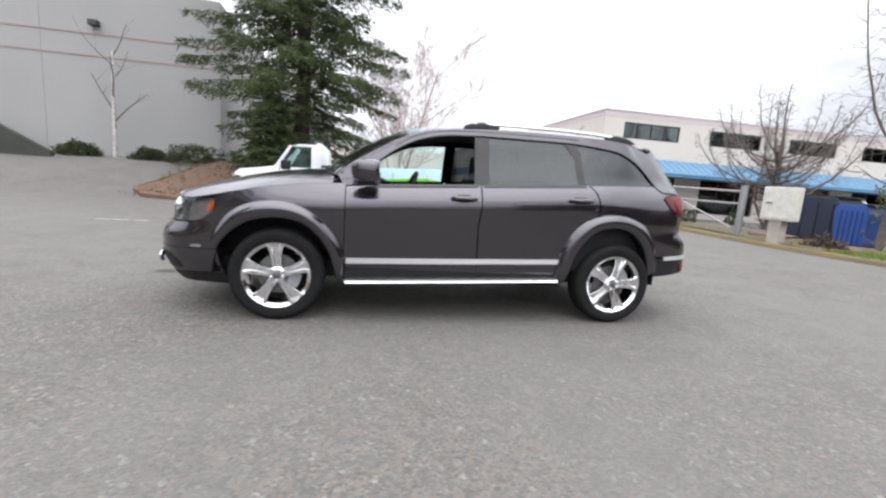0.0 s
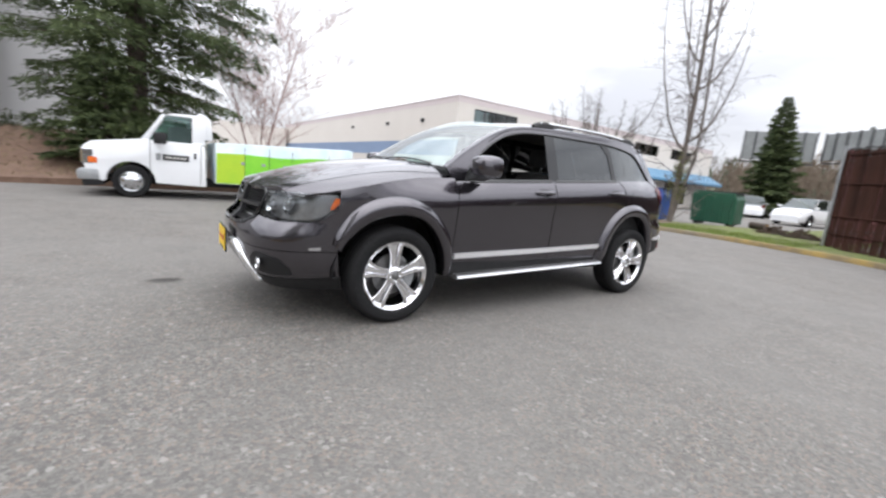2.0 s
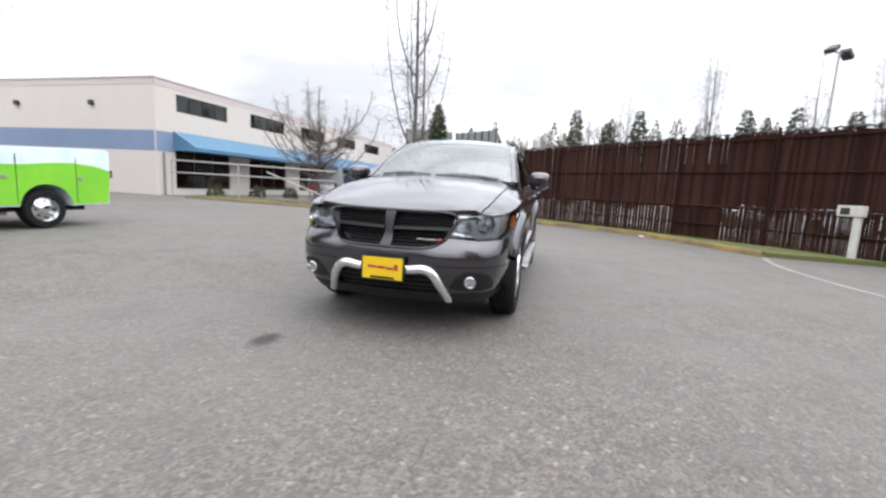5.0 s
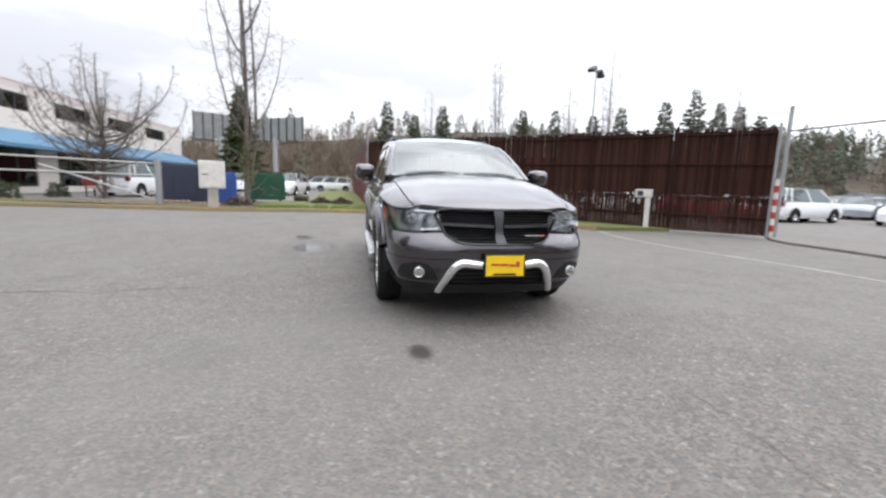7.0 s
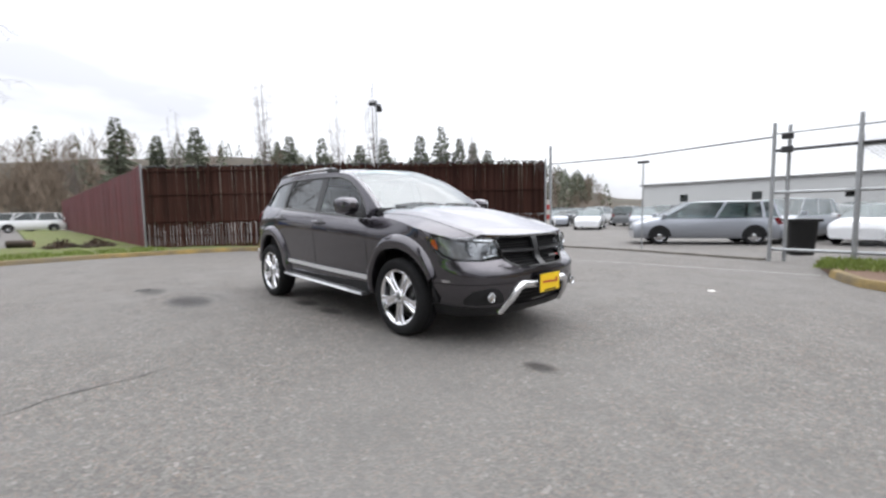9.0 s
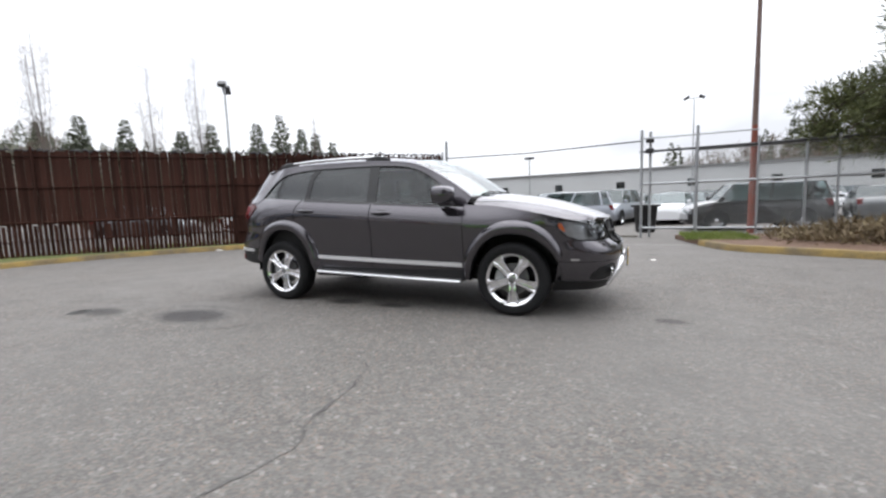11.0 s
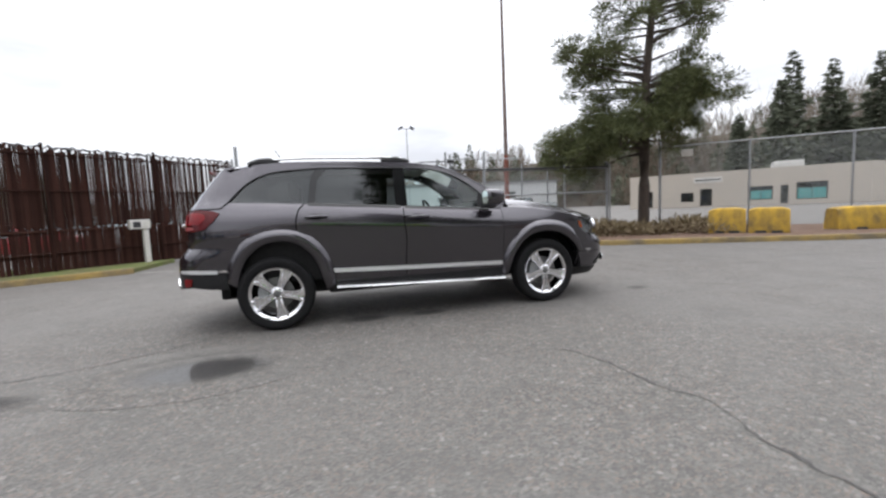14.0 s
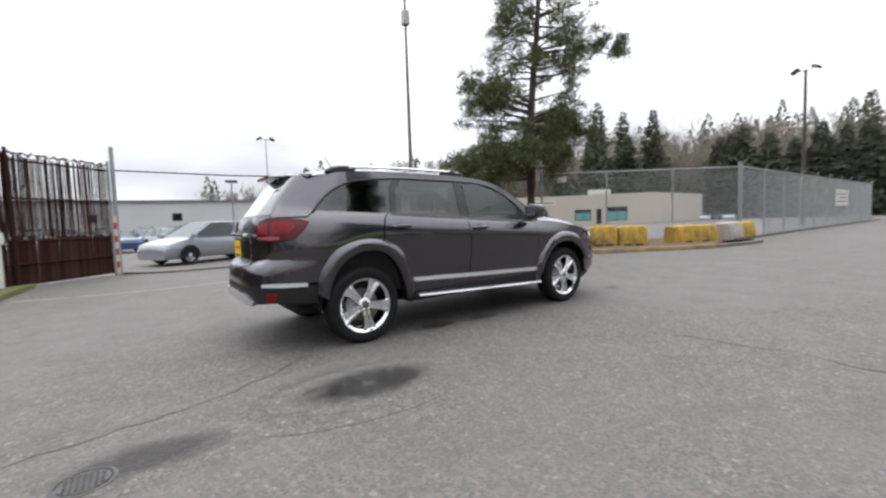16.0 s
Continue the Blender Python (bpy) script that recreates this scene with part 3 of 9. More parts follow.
def build_slat_fence():
    d = FENCE_B - FENCE_A
    L = d.length
    ob = thing("slatted_fence", "tall dark brown slatted privacy fence with rusty stains", "fence", FENCE_A, math.degrees(math.atan2(d.y, d.x)))
    n = 130

    def slat_mesh(half, h, kind_="fence_brown"):
        bm = bmesh.new()
        box(bm, -half, half, -0.004, 0.004, 0, h)
        me = bpy.data.meshes.new("slat")
        bm.to_mesh(me)
        bm.free()
        me.materials.append(M[kind_])
        return me
    wide = [slat_mesh(0.0505, 1.93 + 0.035 * math.sin(v * 2.3)) for v in range(5)]
    turned = [slat_mesh(0.0325, 1.76 + 0.05 * math.sin(v * 1.9)) for v in range(5)]
    short = [slat_mesh(0.0255, 1.06 - 0.03 * v) for v in range(3)]
    low = [slat_mesh(0.044, 0.92 - 0.03 * v) for v in range(3)]
    for k in range(n):
        x = (k + 0.5) * L / n
        if k > n * 0.61:
            # loose slats turned in the wire like half-open blinds, the lower row the other way
            sway = 9 * noise.noise(Vector((k * 0.33, 0, 2)))
            for q in (-0.25, 0.25):
                s = new("slat", turned[random.randrange(5)])
                s.parent = ob
                s.matrix_basis = pose(x + q * L / n, random.uniform(-.008, .008), 1.06 + random.uniform(-.03, .03), random.uniform(-.5, .5), random.uniform(-.5, .5), 25 + sway + random.uniform(-9, 9))
                s = new("slat", short[random.randrange(3)])
                s.parent = ob
                s.matrix_basis = pose(x + q * L / n, random.uniform(-.008, .008), 0.04, 0, random.uniform(-.5, .5), -12 + random.uniform(-12, 12))
            continue
        s = new("slat", wide[random.randrange(5)])
        s.parent = ob
        s.matrix_basis = pose(x, random.uniform(-.006, .006), 0.92 + random.uniform(-.03, .03), random.uniform(-.8, .8), random.uniform(-.5, .5), random.uniform(-5, 5))
        s = new("slat", low[random.randrange(3)])
        s.parent = ob
        s.matrix_basis = pose(x + random.uniform(-.006, .006), random.uniform(-.006, .006), 0.05, 0, random.uniform(-.5, .5), random.uniform(-6, 6))
    for k in range(7):
        bm = bmesh.new()
        x = k * L / 6
        tube(bm, [(x, -0.05, -0.1), (x, -0.05, 2.95)], 0.035, 8)
        part("post", bm, M["galv"] if k in (0, 6) else M["fence_brown"], ob)
    for z in (0.5, 1.0, 1.9, 2.7):
        bm = bmesh.new()
        tube(bm, [(0, -0.03, z), (L, -0.03, z)], 0.022, 6)
        part("rail", bm, M["fence_brown"], ob)
    # ragged wire along the top
    bm = bmesh.new()
    tube(bm, [(L * q / 220, 0.03 * math.sin(q * 1.7), 2.86 + 0.05 * math.sin(q * 2.1) * math.sin(q * 0.37)) for q in range(221)], [0.012 + 0.05 * max(0.0, noise.noise(Vector((q * 0.21, 4, 0)))) + 0.02 * abs(math.sin(q * 0.7) * math.sin(q * 1.9)) for q in range(221)], 5)
    part("top_wire", bm, M["frame_dark"], ob)
    # door leaf on the lot's side; the pale bar over it paints daylight through slits
    bm = bmesh.new()
    box(bm, 6.85, 8.1, 0.03, 0.07, 0.06, 2.12, 0.006)
    door = part("gate_leaf", bm, M["fence_brown"], ob, "brown boarded door leaf")
    for q in range(6):
        bm = bmesh.new()
        box(bm, 6.87 + q * 0.205, 7.055 + q * 0.205, 0.07, 0.082, 0.1, 2.09)
        part("board", bm, M["fence_brown"], door)
    bm = bmesh.new()
    box(bm, 6.75, 8.2, 0.035, 0.075, 2.13, 2.18, 0.005)
    part("bright_gap_bar", bm, mat("painted_gap_light", (0.30, 0.27, 0.24), 0.85, second=(0.16, 0.12, 0.10), scale=8, patch=1), ob)
    return ob


build_slat_fence()


def build_return_fence():
    ob = thing("maroon_fence", "long maroon painted slat fence along the grass", "fence", FENCE_A + Vector((0.1, 0, 0)), 0.8)
    n, L = 140, 40.0
    bm0 = bmesh.new()
    box(bm0, -0.14, 0.14, -0.008, 0.008, 0.1, 2.9)
    me = bpy.data.meshes.new("slat")
    bm0.to_mesh(me)
    bm0.free()
    me.materials.append(M["fence_maroon"])
    for k in range(n):
        s = new("slat", me)
        s.parent = ob
        s.matrix_basis = pose((k + 0.5) * L / n, random.uniform(-.01, .01), random.uniform(-.04, .03), 0, 0, random.uniform(-2, 2))
    bm = bmesh.new()
    for z in (0.5, 2.6):
        tube(bm, [(0, -0.04, z), (L, -0.04, z)], 0.03, 6)
    part("rail", bm, M["frame_dark"], ob)
    return ob


build_return_fence()


# ---- the grey crossover ----
def hermite(table):
    """A smooth function through (x, value) pairs that does not overshoot."""
    xs = [float(p[0]) for p in table]
    vs = [float(p[1]) for p in table]
    n = len(xs)
    d = [(vs[i + 1] - vs[i]) / (xs[i + 1] - xs[i]) for i in range(n - 1)]
    m = [d[0]] + [0.0 if d[i - 1] * d[i] <= 0 else 2 * d[i - 1] * d[i] / (d[i - 1] + d[i]) for i in range(1, n - 1)] + [d[-1]]

    def f(x):
        if x <= xs[0]:
            return vs[0] + m[0] * (x - xs[0])
        if x >= xs[-1]:
            return vs[-1] + m[-1] * (x - xs[-1])
        lo, hi = 0, n - 1
        while hi - lo > 1:
            k = (lo + hi) // 2
            lo, hi = (k, hi) if xs[k] <= x else (lo, k)
        h = xs[hi] - xs[lo]
        t = (x - xs[lo]) / h
        return (vs[lo] * (1 + 2 * t) * (1 - t) ** 2 + h * m[lo] * t * (1 - t) ** 2 + vs[hi] * t * t * (3 - 2 * t) + h * m[hi] * t * t * (t - 1))
    return f


# half the body's plan from the middle of the nose (at -x) round to the middle of the tail
PLAN = [(-2.45, 0.0), (-2.445, 0.2), (-2.425, 0.38), (-2.385, 0.55), (-2.33, 0.675), (-2.25, 0.775), (-2.15, 0.837), (-2.0, 0.873), (-1.8, 0.892), (-1.445, 0.902),
        (-0.9, 0.903), (0.0, 0.908), (0.9, 0.908), (1.445, 0.904), (1.75, 0.893), (1.95, 0.872), (2.1, 0.842), (2.2, 0.80), (2.29, 0.73), (2.36, 0.62), (2.41, 0.46), (2.435, 0.25), (2.44, 0.0)]
_s = [0.0]
for _a, _b in zip(PLAN, PLAN[1:]):
    _s.append(_s[-1] + math.hypot(_b[0] - _a[0], _b[1] - _a[1]))
S_END = _s[-1]
plan_x = hermite(list(zip(_s, [p[0] for p in PLAN])))
plan_y_raw = [p[1] for p in PLAN]
plan_y = hermite(list(zip(_s, plan_y_raw)))
s_of_x = hermite([(p[0], s) for p, s in zip(PLAN, _s)])
s_of_y_front = hermite([(p[1], s) for p, s in list(zip(PLAN, _s))[:9]])
s_of_y_rear = hermite([(p[1], S_END - s) for p, s in list(zip(PLAN, _s))[:-9:-1]])

rec_front = hermite([(0.22, 0.12), (0.3, 0.065), (0.4, 0.025), (0.5, 0.004), (0.6, 0.0), (0.655, 0.012), (0.69, 0.05), (0.73, 0.09), (0.8, 0.105), (0.9, 0.135), (0.96, 0.19), (1.02, 0.30)])
rec_rear = hermite([(0.3, 0.08), (0.4, 0.02), (0.5, 0.0), (0.6, 0.0), (0.72, 0.012), (0.78, 0.05), (0.84, 0.105), (1.0, 0.105), (1.2, 0.13), (1.3, 0.18), (1.4, 0.245), (1.5, 0.315), (1.6, 0.39), (1.68, 0.45)])


def belt(x):
    return 1.085 + (x + 0.97) * 0.0655


def tuck(xb, z):
    t = 0.35 * max(0.0, 0.52 - z) ** 2 * 4
    zb = belt(xb)
    cr = zb - 0.11
    t += 0.045 * (min(1.0, max(0.0, (cr - z) / 0.5)))
    w, h = 0.10, z - cr
    h = 0.0 if h < -w else h if h > w else (h + w) ** 2 / (4 * w)
    t += 0.80 * min(0.115, h) * smooth01(-2.0, -1.0, xb)
    up = max(0.0, z - zb)
    t += 0.30 * up + 0.07 * up * up
    t += 0.07 * smooth01(1.0, 2.0, xb) * smooth01(0.9, 1.26, z)
    return t


def wrap(s, z, off=0.0, side=1):
    """The body's skin at s metres round its plan from the nose's middle (negative: other side) and height z."""
    if s < 0:
        s, side = -s, -side
    x, y = plan_x(s), plan_y(s)
    e = 0.004
    dx, dy = plan_x(s + e) - plan_x(s - e), plan_y(s + e) - plan_y(s - e)
    if s < e:
        dx, dy = 0.0, 1.0
    if s > S_END - e:
        dx, dy = 0.0, -1.0
    n = math.hypot(dx, dy) or 1.0
    nx, ny = -dy / n, dx / n
    shift = rec_front(z) * smooth01(-1.5, -2.2, x) - rec_rear(z) * smooth01(1.45, 2.15, x)
    t = tuck(x, z)
    k = abs(ny) ** 0.7
    return Vector((x + shift - nx * t * (1 - k) * 0.4 + nx * off, side * (max(0.0, y - t * k) + ny * off), z))


def side(x, z, off=0.0, sg=1):
    """The skin above the side-view point (x, z)."""
    xb = x
    for _ in range(12):
        xb = x - rec_front(z) * smooth01(-1.5, -2.2, xb) + rec_rear(z) * smooth01(1.45, 2.15, xb)
    s = s_of_x(min(2.439, max(-2.449, xb)))
    return wrap(s, z, off, sg)


hood_z6 = hermite([(-2.42, 0.80), (-2.3, 0.885), (-2.2, 0.935), (-2.1, 0.968), (-1.92, 1.022), (-1.68, 1.082), (-1.44, 1.128), (-1.2, 1.158), (-0.93, 1.175), (-0.6, 1.19)])
shoulder = hermite([(-2.3, 0.86), (-2.1, 0.912), (-1.9, 0.958), (-1.7, 1.005), (-1.445, 1.058), (-1.2, 1.09), (-0.94, 1.105), (-0.7, 1.11)])


def top(x, y):
    """The hood and fender tops."""
    a = abs(y)
    z6, zs = hood_z6(x), shoulder(x)
    yo = abs(side(x, zs).y)
    if a <= 0.6:
        crease = 0.010 * smooth01(0.50, 0.43, a) * smooth01(-2.25, -1.7, x)
        return z6 + 0.020 + 0.024 * (1 - (a / 0.6) ** 2) + crease
    t = min(1.0, (a - 0.6) / max(0.05, yo - 0.6))
    return z6 + 0.020 - (z6 + 0.020 - zs) * (0.24 * t + 0.76 * t ** 2.0)


def densify(poly, step):
    out = []
    for i, p in enumerate(poly):
        q = poly[(i + 1) % len(poly)]
        n = max(1, math.ceil(math.hypot(q[0] - p[0], q[1] - p[1]) / step))
        out += [(p[0] + (q[0] - p[0]) * k / n, p[1] + (q[1] - p[1]) * k / n) for k in range(n)]
    return out


def inside(poly, x, y):
    c = False
    for i, (x0, y0) in enumerate(poly):
        x1, y1 = poly[i - 1]
        if (y0 > y) != (y1 > y) and x < (x1 - x0) * (y - y0) / (y1 - y0) + x0:
            c = not c
    return c


def edge_gap(poly, x, y):
    g = 9.0
    for i, (x0, y0) in enumerate(poly):
        x1, y1 = poly[i - 1]
        dx, dy = x1 - x0, y1 - y0
        t = max(0, min(1, ((x - x0) * dx + (y - y0) * dy) / max(1e-9, dx * dx + dy * dy)))
        g = min(g, math.hypot(x - x0 - t * dx, y - y0 - t * dy))
    return g


def skin(bm, poly, fmap, step=0.05, rim=0.014, off=0.0):
    """A panel over a 2D outline, laid on the surface fmap(u, v, off), with a turned-in rim."""
    from mathutils.geometry import delaunay_2d_cdt
    pts = densify(poly, step * 0.8)
    nb = len(pts)
    us, vs = [p[0] for p in pts], [p[1] for p in pts]
    allp = [Vector(p) for p in pts]
    nu, nv = max(1, math.ceil((max(us) - min(us)) / step)), max(1, math.ceil((max(vs) - min(vs)) / step))
    for i in range(nu + 1):
        for j in range(nv + 1):
            u, v = min(us) + (max(us) - min(us)) * i / nu, min(vs) + (max(vs) - min(vs)) * j / nv
            if inside(poly, u, v) and edge_gap(poly, u, v) > step * 0.35:
                allp.append(Vector((u, v)))
    ov, oe, of, *_ = delaunay_2d_cdt(allp, [(i, (i + 1) % nb) for i in range(nb)], [], 1, 1e-5)
    bv = [bm.verts.new(fmap(v.x, v.y, off)) for v in ov]
    fs = []
    for f in of:
        cx, cy = sum(ov[i].x for i in f) / 3, sum(ov[i].y for i in f) / 3
        if inside(poly, cx, cy):
            fs.append(bm.faces.new([bv[i] for i in f]))
    edge = [e for e in {e for f in fs for e in f.edges} if len(e.link_faces) == 1]
    low = {}
    for e in edge:
        for v in e.verts:
            low[v] = None
    index = {v: o for v, o in zip(bv, ov)}
    for v in list(low):
        o = index[v]
        low[v] = bm.verts.new(fmap(o.x, o.y, off - rim))
    for e in edge:
        a, b = e.verts
        bm.faces.new((a, b, low[b], low[a]))
    for v in bv:
        if not v.link_faces:
            bm.verts.remove(v)


def resample(pts, n):
    P = [Vector((*p, 0)) for p in pts]
    c = lerp_path(P, 0.02)
    acc = [0.0]
    for a, b in zip(c, c[1:]):
        acc.append(acc[-1] + (b - a).length)
    out, j = [], 0
    for k in range(n):
        d = acc[-1] * k / (n - 1)
        while j < len(acc) - 2 and acc[j + 1] < d:
            j += 1
        t = (d - acc[j]) / max(1e-9, acc[j + 1] - acc[j])
        q = c[j].lerp(c[j + 1], min(1, t))
        out.append((q.x, q.y))
    return out


def lathe(bm, prof, seg=48, axis_y=1, cx=0.0, cz=0.0):
    """Turn a profile of (radius, y) about the wheel's axle."""
    rings = []
    for r, y in prof:
        rings.append([bm.verts.new((cx + r * math.cos(2 * math.pi * k / seg), y * axis_y, cz + r * math.sin(2 * math.pi * k / seg))) for k in range(seg)])
    for a, b in zip(rings, rings[1:]):
        for k in range(seg):
            bm.faces.new((a[k], a[(k + 1) % seg], b[(k + 1) % seg], b[k]))


M["tint"] = glass("tinted_privacy_glass", (0.10, 0.11, 0.11), 0.0, 0.165, 1.7)
M["clear"] = glass("clear_car_glass", (0.80, 0.97, 0.94), 0.0, 0.18, 1.25)
M["screen"] = glass("windscreen_glass", (0.66, 0.84, 0.83), 0.0, 0.5)
M["lens"] = glass("clear_lamp_lens", (0.9, 0.92, 0.93), 0.0, 0.17)
M["trim_silver"] = mat("satin_silver_trim", (0.72, 0.72, 0.73), 0.36, 0.5, second=(0.66, 0.66, 0.67), scale=8, grain=0.03)
M["gloss_black"] = mat("gloss_black_trim", (0.008, 0.008, 0.009), 0.12, scale=9, grain=0.05)
M["interior"] = mat("black_cabin_trim", (0.012, 0.012, 0.013), 0.75, second=(0.02, 0.02, 0.02), scale=8, grain=0.2, bump=0.1, spec=0.25)
M["seat_cloth"] = mat("black_seat_cloth", (0.035, 0.034, 0.034), 0.85, second=(0.05, 0.049, 0.048), scale=10, grain=0.25, bump=0.2, bump_scale=300)
M["red_lens"] = mat("dark_red_tail_lens", (0.20, 0.002, 0.004), 0.35, second=(0.07, 0.001, 0.002), scale=12, patch=0.9, grain=0.1, coat=0.3, spec=0.2)
M["red_dark"] = mat("smoked_red_lens", (0.085, 0.002, 0.004), 0.2, second=(0.035, 0.001, 0.002), scale=12, coat=0.2, spec=0.2)
M["red_cell"] = mat("bright_red_cell", (0.22, 0.003, 0.007), 0.3, second=(0.11, 0.002, 0.004), scale=16, patch=0.8, coat=0.15, spec=0.2)
M["pale_red"] = mat("pale_red_lens", (0.34, 0.10, 0.10), 0.25, second=(0.22, 0.05, 0.05), scale=20, patch=0.8, coat=0.3, spec=0.3)
M["amber"] = mat("amber_lens", (0.75, 0.16, 0.02), 0.2, second=(0.55, 0.10, 0.015), scale=30, patch=1, grain=0.15, coat=1.0)
M["lamp_silver"] = mat("lamp_reflector", (0.75, 0.76, 0.78), 0.14, 1.0, second=(0.5, 0.51, 0.53), scale=25, patch=0.8)
M["plate_yellow"] = mat("yellow_dealer_plate", (0.78, 0.52, 0.01), 0.45, second=(0.72, 0.47, 0.01), scale=8, grain=0.03)
M["grille_dark"] = mat("dark_grille_bar", (0.016, 0.016, 0.018), 0.4, scale=9, grain=0.05)
M["rim_chrome"] = mat("polished_alloy", (0.88, 0.88, 0.9), 0.13, 1.0, second=(0.68, 0.68, 0.7), scale=14, patch=0.7, grain=0.04)
M["step_chrome"] = mat("polished_step_bar", (0.56, 0.56, 0.57), 0.25, 0.92, second=(0.62, 0.62, 0.63), scale=10, grain=0.04)
M["disc"] = mat("brake_disc", (0.18, 0.18, 0.18), 0.45, 0.8)
M["silver_paint"] = mat("bright_silver_bar", (0.78, 0.78, 0.79), 0.24, 0.9, second=(0.7, 0.7, 0.71), scale=10, grain=0.05)

FLARE_F_OUT = [(-1.925, 0.60), (-1.9, 0.69), (-1.80, 0.83), (-1.65, 0.915), (-1.46, 0.945), (-1.30, 0.92), (-1.14, 0.83), (-1.01, 0.69), (-0.945, 0.55), (-0.925, 0.43), (-0.92, 0.36)]
FLARE_F_IN = [(-1.868, 0.55), (-1.83, 0.62), (-1.735, 0.715), (-1.61, 0.785), (-1.445, 0.812), (-1.28, 0.785), (-1.15, 0.69), (-1.06, 0.55), (-1.03, 0.45), (-1.015, 0.39), (-1.01, 0.33)]
FLARE_R_OUT = [(0.87, 0.40), (0.885, 0.55), (0.925, 0.68), (1.01, 0.83), (1.15, 0.94), (1.34, 0.99), (1.54, 0.97), (1.72, 0.885), (1.835, 0.73), (1.875, 0.62), (1.89, 0.52)]
FLARE_R_IN = [(0.985, 0.36), (1.0, 0.45), (1.045, 0.61), (1.115, 0.735), (1.22, 0.83), (1.36, 0.868), (1.52, 0.845), (1.66, 0.745), (1.735, 0.62), (1.765, 0.53), (1.775, 0.45)]
ROOF_EDGE = [(-1.02, 1.185), (-0.9, 1.275), (-0.66, 1.425), (-0.47, 1.525), (-0.29, 1.585), (-0.1, 1.615), (0.25, 1.64), (0.9, 1.652), (1.3, 1.65), (1.6, 1.63), (1.80, 1.595)]
roof_edge_z = hermite(ROOF_EDGE)
WIN_TOP = [(1.835, 1.272), (1.73, 1.385), (1.63, 1.465), (1.47, 1.535), (1.30, 1.56), (1.05, 1.578), (0.9, 1.582), (0.23, 1.575), (0.1, 1.57), (-0.1, 1.558), (-0.25, 1.535), (-0.41, 1.485), (-0.57, 1.395), (-0.72, 1.275), (-0.80, 1.19)]


def build_wheel(parent, x, sg, name="wheel"):
    """sg: +1 for the +y side. The outer face of the tyre lies at |y| = 0.9."""
    w = new(name)
    w.parent = parent
    w.matrix_basis = pose(x, 0, 0.362) @ pose(0, 0, 0, 0, random.uniform(0, 72), 0)
    Y = 0.9 * sg
    bm = bmesh.new()
    R = 0.362
    prof = [(0.255, -0.205), (0.30, -0.222), (0.335, -0.218), (0.352, -0.2), (R, -0.175), (R, -0.145), (R - 0.006, -0.14), (R - 0.006, -0.132), (R, -0.128), (R, -0.098), (R - 0.006, -0.093), (R - 0.006, -0.085), (R, -0.08), (R, -0.05), (0.352, -0.022), (0.335, -0.006), (0.318, 0.0), (0.312, -0.002), (0.300, 0.0), (0.28, -0.006), (0.262, -0.016), (0.256, -0.03)]
    lathe(bm, [(r, y * sg + Y) for r, y in prof], 64)
    part("tyre", bm, M["rubber"], w, "black rubber tyre", smooth=True, angle=50)
    rim = bmesh.new()
    prof = [(0.25, -0.2), (0.235, -0.19), (0.225, -0.10), (0.232, -0.03), (0.248, -0.018), (0.258, -0.012), (0.262, -0.02), (0.258, -0.03)]
    lathe(rim, [(r, y * sg + Y) for r, y in prof], 64)
    # five split spokes
    for k in range(5):
        a = 2 * math.pi * k / 5 + math.pi / 2
        ca, sa = math.cos(a), math.sin(a)

        def pt(r, t, y):
            return (r * ca - t * sa, Y + sg * y, r * sa + t * ca)
        for q in (-1, 1):
            rows = []
            for r, c, hw, y in ((0.035, 0.020, 0.015, -0.036), (0.07, 0.024, 0.015, -0.028), (0.12, 0.026, 0.0145, -0.022), (0.17, 0.031, 0.0155, -0.018), (0.21, 0.041, 0.018, -0.016), (0.243, 0.054, 0.021, -0.018)):
                c *= q
                rows.append([pt(r, c - hw, y - 0.035), pt(r, c - hw, y - 0.008), pt(r, c - hw * 0.6, y), pt(r, c + hw * 0.6, y), pt(r, c + hw, y - 0.008), pt(r, c + hw, y - 0.035)])
            strip(rim, rows)
        rows = []
        for r, hw in ((0.05, 0.018), (0.10, 0.018), (0.16, 0.022), (0.2, 0.030), (0.235, 0.042)):
            rows.append([pt(r, -hw, -0.044), pt(r, 0, -0.042), pt(r, hw, -0.044)])
        strip(rim, rows)
    lathe(rim, [(0.062, Y - 0.05 * sg), (0.062, Y - 0.03 * sg), (0.055, Y - 0.024 * sg), (0.034, Y - 0.022 * sg), (0.030, Y - 0.026 * sg), (0.0005, Y - 0.026 * sg)], 32)
    part("rim", rim, M["rim_chrome"], w, "five-spoke chrome alloy rim", smooth=True, angle=40)
    bm = bmesh.new()
    lathe(bm, [(0.029, Y - 0.03 * sg), (0.028, Y - 0.018 * sg), (0.022, Y - 0.014 * sg), (0.0005, Y - 0.013 * sg)], 24)
    part("hub_cap", bm, M["disc"], w, smooth=True)
    for k in range(5):
        a = 2 * math.pi * (k + 0.5) / 5 + math.pi / 2
        bm = bmesh.new()
        lathe(bm, [(0.011, Y - 0.04 * sg), (0.011, Y - 0.012 * sg), (0.007, Y - 0.008 * sg), (0.0004, Y - 0.008 * sg)], 8, cx=0.045 * math.cos(a), cz=0.045 * math.sin(a))
        part("lug_nut", bm, M["chrome"], w)
    bm = bmesh.new()
    lathe(bm, [(0.0005, Y - 0.10 * sg), (0.06, Y - 0.10 * sg), (0.065, Y - 0.085 * sg), (0.155, Y - 0.085 * sg), (0.155, Y - 0.105 * sg), (0.0005, Y - 0.11 * sg)], 40)
    part("brake_disc", bm, M["disc"], w, smooth=True)
    bm = bmesh.new()
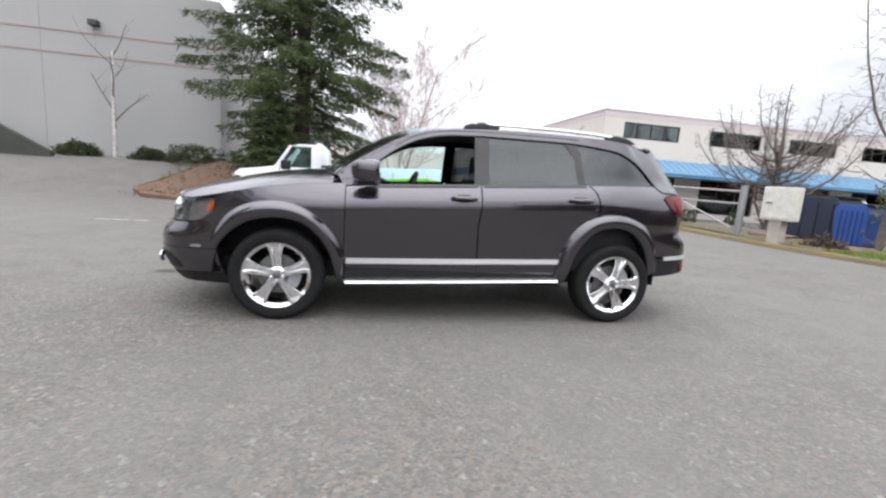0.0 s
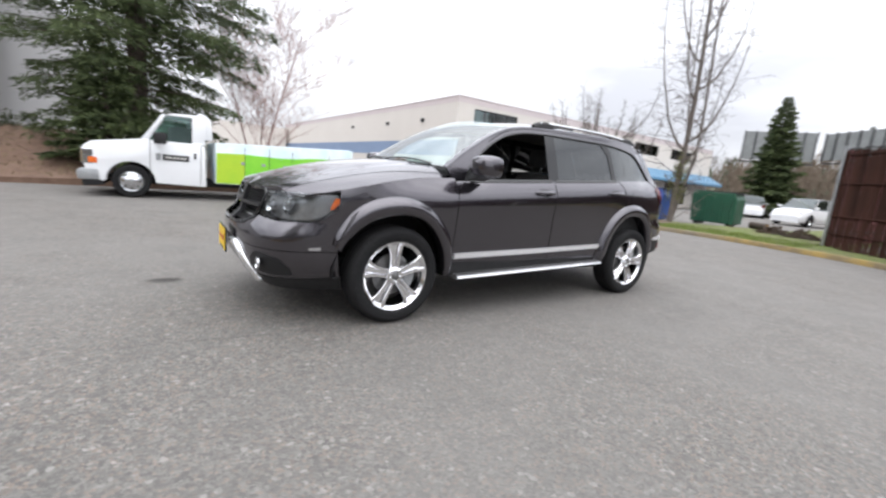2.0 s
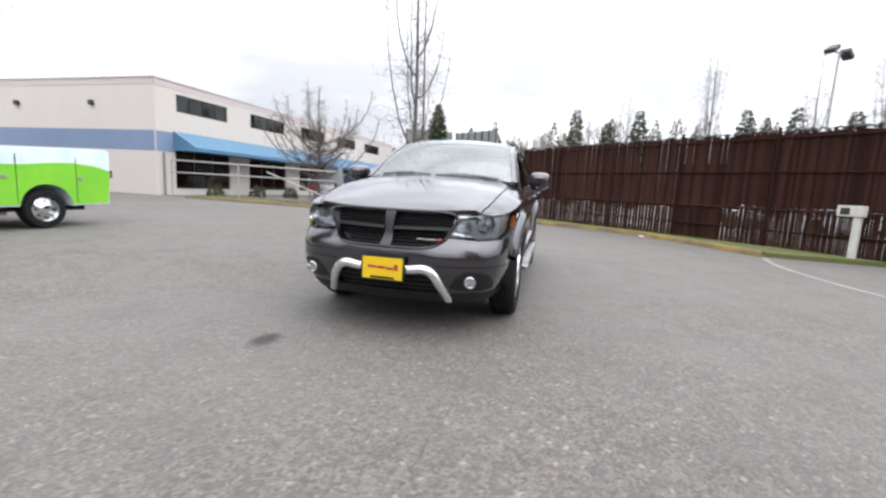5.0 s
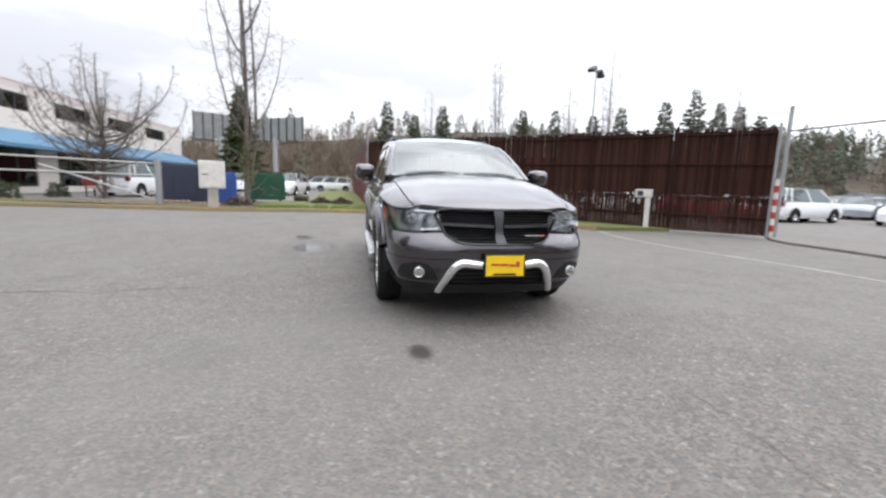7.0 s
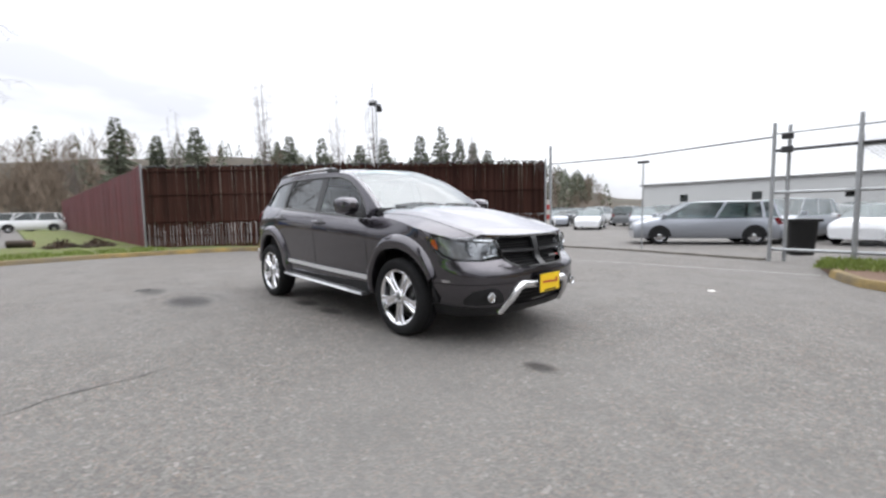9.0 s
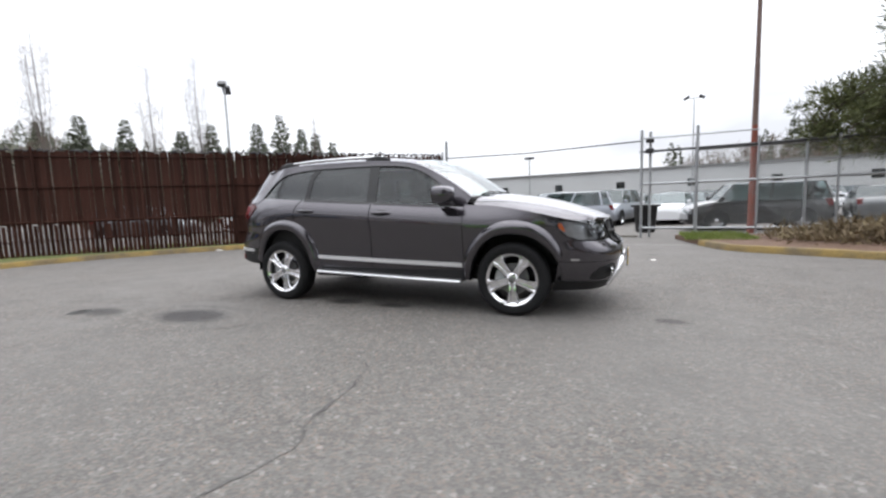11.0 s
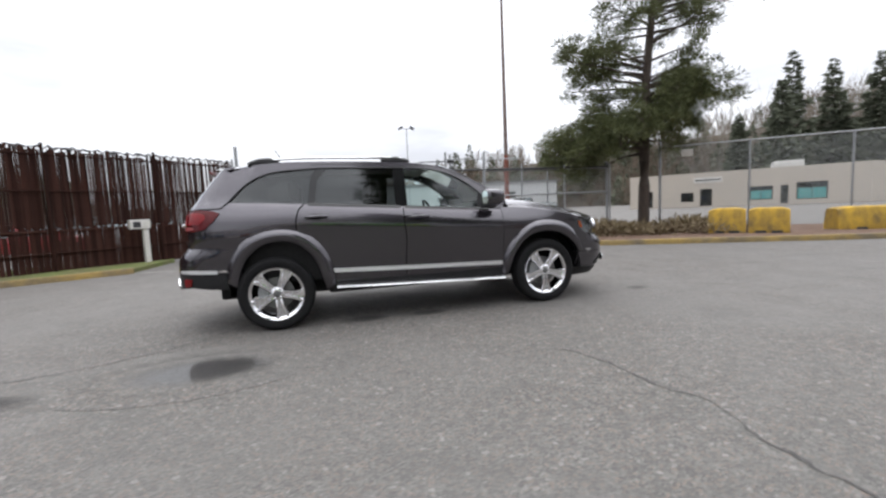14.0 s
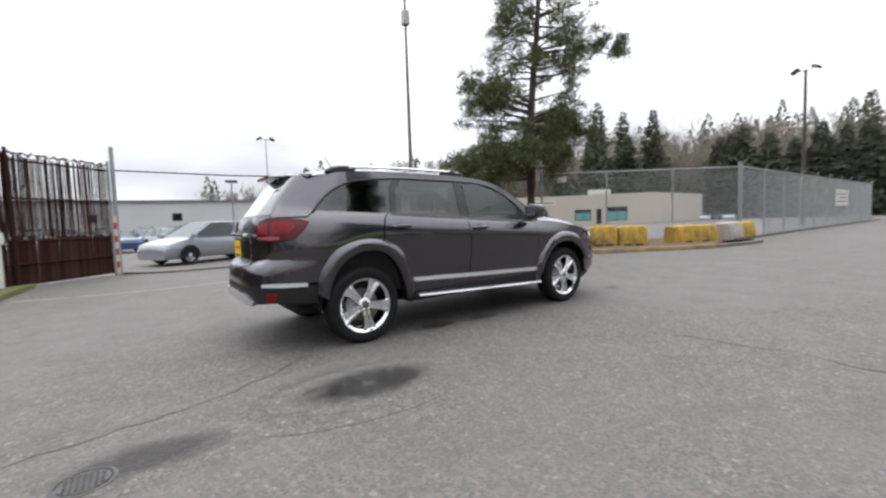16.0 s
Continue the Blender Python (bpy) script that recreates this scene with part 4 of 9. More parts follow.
    for r0, r1, y0, y1 in ((0.085, 0.178, 0.062, 0.13), (0.10, 0.15, 0.055, 0.062)):
        rows = []
        for q in range(7):
            a = 0.35 + 0.9 * q / 6
            rows.append([(r * math.cos(a), Y - y * sg, r * math.sin(a)) for r, y in ((r0, y1), (r0, y0), (r1, y0), (r1, y1), (r0, y1))])
        strip(bm, rows)
    part("brake_caliper", bm, M["galv"], w, smooth=True, angle=30)
    return w


def build_crossover():
    car = thing("crossover_car", "dark grey metallic mid-size crossover with chrome wheels on asphalt", "car")
    P = M["car_grey"]

    def lean(poly):
        """An outline with the belt line's slope taken out."""
        return [(u, v - 0.0655 * u) for u, v in poly]

    for sg, nm in ((-1, "left"), (1, "right")):
        def sl(u, v, o=0.0):
            return side(u, v + 0.0655 * u, o, sg)

        def sd(u, v, o=0.0):
            return side(u, v, o, sg)

        def wr(u, v, o=0.0):
            return wrap(u, v, o, sg)

        # doors
        bm = bmesh.new()
        skin(bm, lean([(-0.942, 0.43), (-0.942, 1.0), (-0.942, belt(-0.93) - 0.005), (-0.45, belt(-0.45) - 0.003), (0.148, belt(0.148)), (0.15, 1.0), (0.133, 0.82), (0.148, 0.60), (0.152, 0.43)]), sl, 0.028)
        door = part("front_door", bm, P, car, smooth=True)
        bm = bmesh.new()
        skin(bm, lean([(0.162, 0.43), (0.158, 0.6), (0.143, 0.82), (0.16, 1.0), (0.158, belt(0.158)), (0.6, belt(0.6)), (1.13, belt(1.13)), (1.185, 1.165), (1.215, 1.06), (1.215, 0.95), (1.15, 0.90), (1.03, 0.79), (0.95, 0.65), (0.91, 0.43)]), sl, 0.028)
        door2 = part("rear_door", bm, P, car, smooth=True)
        # belt mouldings under the glass
        for d, x0, x1 in ((door, -0.80, 0.13), (door2, 0.18, 1.1)):
            bm = bmesh.new()
            skin(bm, [(x0, belt(x0) - 0.012), (x0, belt(x0) + 0.012), (x1, belt(x1) + 0.012), (x1, belt(x1) - 0.012)], sd, 0.06, 0.03, 0.006)
            part("belt_moulding", bm, M["gloss_black"], d, smooth=True)
        # handles
        for d, hx, hz in ((door, 0.0, 1.045), (door2, 1.03, 1.09)):
            bm = bmesh.new()
            pts = [sd(hx - 0.105 + 0.21 * k / 8, hz + 0.006 * math.sin(math.pi * k / 8), 0.012 + 0.03 * math.sin(math.pi * k / 8) ** 0.5) for k in range(9)]
            tube(bm, pts, [0.011] + [0.016] * 7 + [0.011], 10)
            part("handle", bm, P, d, smooth=True)
            bm = bmesh.new()
            skin(bm, [(hx - 0.075, hz - 0.012), (hx - 0.05, hz + 0.03), (hx + 0.05, hz + 0.034), (hx + 0.075, hz - 0.01), (hx + 0.03, hz - 0.035), (hx - 0.03, hz - 0.035)], sd, 0.03, 0.01, 0.003)
            part("handle_recess", bm, M["gloss_black"], d, smooth=True)
        # sill, silver line and chrome step
        bm = bmesh.new()
        skin(bm, [(-0.935, 0.335), (-0.935, 0.425), (0.0, 0.425), (0.905, 0.425), (0.905, 0.36), (0.0, 0.34)], sd, 0.06, 0.05, 0.0)
        part("sill", bm, M["black_plastic"], car, smooth=True)
        bm = bmesh.new()
        skin(bm, [(-0.925, 0.470), (-0.925, 0.512), (0.0, 0.538), (0.90, 0.568), (0.885, 0.528), (0.0, 0.497)], sd, 0.05, 0.02, 0.014)
        part("side_moulding", bm, M["trim_silver"], car, "satin silver door moulding", smooth=True)
        bm = bmesh.new()
        rows = []
        for k in range(25):
            x = -0.925 + 1.80 * k / 24
            z = 0.335 + (x + 0.92) * 0.031
            fl = 0.006 * (smooth01(-0.65, -0.7, x) + smooth01(0.62, 0.68, x))
            y = sg * 0.905
            rows.append([(x, y - sg * 0.04, z - 0.02), (x, y + sg * 0.028, z - 0.014 - fl), (x, y + sg * 0.045, z - 0.008), (x, y + sg * 0.036, z + 0.003 + fl), (x, y + sg * 0.005, z + 0.012 + fl), (x, y - sg * 0.04, z + 0.018)])
        strip(bm, rows)
        for r in (rows[0], rows[-1]):
            bm.faces.new([bm.verts.new(p) for p in r])
        part("side_step", bm, M["step_chrome"], car, "bright chrome side step bar", smooth=True)
        # fender and quarter panels
        bm = bmesh.new()
        skin(bm, [(-0.949, 0.43), (-0.949, shoulder(-0.95)), (-1.2, shoulder(-1.2)), (-1.445, shoulder(-1.445)), (-1.7, shoulder(-1.7)), (-1.885, shoulder(-1.885)), (-1.90, 0.80), (-1.885, 0.68), (-1.79, 0.80), (-1.64, 0.89), (-1.46, 0.915), (-1.31, 0.89), (-1.16, 0.80), (-1.04, 0.66), (-0.98, 0.52), (-0.965, 0.43)], sd, 0.055)
        part("front_fender", bm, P, car, smooth=True)
        bm = bmesh.new()
        skin(bm, lean([(1.225, 0.955), (1.228, 1.06), (1.197, 1.17), (1.145, belt(1.145)), (1.5, belt(1.5)), (1.82, belt(1.82) - 0.004), (1.90, 1.205), (1.945, 1.12), (2.03, 1.02), (2.06, 0.86), (2.09, 0.80), (2.07, 0.66), (1.88, 0.62), (1.86, 0.66), (1.80, 0.78), (1.70, 0.87), (1.53, 0.945), (1.34, 0.965)]), sl, 0.028)
        part("rear_quarter", bm, P, car, smooth=True)
        if sg < 0:
            ring = [(1.41 + 0.085 * math.cos(a * math.pi / 12), 1.075 + 0.085 * math.sin(a * math.pi / 12)) for a in range(24)]
            bm = bmesh.new()
            skin(bm, ring, sd, 0.04, 0.012, 0.0035)
            part("fuel_flap", bm, P, car, smooth=True)
        # flares
        for o_, i_, nm2 in ((FLARE_F_OUT, FLARE_F_IN, "front_flare"), (FLARE_R_OUT, FLARE_R_IN, "rear_flare")):
            a, b = resample(o_, 40), resample(i_, 40)
            rows = []
            for t, off in ((0.0, -0.006), (0.0, 0.004), (0.10, 0.016), (0.24, 0.033), (0.38, 0.045), (0.5, 0.049), (0.82, 0.046), (0.95, 0.038), (1.0, 0.024), (1.0, -0.10)):
                rows.append([sd(p[0] + (q[0] - p[0]) * t, p[1] + (q[1] - p[1]) * t, off) for p, q in zip(a, b)])
            bm = bmesh.new()
            strip(bm, rows)
            part(nm2, bm, P, car, smooth=True, angle=50)
        # wheel houses
        for cx, cz, r in ((-1.445, 0.37, 0.47), (1.39, 0.40, 0.47)):
            bm = bmesh.new()
            rows = []
            for y in (0.86, 0.45):
                rows.append([(cx + r * math.cos(a), sg * y, max(0.36, cz + r * math.sin(a))) for a in [radians(-25 + 230 * k / 24) for k in range(25)]])
            strip(bm, rows)
            bm.faces.new([bm.verts.new(p) for p in rows[1]])
            part("wheel_house", bm, M["interior"], car, smooth=True)
        # pillars and frame over the side glass
        bm = bmesh.new()
        skin(bm, ROOF_EDGE + [(1.88, 1.50), (1.99, 1.36), (2.055, 1.26), (2.02, 1.215), (1.91, 1.215), (1.845, belt(1.84))] + WIN_TOP + [(-0.86, 1.10), (-0.965, 1.09)], sd, 0.045, 0.02)
        part("cant_rail", bm, P, car, smooth=True)
        # window seal
        bm = bmesh.new()
        tube(bm, [sd(u, v, 0.001) for u, v in resample(WIN_TOP, 50)], 0.009, 6)
        part("window_seal", bm, M["gloss_black"], car, smooth=True)
        # door-frame joint on the rail
        bm = bmesh.new()
        tube(bm, [sd(u, v + 0.038, 0.0005) for u, v in resample([p for p in WIN_TOP if -0.7 < p[0] < 1.1], 40)], 0.0035, 5)
        part("frame_joint", bm, M["gloss_black"], car, smooth=True)
        # black pillars
        for poly in ([(0.10, belt(0.1)), (0.10, 1.572), (0.225, 1.577), (0.225, belt(0.22))], [(1.035, belt(1.035)), (1.0, 1.46), (0.90, 1.58), (1.0, 1.58), (1.06, 1.5), (1.10, belt(1.1))]):
            bm = bmesh.new()
            skin(bm, poly, sd, 0.05, 0.012, -0.002)
            part("pillar_trim", bm, M["gloss_black"], car, smooth=True)
        bm = bmesh.new()
        skin(bm, [(-0.86, 1.095), (-0.79, 1.19), (-0.715, 1.275), (-0.68, 1.20), (-0.67, belt(-0.67))], sd, 0.05, 0.012, -0.001)
        part("mirror_sail", bm, M["black_plastic"], car, smooth=True)
        # glass
        panes = [("rear_side_glass", [(0.22, belt(0.22)), (0.22, 1.577), (0.9, 1.584), (1.005, 1.46), (1.04, belt(1.04))], "tint"),
                 ("quarter_glass", [(1.095, belt(1.095)), (1.055, 1.5), (1.0, 1.578), (1.30, 1.562), (1.47, 1.537), (1.63, 1.467), (1.73, 1.387), (1.835, belt(1.835))], "tint")]
        if sg > 0:
            panes.append(("front_side_glass", [(-0.68, belt(-0.68)), (-0.69, 1.21), (-0.715, 1.28), (-0.57, 1.397), (-0.41, 1.487), (-0.25, 1.537), (-0.1, 1.56), (0.105, 1.572), (0.105, belt(0.1))], "clear"))
        for n_, poly, m_ in panes:
            bm = bmesh.new()
            skin(bm, poly, sd, 0.06, 0.004, -0.007)
            g = part(n_, bm, M[m_], car, smooth=True)
            g.visible_shadow = False
        # mirror
        bm = bmesh.new()
        prof = [(-0.115, 0.30), (-0.10, 0.72), (-0.06, 0.93), (0.0, 1.0), (0.05, 0.98), (0.085, 0.93), (0.09, 0.86)]
        rows = []
        for dx, k in prof:
            rows.append([(-0.79 + dx, sg * (0.99 + 0.10 * k * math.copysign(abs(math.cos(a)) ** 0.55, math.cos(a))), 1.215 + 0.085 * k * math.copysign(abs(math.sin(a)) ** 0.6, math.sin(a))) for a in [2 * math.pi * q / 28 for q in range(29)]])
        strip(bm, rows)
        bm.faces.new([bm.verts.new(p) for p in rows[0][:-1]])
        mir = part("door_mirror", bm, P, car, smooth=True, angle=60)
        bm = bmesh.new()
        r_ = rows[-1]
        c_ = Vector((-0.705, sg * 0.99, 1.215))
        bm.faces.new([bm.verts.new(c_ + (Vector(p) - c_) * 0.93) for p in r_[:-1]])
        part("mirror_glass", bm, mat("mirror", (0.8, 0.82, 0.83), 0.02, 1.0), mir)
        bm = bmesh.new()
        strip(bm, [[(-0.86, sg * 0.85, 1.10), (-0.83, sg * 0.85, 1.155), (-0.72, sg * 0.85, 1.155), (-0.69, sg * 0.85, 1.10), (-0.86, sg * 0.85, 1.10)],
                   [(-0.85, sg * 0.93, 1.12), (-0.83, sg * 0.93, 1.16), (-0.74, sg * 0.93, 1.16), (-0.72, sg * 0.93, 1.115), (-0.85, sg * 0.93, 1.12)],
                   [(-0.85, sg * 1.02, 1.135), (-0.83, sg * 1.02, 1.17), (-0.75, sg * 1.02, 1.17), (-0.73, sg * 1.02, 1.13), (-0.85, sg * 1.02, 1.135)]])
        part("mirror_foot", bm, M["black_plastic"], mir, smooth=True)
        # fender tops
        bm = bmesh.new()
        xs = [-0.965, -1.1, -1.25, -1.4, -1.55, -1.7, -1.85, -1.98, -2.08, -2.16]
        outer = [(x, sg * abs(side(x, shoulder(x)).y)) for x in xs]
        seam = [(-2.195, sg * 0.655), (-2.1, sg * 0.685), (-1.9, sg * 0.712), (-1.6, sg * 0.735), (-1.3, sg * 0.752), (-1.05, sg * 0.765), (-0.97, sg * 0.78)]
        skin(bm, outer + seam, lambda u, v, o=0.0: Vector((u, v, top(u, v) + o)), 0.06, 0.014)
        part("fender_top", bm, P, car, smooth=True)
        # front lamps
        s0, s1, s2, s3 = s_of_y_front(0.455), s_of_y_front(0.475), s_of_x(-1.915), s_of_x(-2.07)
        lens = [(s0, 0.745), (s1, 0.91), (s_of_y_front(0.66), 0.922), (s_of_x(-2.15), 0.926), (s2, 0.925), (s_of_x(-2.0), 0.83), (s3, 0.775), (s_of_x(-2.17), 0.742), (s_of_y_front(0.66), 0.732)]
        bm = bmesh.new()
        skin(bm, lens, wr, 0.04, 0.02, 0.002)
        lamp = part("headlamp", bm, M["lens"], car, "clear headlamp with amber side marker", smooth=True)
        lamp.visible_shadow = False
        bm = bmesh.new()
        cxs = sum(p[0] for p in lens) / len(lens)
        skin(bm, [(cxs + (u - cxs) * 0.985, 0.83 + (v - 0.83) * 0.97) for u, v in lens], wr, 0.04, 0.0, -0.055)
        part("lamp_housing", bm, mat("dark_lamp_housing", (0.30, 0.30, 0.31), 0.25, 0.7, second=(0.45, 0.45, 0.47), scale=24, patch=0.8), lamp, smooth=True)
        for yy, zz, rr in ((0.545, 0.815, 0.058), (0.705, 0.845, 0.062)):
            bm = bmesh.new()
            c = wr(s_of_y_front(yy), zz, -0.03)
            rows = []
            for r, d in ((rr * 1.15, 0.016), (rr, 0.004), (rr * 0.85, -0.012), (rr * 0.45, -0.03), (0.001, -0.034)):
                rows.append([c + Vector((-d, r * math.cos(a) * 1.0, r * math.sin(a))) for a in [2 * math.pi * q / 24 for q in range(25)]])
            strip(bm, rows)
            part("reflector", bm, M["lamp_silver"], lamp, "chromed reflector bowl", smooth=True)
            bm = bmesh.new()
            bmesh.ops.create_uvsphere(bm, u_segments=16, v_segments=10, radius=rr * 0.36, matrix=Matrix.Translation(c + Vector((0.006, 0, 0))))
            part("projector", bm, M["lamp_silver"], lamp, smooth=True)
        for (ua, va), (ub, vb) in (((s_of_y_front(0.47), 0.885), (s_of_y_front(0.78), 0.905)), ((s_of_y_front(0.48), 0.765), (s_of_y_front(0.62), 0.752))):
            bm = bmesh.new()
            tube(bm, [wr(ua + (ub - ua) * k / 6, va + (vb - va) * k / 6, -0.03) for k in range(7)], 0.01, 8)
            part("bezel", bm, M["lamp_silver"], lamp, smooth=True)
        bm = bmesh.new()
        skin(bm, [(s_of_x(-1.955), 0.905), (s_of_x(-2.035), 0.905), (s_of_x(-2.045), 0.86), (s_of_x(-2.045), 0.825), (s_of_x(-2.02), 0.835)], wr, 0.03, 0.02, -0.006)
        part("side_marker", bm, M["amber"], lamp, "amber turn lens", smooth=True)
        # fog pocket and lamp
        bm = bmesh.new()
        f0, f1 = s_of_y_front(0.53), s_of_y_front(0.775)
        skin(bm, [(f0 - 0.03, 0.375), (f0, 0.45), (f0 + 0.06, 0.505), (f0 + 0.13, 0.515), (f1, 0.485), (f1 + 0.07, 0.42), (f1 + 0.08, 0.375), (f1 - 0.04, 0.362)], wr, 0.03, 0.02, 0.004)
        fog = part("fog_pocket", bm, M["black_plastic"], car, smooth=True)
        c = wr(s_of_y_front(0.645), 0.437, 0.018)
        bm = bmesh.new()
        rows = []
        for r, d in ((0.042, 0.0), (0.042, 0.010), (0.037, 0.013), (0.033, 0.004), (0.015, 0.001), (0.001, 0.0)):
            rows.append([c + Vector((-d - 0.002, r * math.cos(a), r * math.sin(a))) for a in [2 * math.pi * q / 24 for q in range(25)]])
        strip(bm, rows)
        part("fog_lamp", bm, M["lamp_silver"], fog, "round fog lamp", smooth=True)
        bm = bmesh.new()
        skin(bm, [(s_of_x(-2.0), 0.555), (s_of_x(-2.07), 0.555), (s_of_x(-2.075), 0.572), (s_of_x(-1.995), 0.575)], wr, 0.03, 0.006, 0.004)
        part("side_reflector", bm, M["lamp_silver"], car, smooth=True)
        # sides of the front bumper
        bm = bmesh.new()
        sA, sF = s_of_x(-1.885), s_of_y_front(0.47)
        skin(bm, [(0.0, 0.545), (0.0, 0.655), (s_of_y_front(0.3), 0.66), (s_of_y_front(0.42), 0.70), (s_of_y_front(0.45), 0.737), (s_of_y_front(0.66), 0.724), (s_of_x(-2.17), 0.734), (s3, 0.767), (s_of_x(-2.0), 0.82), (s_of_x(-1.905), 0.90), (s_of_x(-1.9), 0.68), (sA, 0.6), (sA, 0.545)], wr, 0.045)
        part("bumper_upper", bm, P, car, smooth=True)
        bm = bmesh.new()
        skin(bm, [(sF, 0.34), (sF - 0.03, 0.47), (sF - 0.10, 0.54), (s_of_x(-2.1), 0.54), (sA, 0.54), (sA + 0.015, 0.36), (s_of_x(-2.1), 0.35), (s_of_y_front(0.7), 0.345)], wr, 0.045)
        part("bumper_side", bm, P, car, smooth=True)
        bm = bmesh.new()
        skin(bm, [(0.0, 0.255), (0.0, 0.33), (sF, 0.335), (s_of_y_front(0.7), 0.338), (s_of_x(-2.1), 0.343), (sA + 0.02, 0.352), (sA + 0.03, 0.25), (s_of_x(-2.1), 0.255), (s_of_y_front(0.7), 0.26)], wr, 0.05, 0.06)
        part("bumper_lip", bm, M["black_plastic"], car, smooth=True)
        # bright bumper bar
        bm = bmesh.new()
        C = lerp_path([wr(s_of_y_front(a_), b_, 0.0) for a_, b_ in ((0.10, 0.497), (0.22, 0.508), (0.31, 0.515), (0.37, 0.485), (0.425, 0.41), (0.515, 0.278))], 0.03)
        tube(bm, C, [0.030 + 0.006 * math.sin(math.pi * k / (len(C) - 1)) for k in range(len(C))], 12)
        part("bumper_bar", bm, M["silver_paint"], car, "silver bumper guard bar", smooth=True, angle=60)
        # tail lamp
        sr = lambda yy: S_END - s_of_y_rear(yy)
        tail = [(sr(0.50), 1.165), (sr(0.62), 1.195), (s_of_x(2.24), 1.205), (s_of_x(2.1), 1.19), (s_of_x(2.02), 1.165), (s_of_x(2.07), 1.09), (s_of_x(2.15), 1.02), (s_of_x(2.25), 1.0), (sr(0.62), 1.0), (sr(0.50), 1.02)]
        bm = bmesh.new()
        skin(bm, tail, wr, 0.04, 0.03, 0.010)
        tl = part("tail_lamp", bm, M["red_dark"], car, "red wrap-around tail lamp", smooth=True)
        bm = bmesh.new()
        skin(bm, [(sr(0.53), 1.04), (sr(0.70), 1.045), (s_of_x(2.26), 1.04), (s_of_x(2.26), 1.018), (sr(0.70), 1.012), (sr(0.53), 1.02)], wr, 0.04, 0.01, 0.015)
        part("reverse_lens", bm, M["pale_red"], tl, "pale red reversing lens", smooth=True)
        bm = bmesh.new()
        skin(bm, [(sr(0.53), 1.065), (sr(0.53), 1.15), (sr(0.66), 1.175), (sr(0.66), 1.065)], wr, 0.04, 0.01, 0.014)
        part("lamp_cell", bm, M["red_cell"], tl, smooth=True)
        bm = bmesh.new()
        skin(bm, [(sr(0.70), 1.065), (sr(0.70), 1.175), (s_of_x(2.24), 1.18), (s_of_x(2.17), 1.165), (s_of_x(2.15), 1.12), (s_of_x(2.2), 1.065)], wr, 0.04, 0.01, 0.014)
        part("lamp_cell", bm, M["red_cell"], tl, smooth=True)
        bm = bmesh.new()
        skin(bm, [(s_of_x(2.16), 0.835), (s_of_x(2.155), 1.0), (s_of_x(2.25), 0.99), (sr(0.665), 0.99), (sr(0.67), 0.90), (sr(0.66), 0.84), (s_of_x(2.2), 0.84)], wr, 0.045, 0.02, -0.001)
        part("corner_panel", bm, P, car, smooth=True)
        # rear bumper
        sR = s_of_x(1.885)
        bm = bmesh.new()
        skin(bm, [(sR, 0.63), (s_of_x(2.0), 0.66), (s_of_x(2.1), 0.80), (s_of_x(2.2), 0.835), (sr(0.6), 0.83), (sr(0.3), 0.76), (S_END, 0.75), (S_END, 0.61), (sr(0.6), 0.61), (s_of_x(2.1), 0.61)], wr, 0.045)
        part("rear_bumper", bm, P, car, smooth=True)
        bm = bmesh.new()
        skin(bm, [(sR - 0.01, 0.43), (sR, 0.60), (s_of_x(2.1), 0.603), (sr(0.6), 0.603), (S_END, 0.603), (S_END, 0.45), (sr(0.5), 0.445), (s_of_x(2.2), 0.465), (s_of_x(2.05), 0.445)], wr, 0.05, 0.05, -0.003)
        part("bumper_lower", bm, M["black_plastic"], car, smooth=True)
        bm = bmesh.new()
        skin(bm, [(s_of_x(1.965), 0.592), (s_of_x(1.965), 0.625), (s_of_x(2.1), 0.632), (s_of_x(2.22), 0.636), (sr(0.70), 0.632), (sr(0.70), 0.605), (s_of_x(2.2), 0.60)], wr, 0.04, 0.015, 0.008)
        part("bumper_moulding", bm, M["trim_silver"], car, smooth=True)
        bm = bmesh.new()
        skin(bm, [(sr(0.74), 0.47), (sr(0.74), 0.55), (s_of_x(2.2), 0.55), (s_of_x(2.22), 0.48)], wr, 0.04, 0.012, 0.006)
        part("rear_reflector", bm, M["red_lens"], car, "red bumper reflector", smooth=True)
        bm = bmesh.new()
        skin(bm, [(S_END, 0.455), (S_END, 0.545), (sr(0.45), 0.535), (sr(0.60), 0.475), (sr(0.55), 0.43), (sr(0.3), 0.445)], wr, 0.04, 0.04, 0.012)
        part("skid_plate", bm, M["silver_paint"], car, smooth=True)
        # lift gate and its glass
        bm = bmesh.new()
        skin(bm, [(S_END, 0.765), (sr(0.3), 0.775), (sr(0.55), 0.845), (sr(0.66), 0.90), (sr(0.655), 0.99), (sr(0.49), 1.01), (sr(0.49), 1.175), (sr(0.62), 1.205), (sr(0.66), 1.21), (sr(0.65), 1.228), (S_END, 1.228)], wr, 0.05)
        part("lift_gate", bm, P, car, smooth=True)
        bm = bmesh.new()
        skin(bm, [(S_END, 1.235), (sr(0.64), 1.235), (sr(0.67), 1.40), (sr(0.69), 1.60), (S_END, 1.612)], wr, 0.06, 0.01, -0.004)
        g = part("rear_glass", bm, M["tint"], car, smooth=True)
        g.visible_shadow = False
        bm = bmesh.new()
        skin(bm, [(sr(0.65), 1.232), (sr(0.68), 1.40), (sr(0.70), 1.618), (s_of_x(2.19), 1.622), (s_of_x(2.178), 1.50), (s_of_x(2.166), 1.36), (s_of_x(2.15), 1.212), (s_of_x(2.24), 1.214), (sr(0.68), 1.21)], wr, 0.05, 0.012, 0.0)
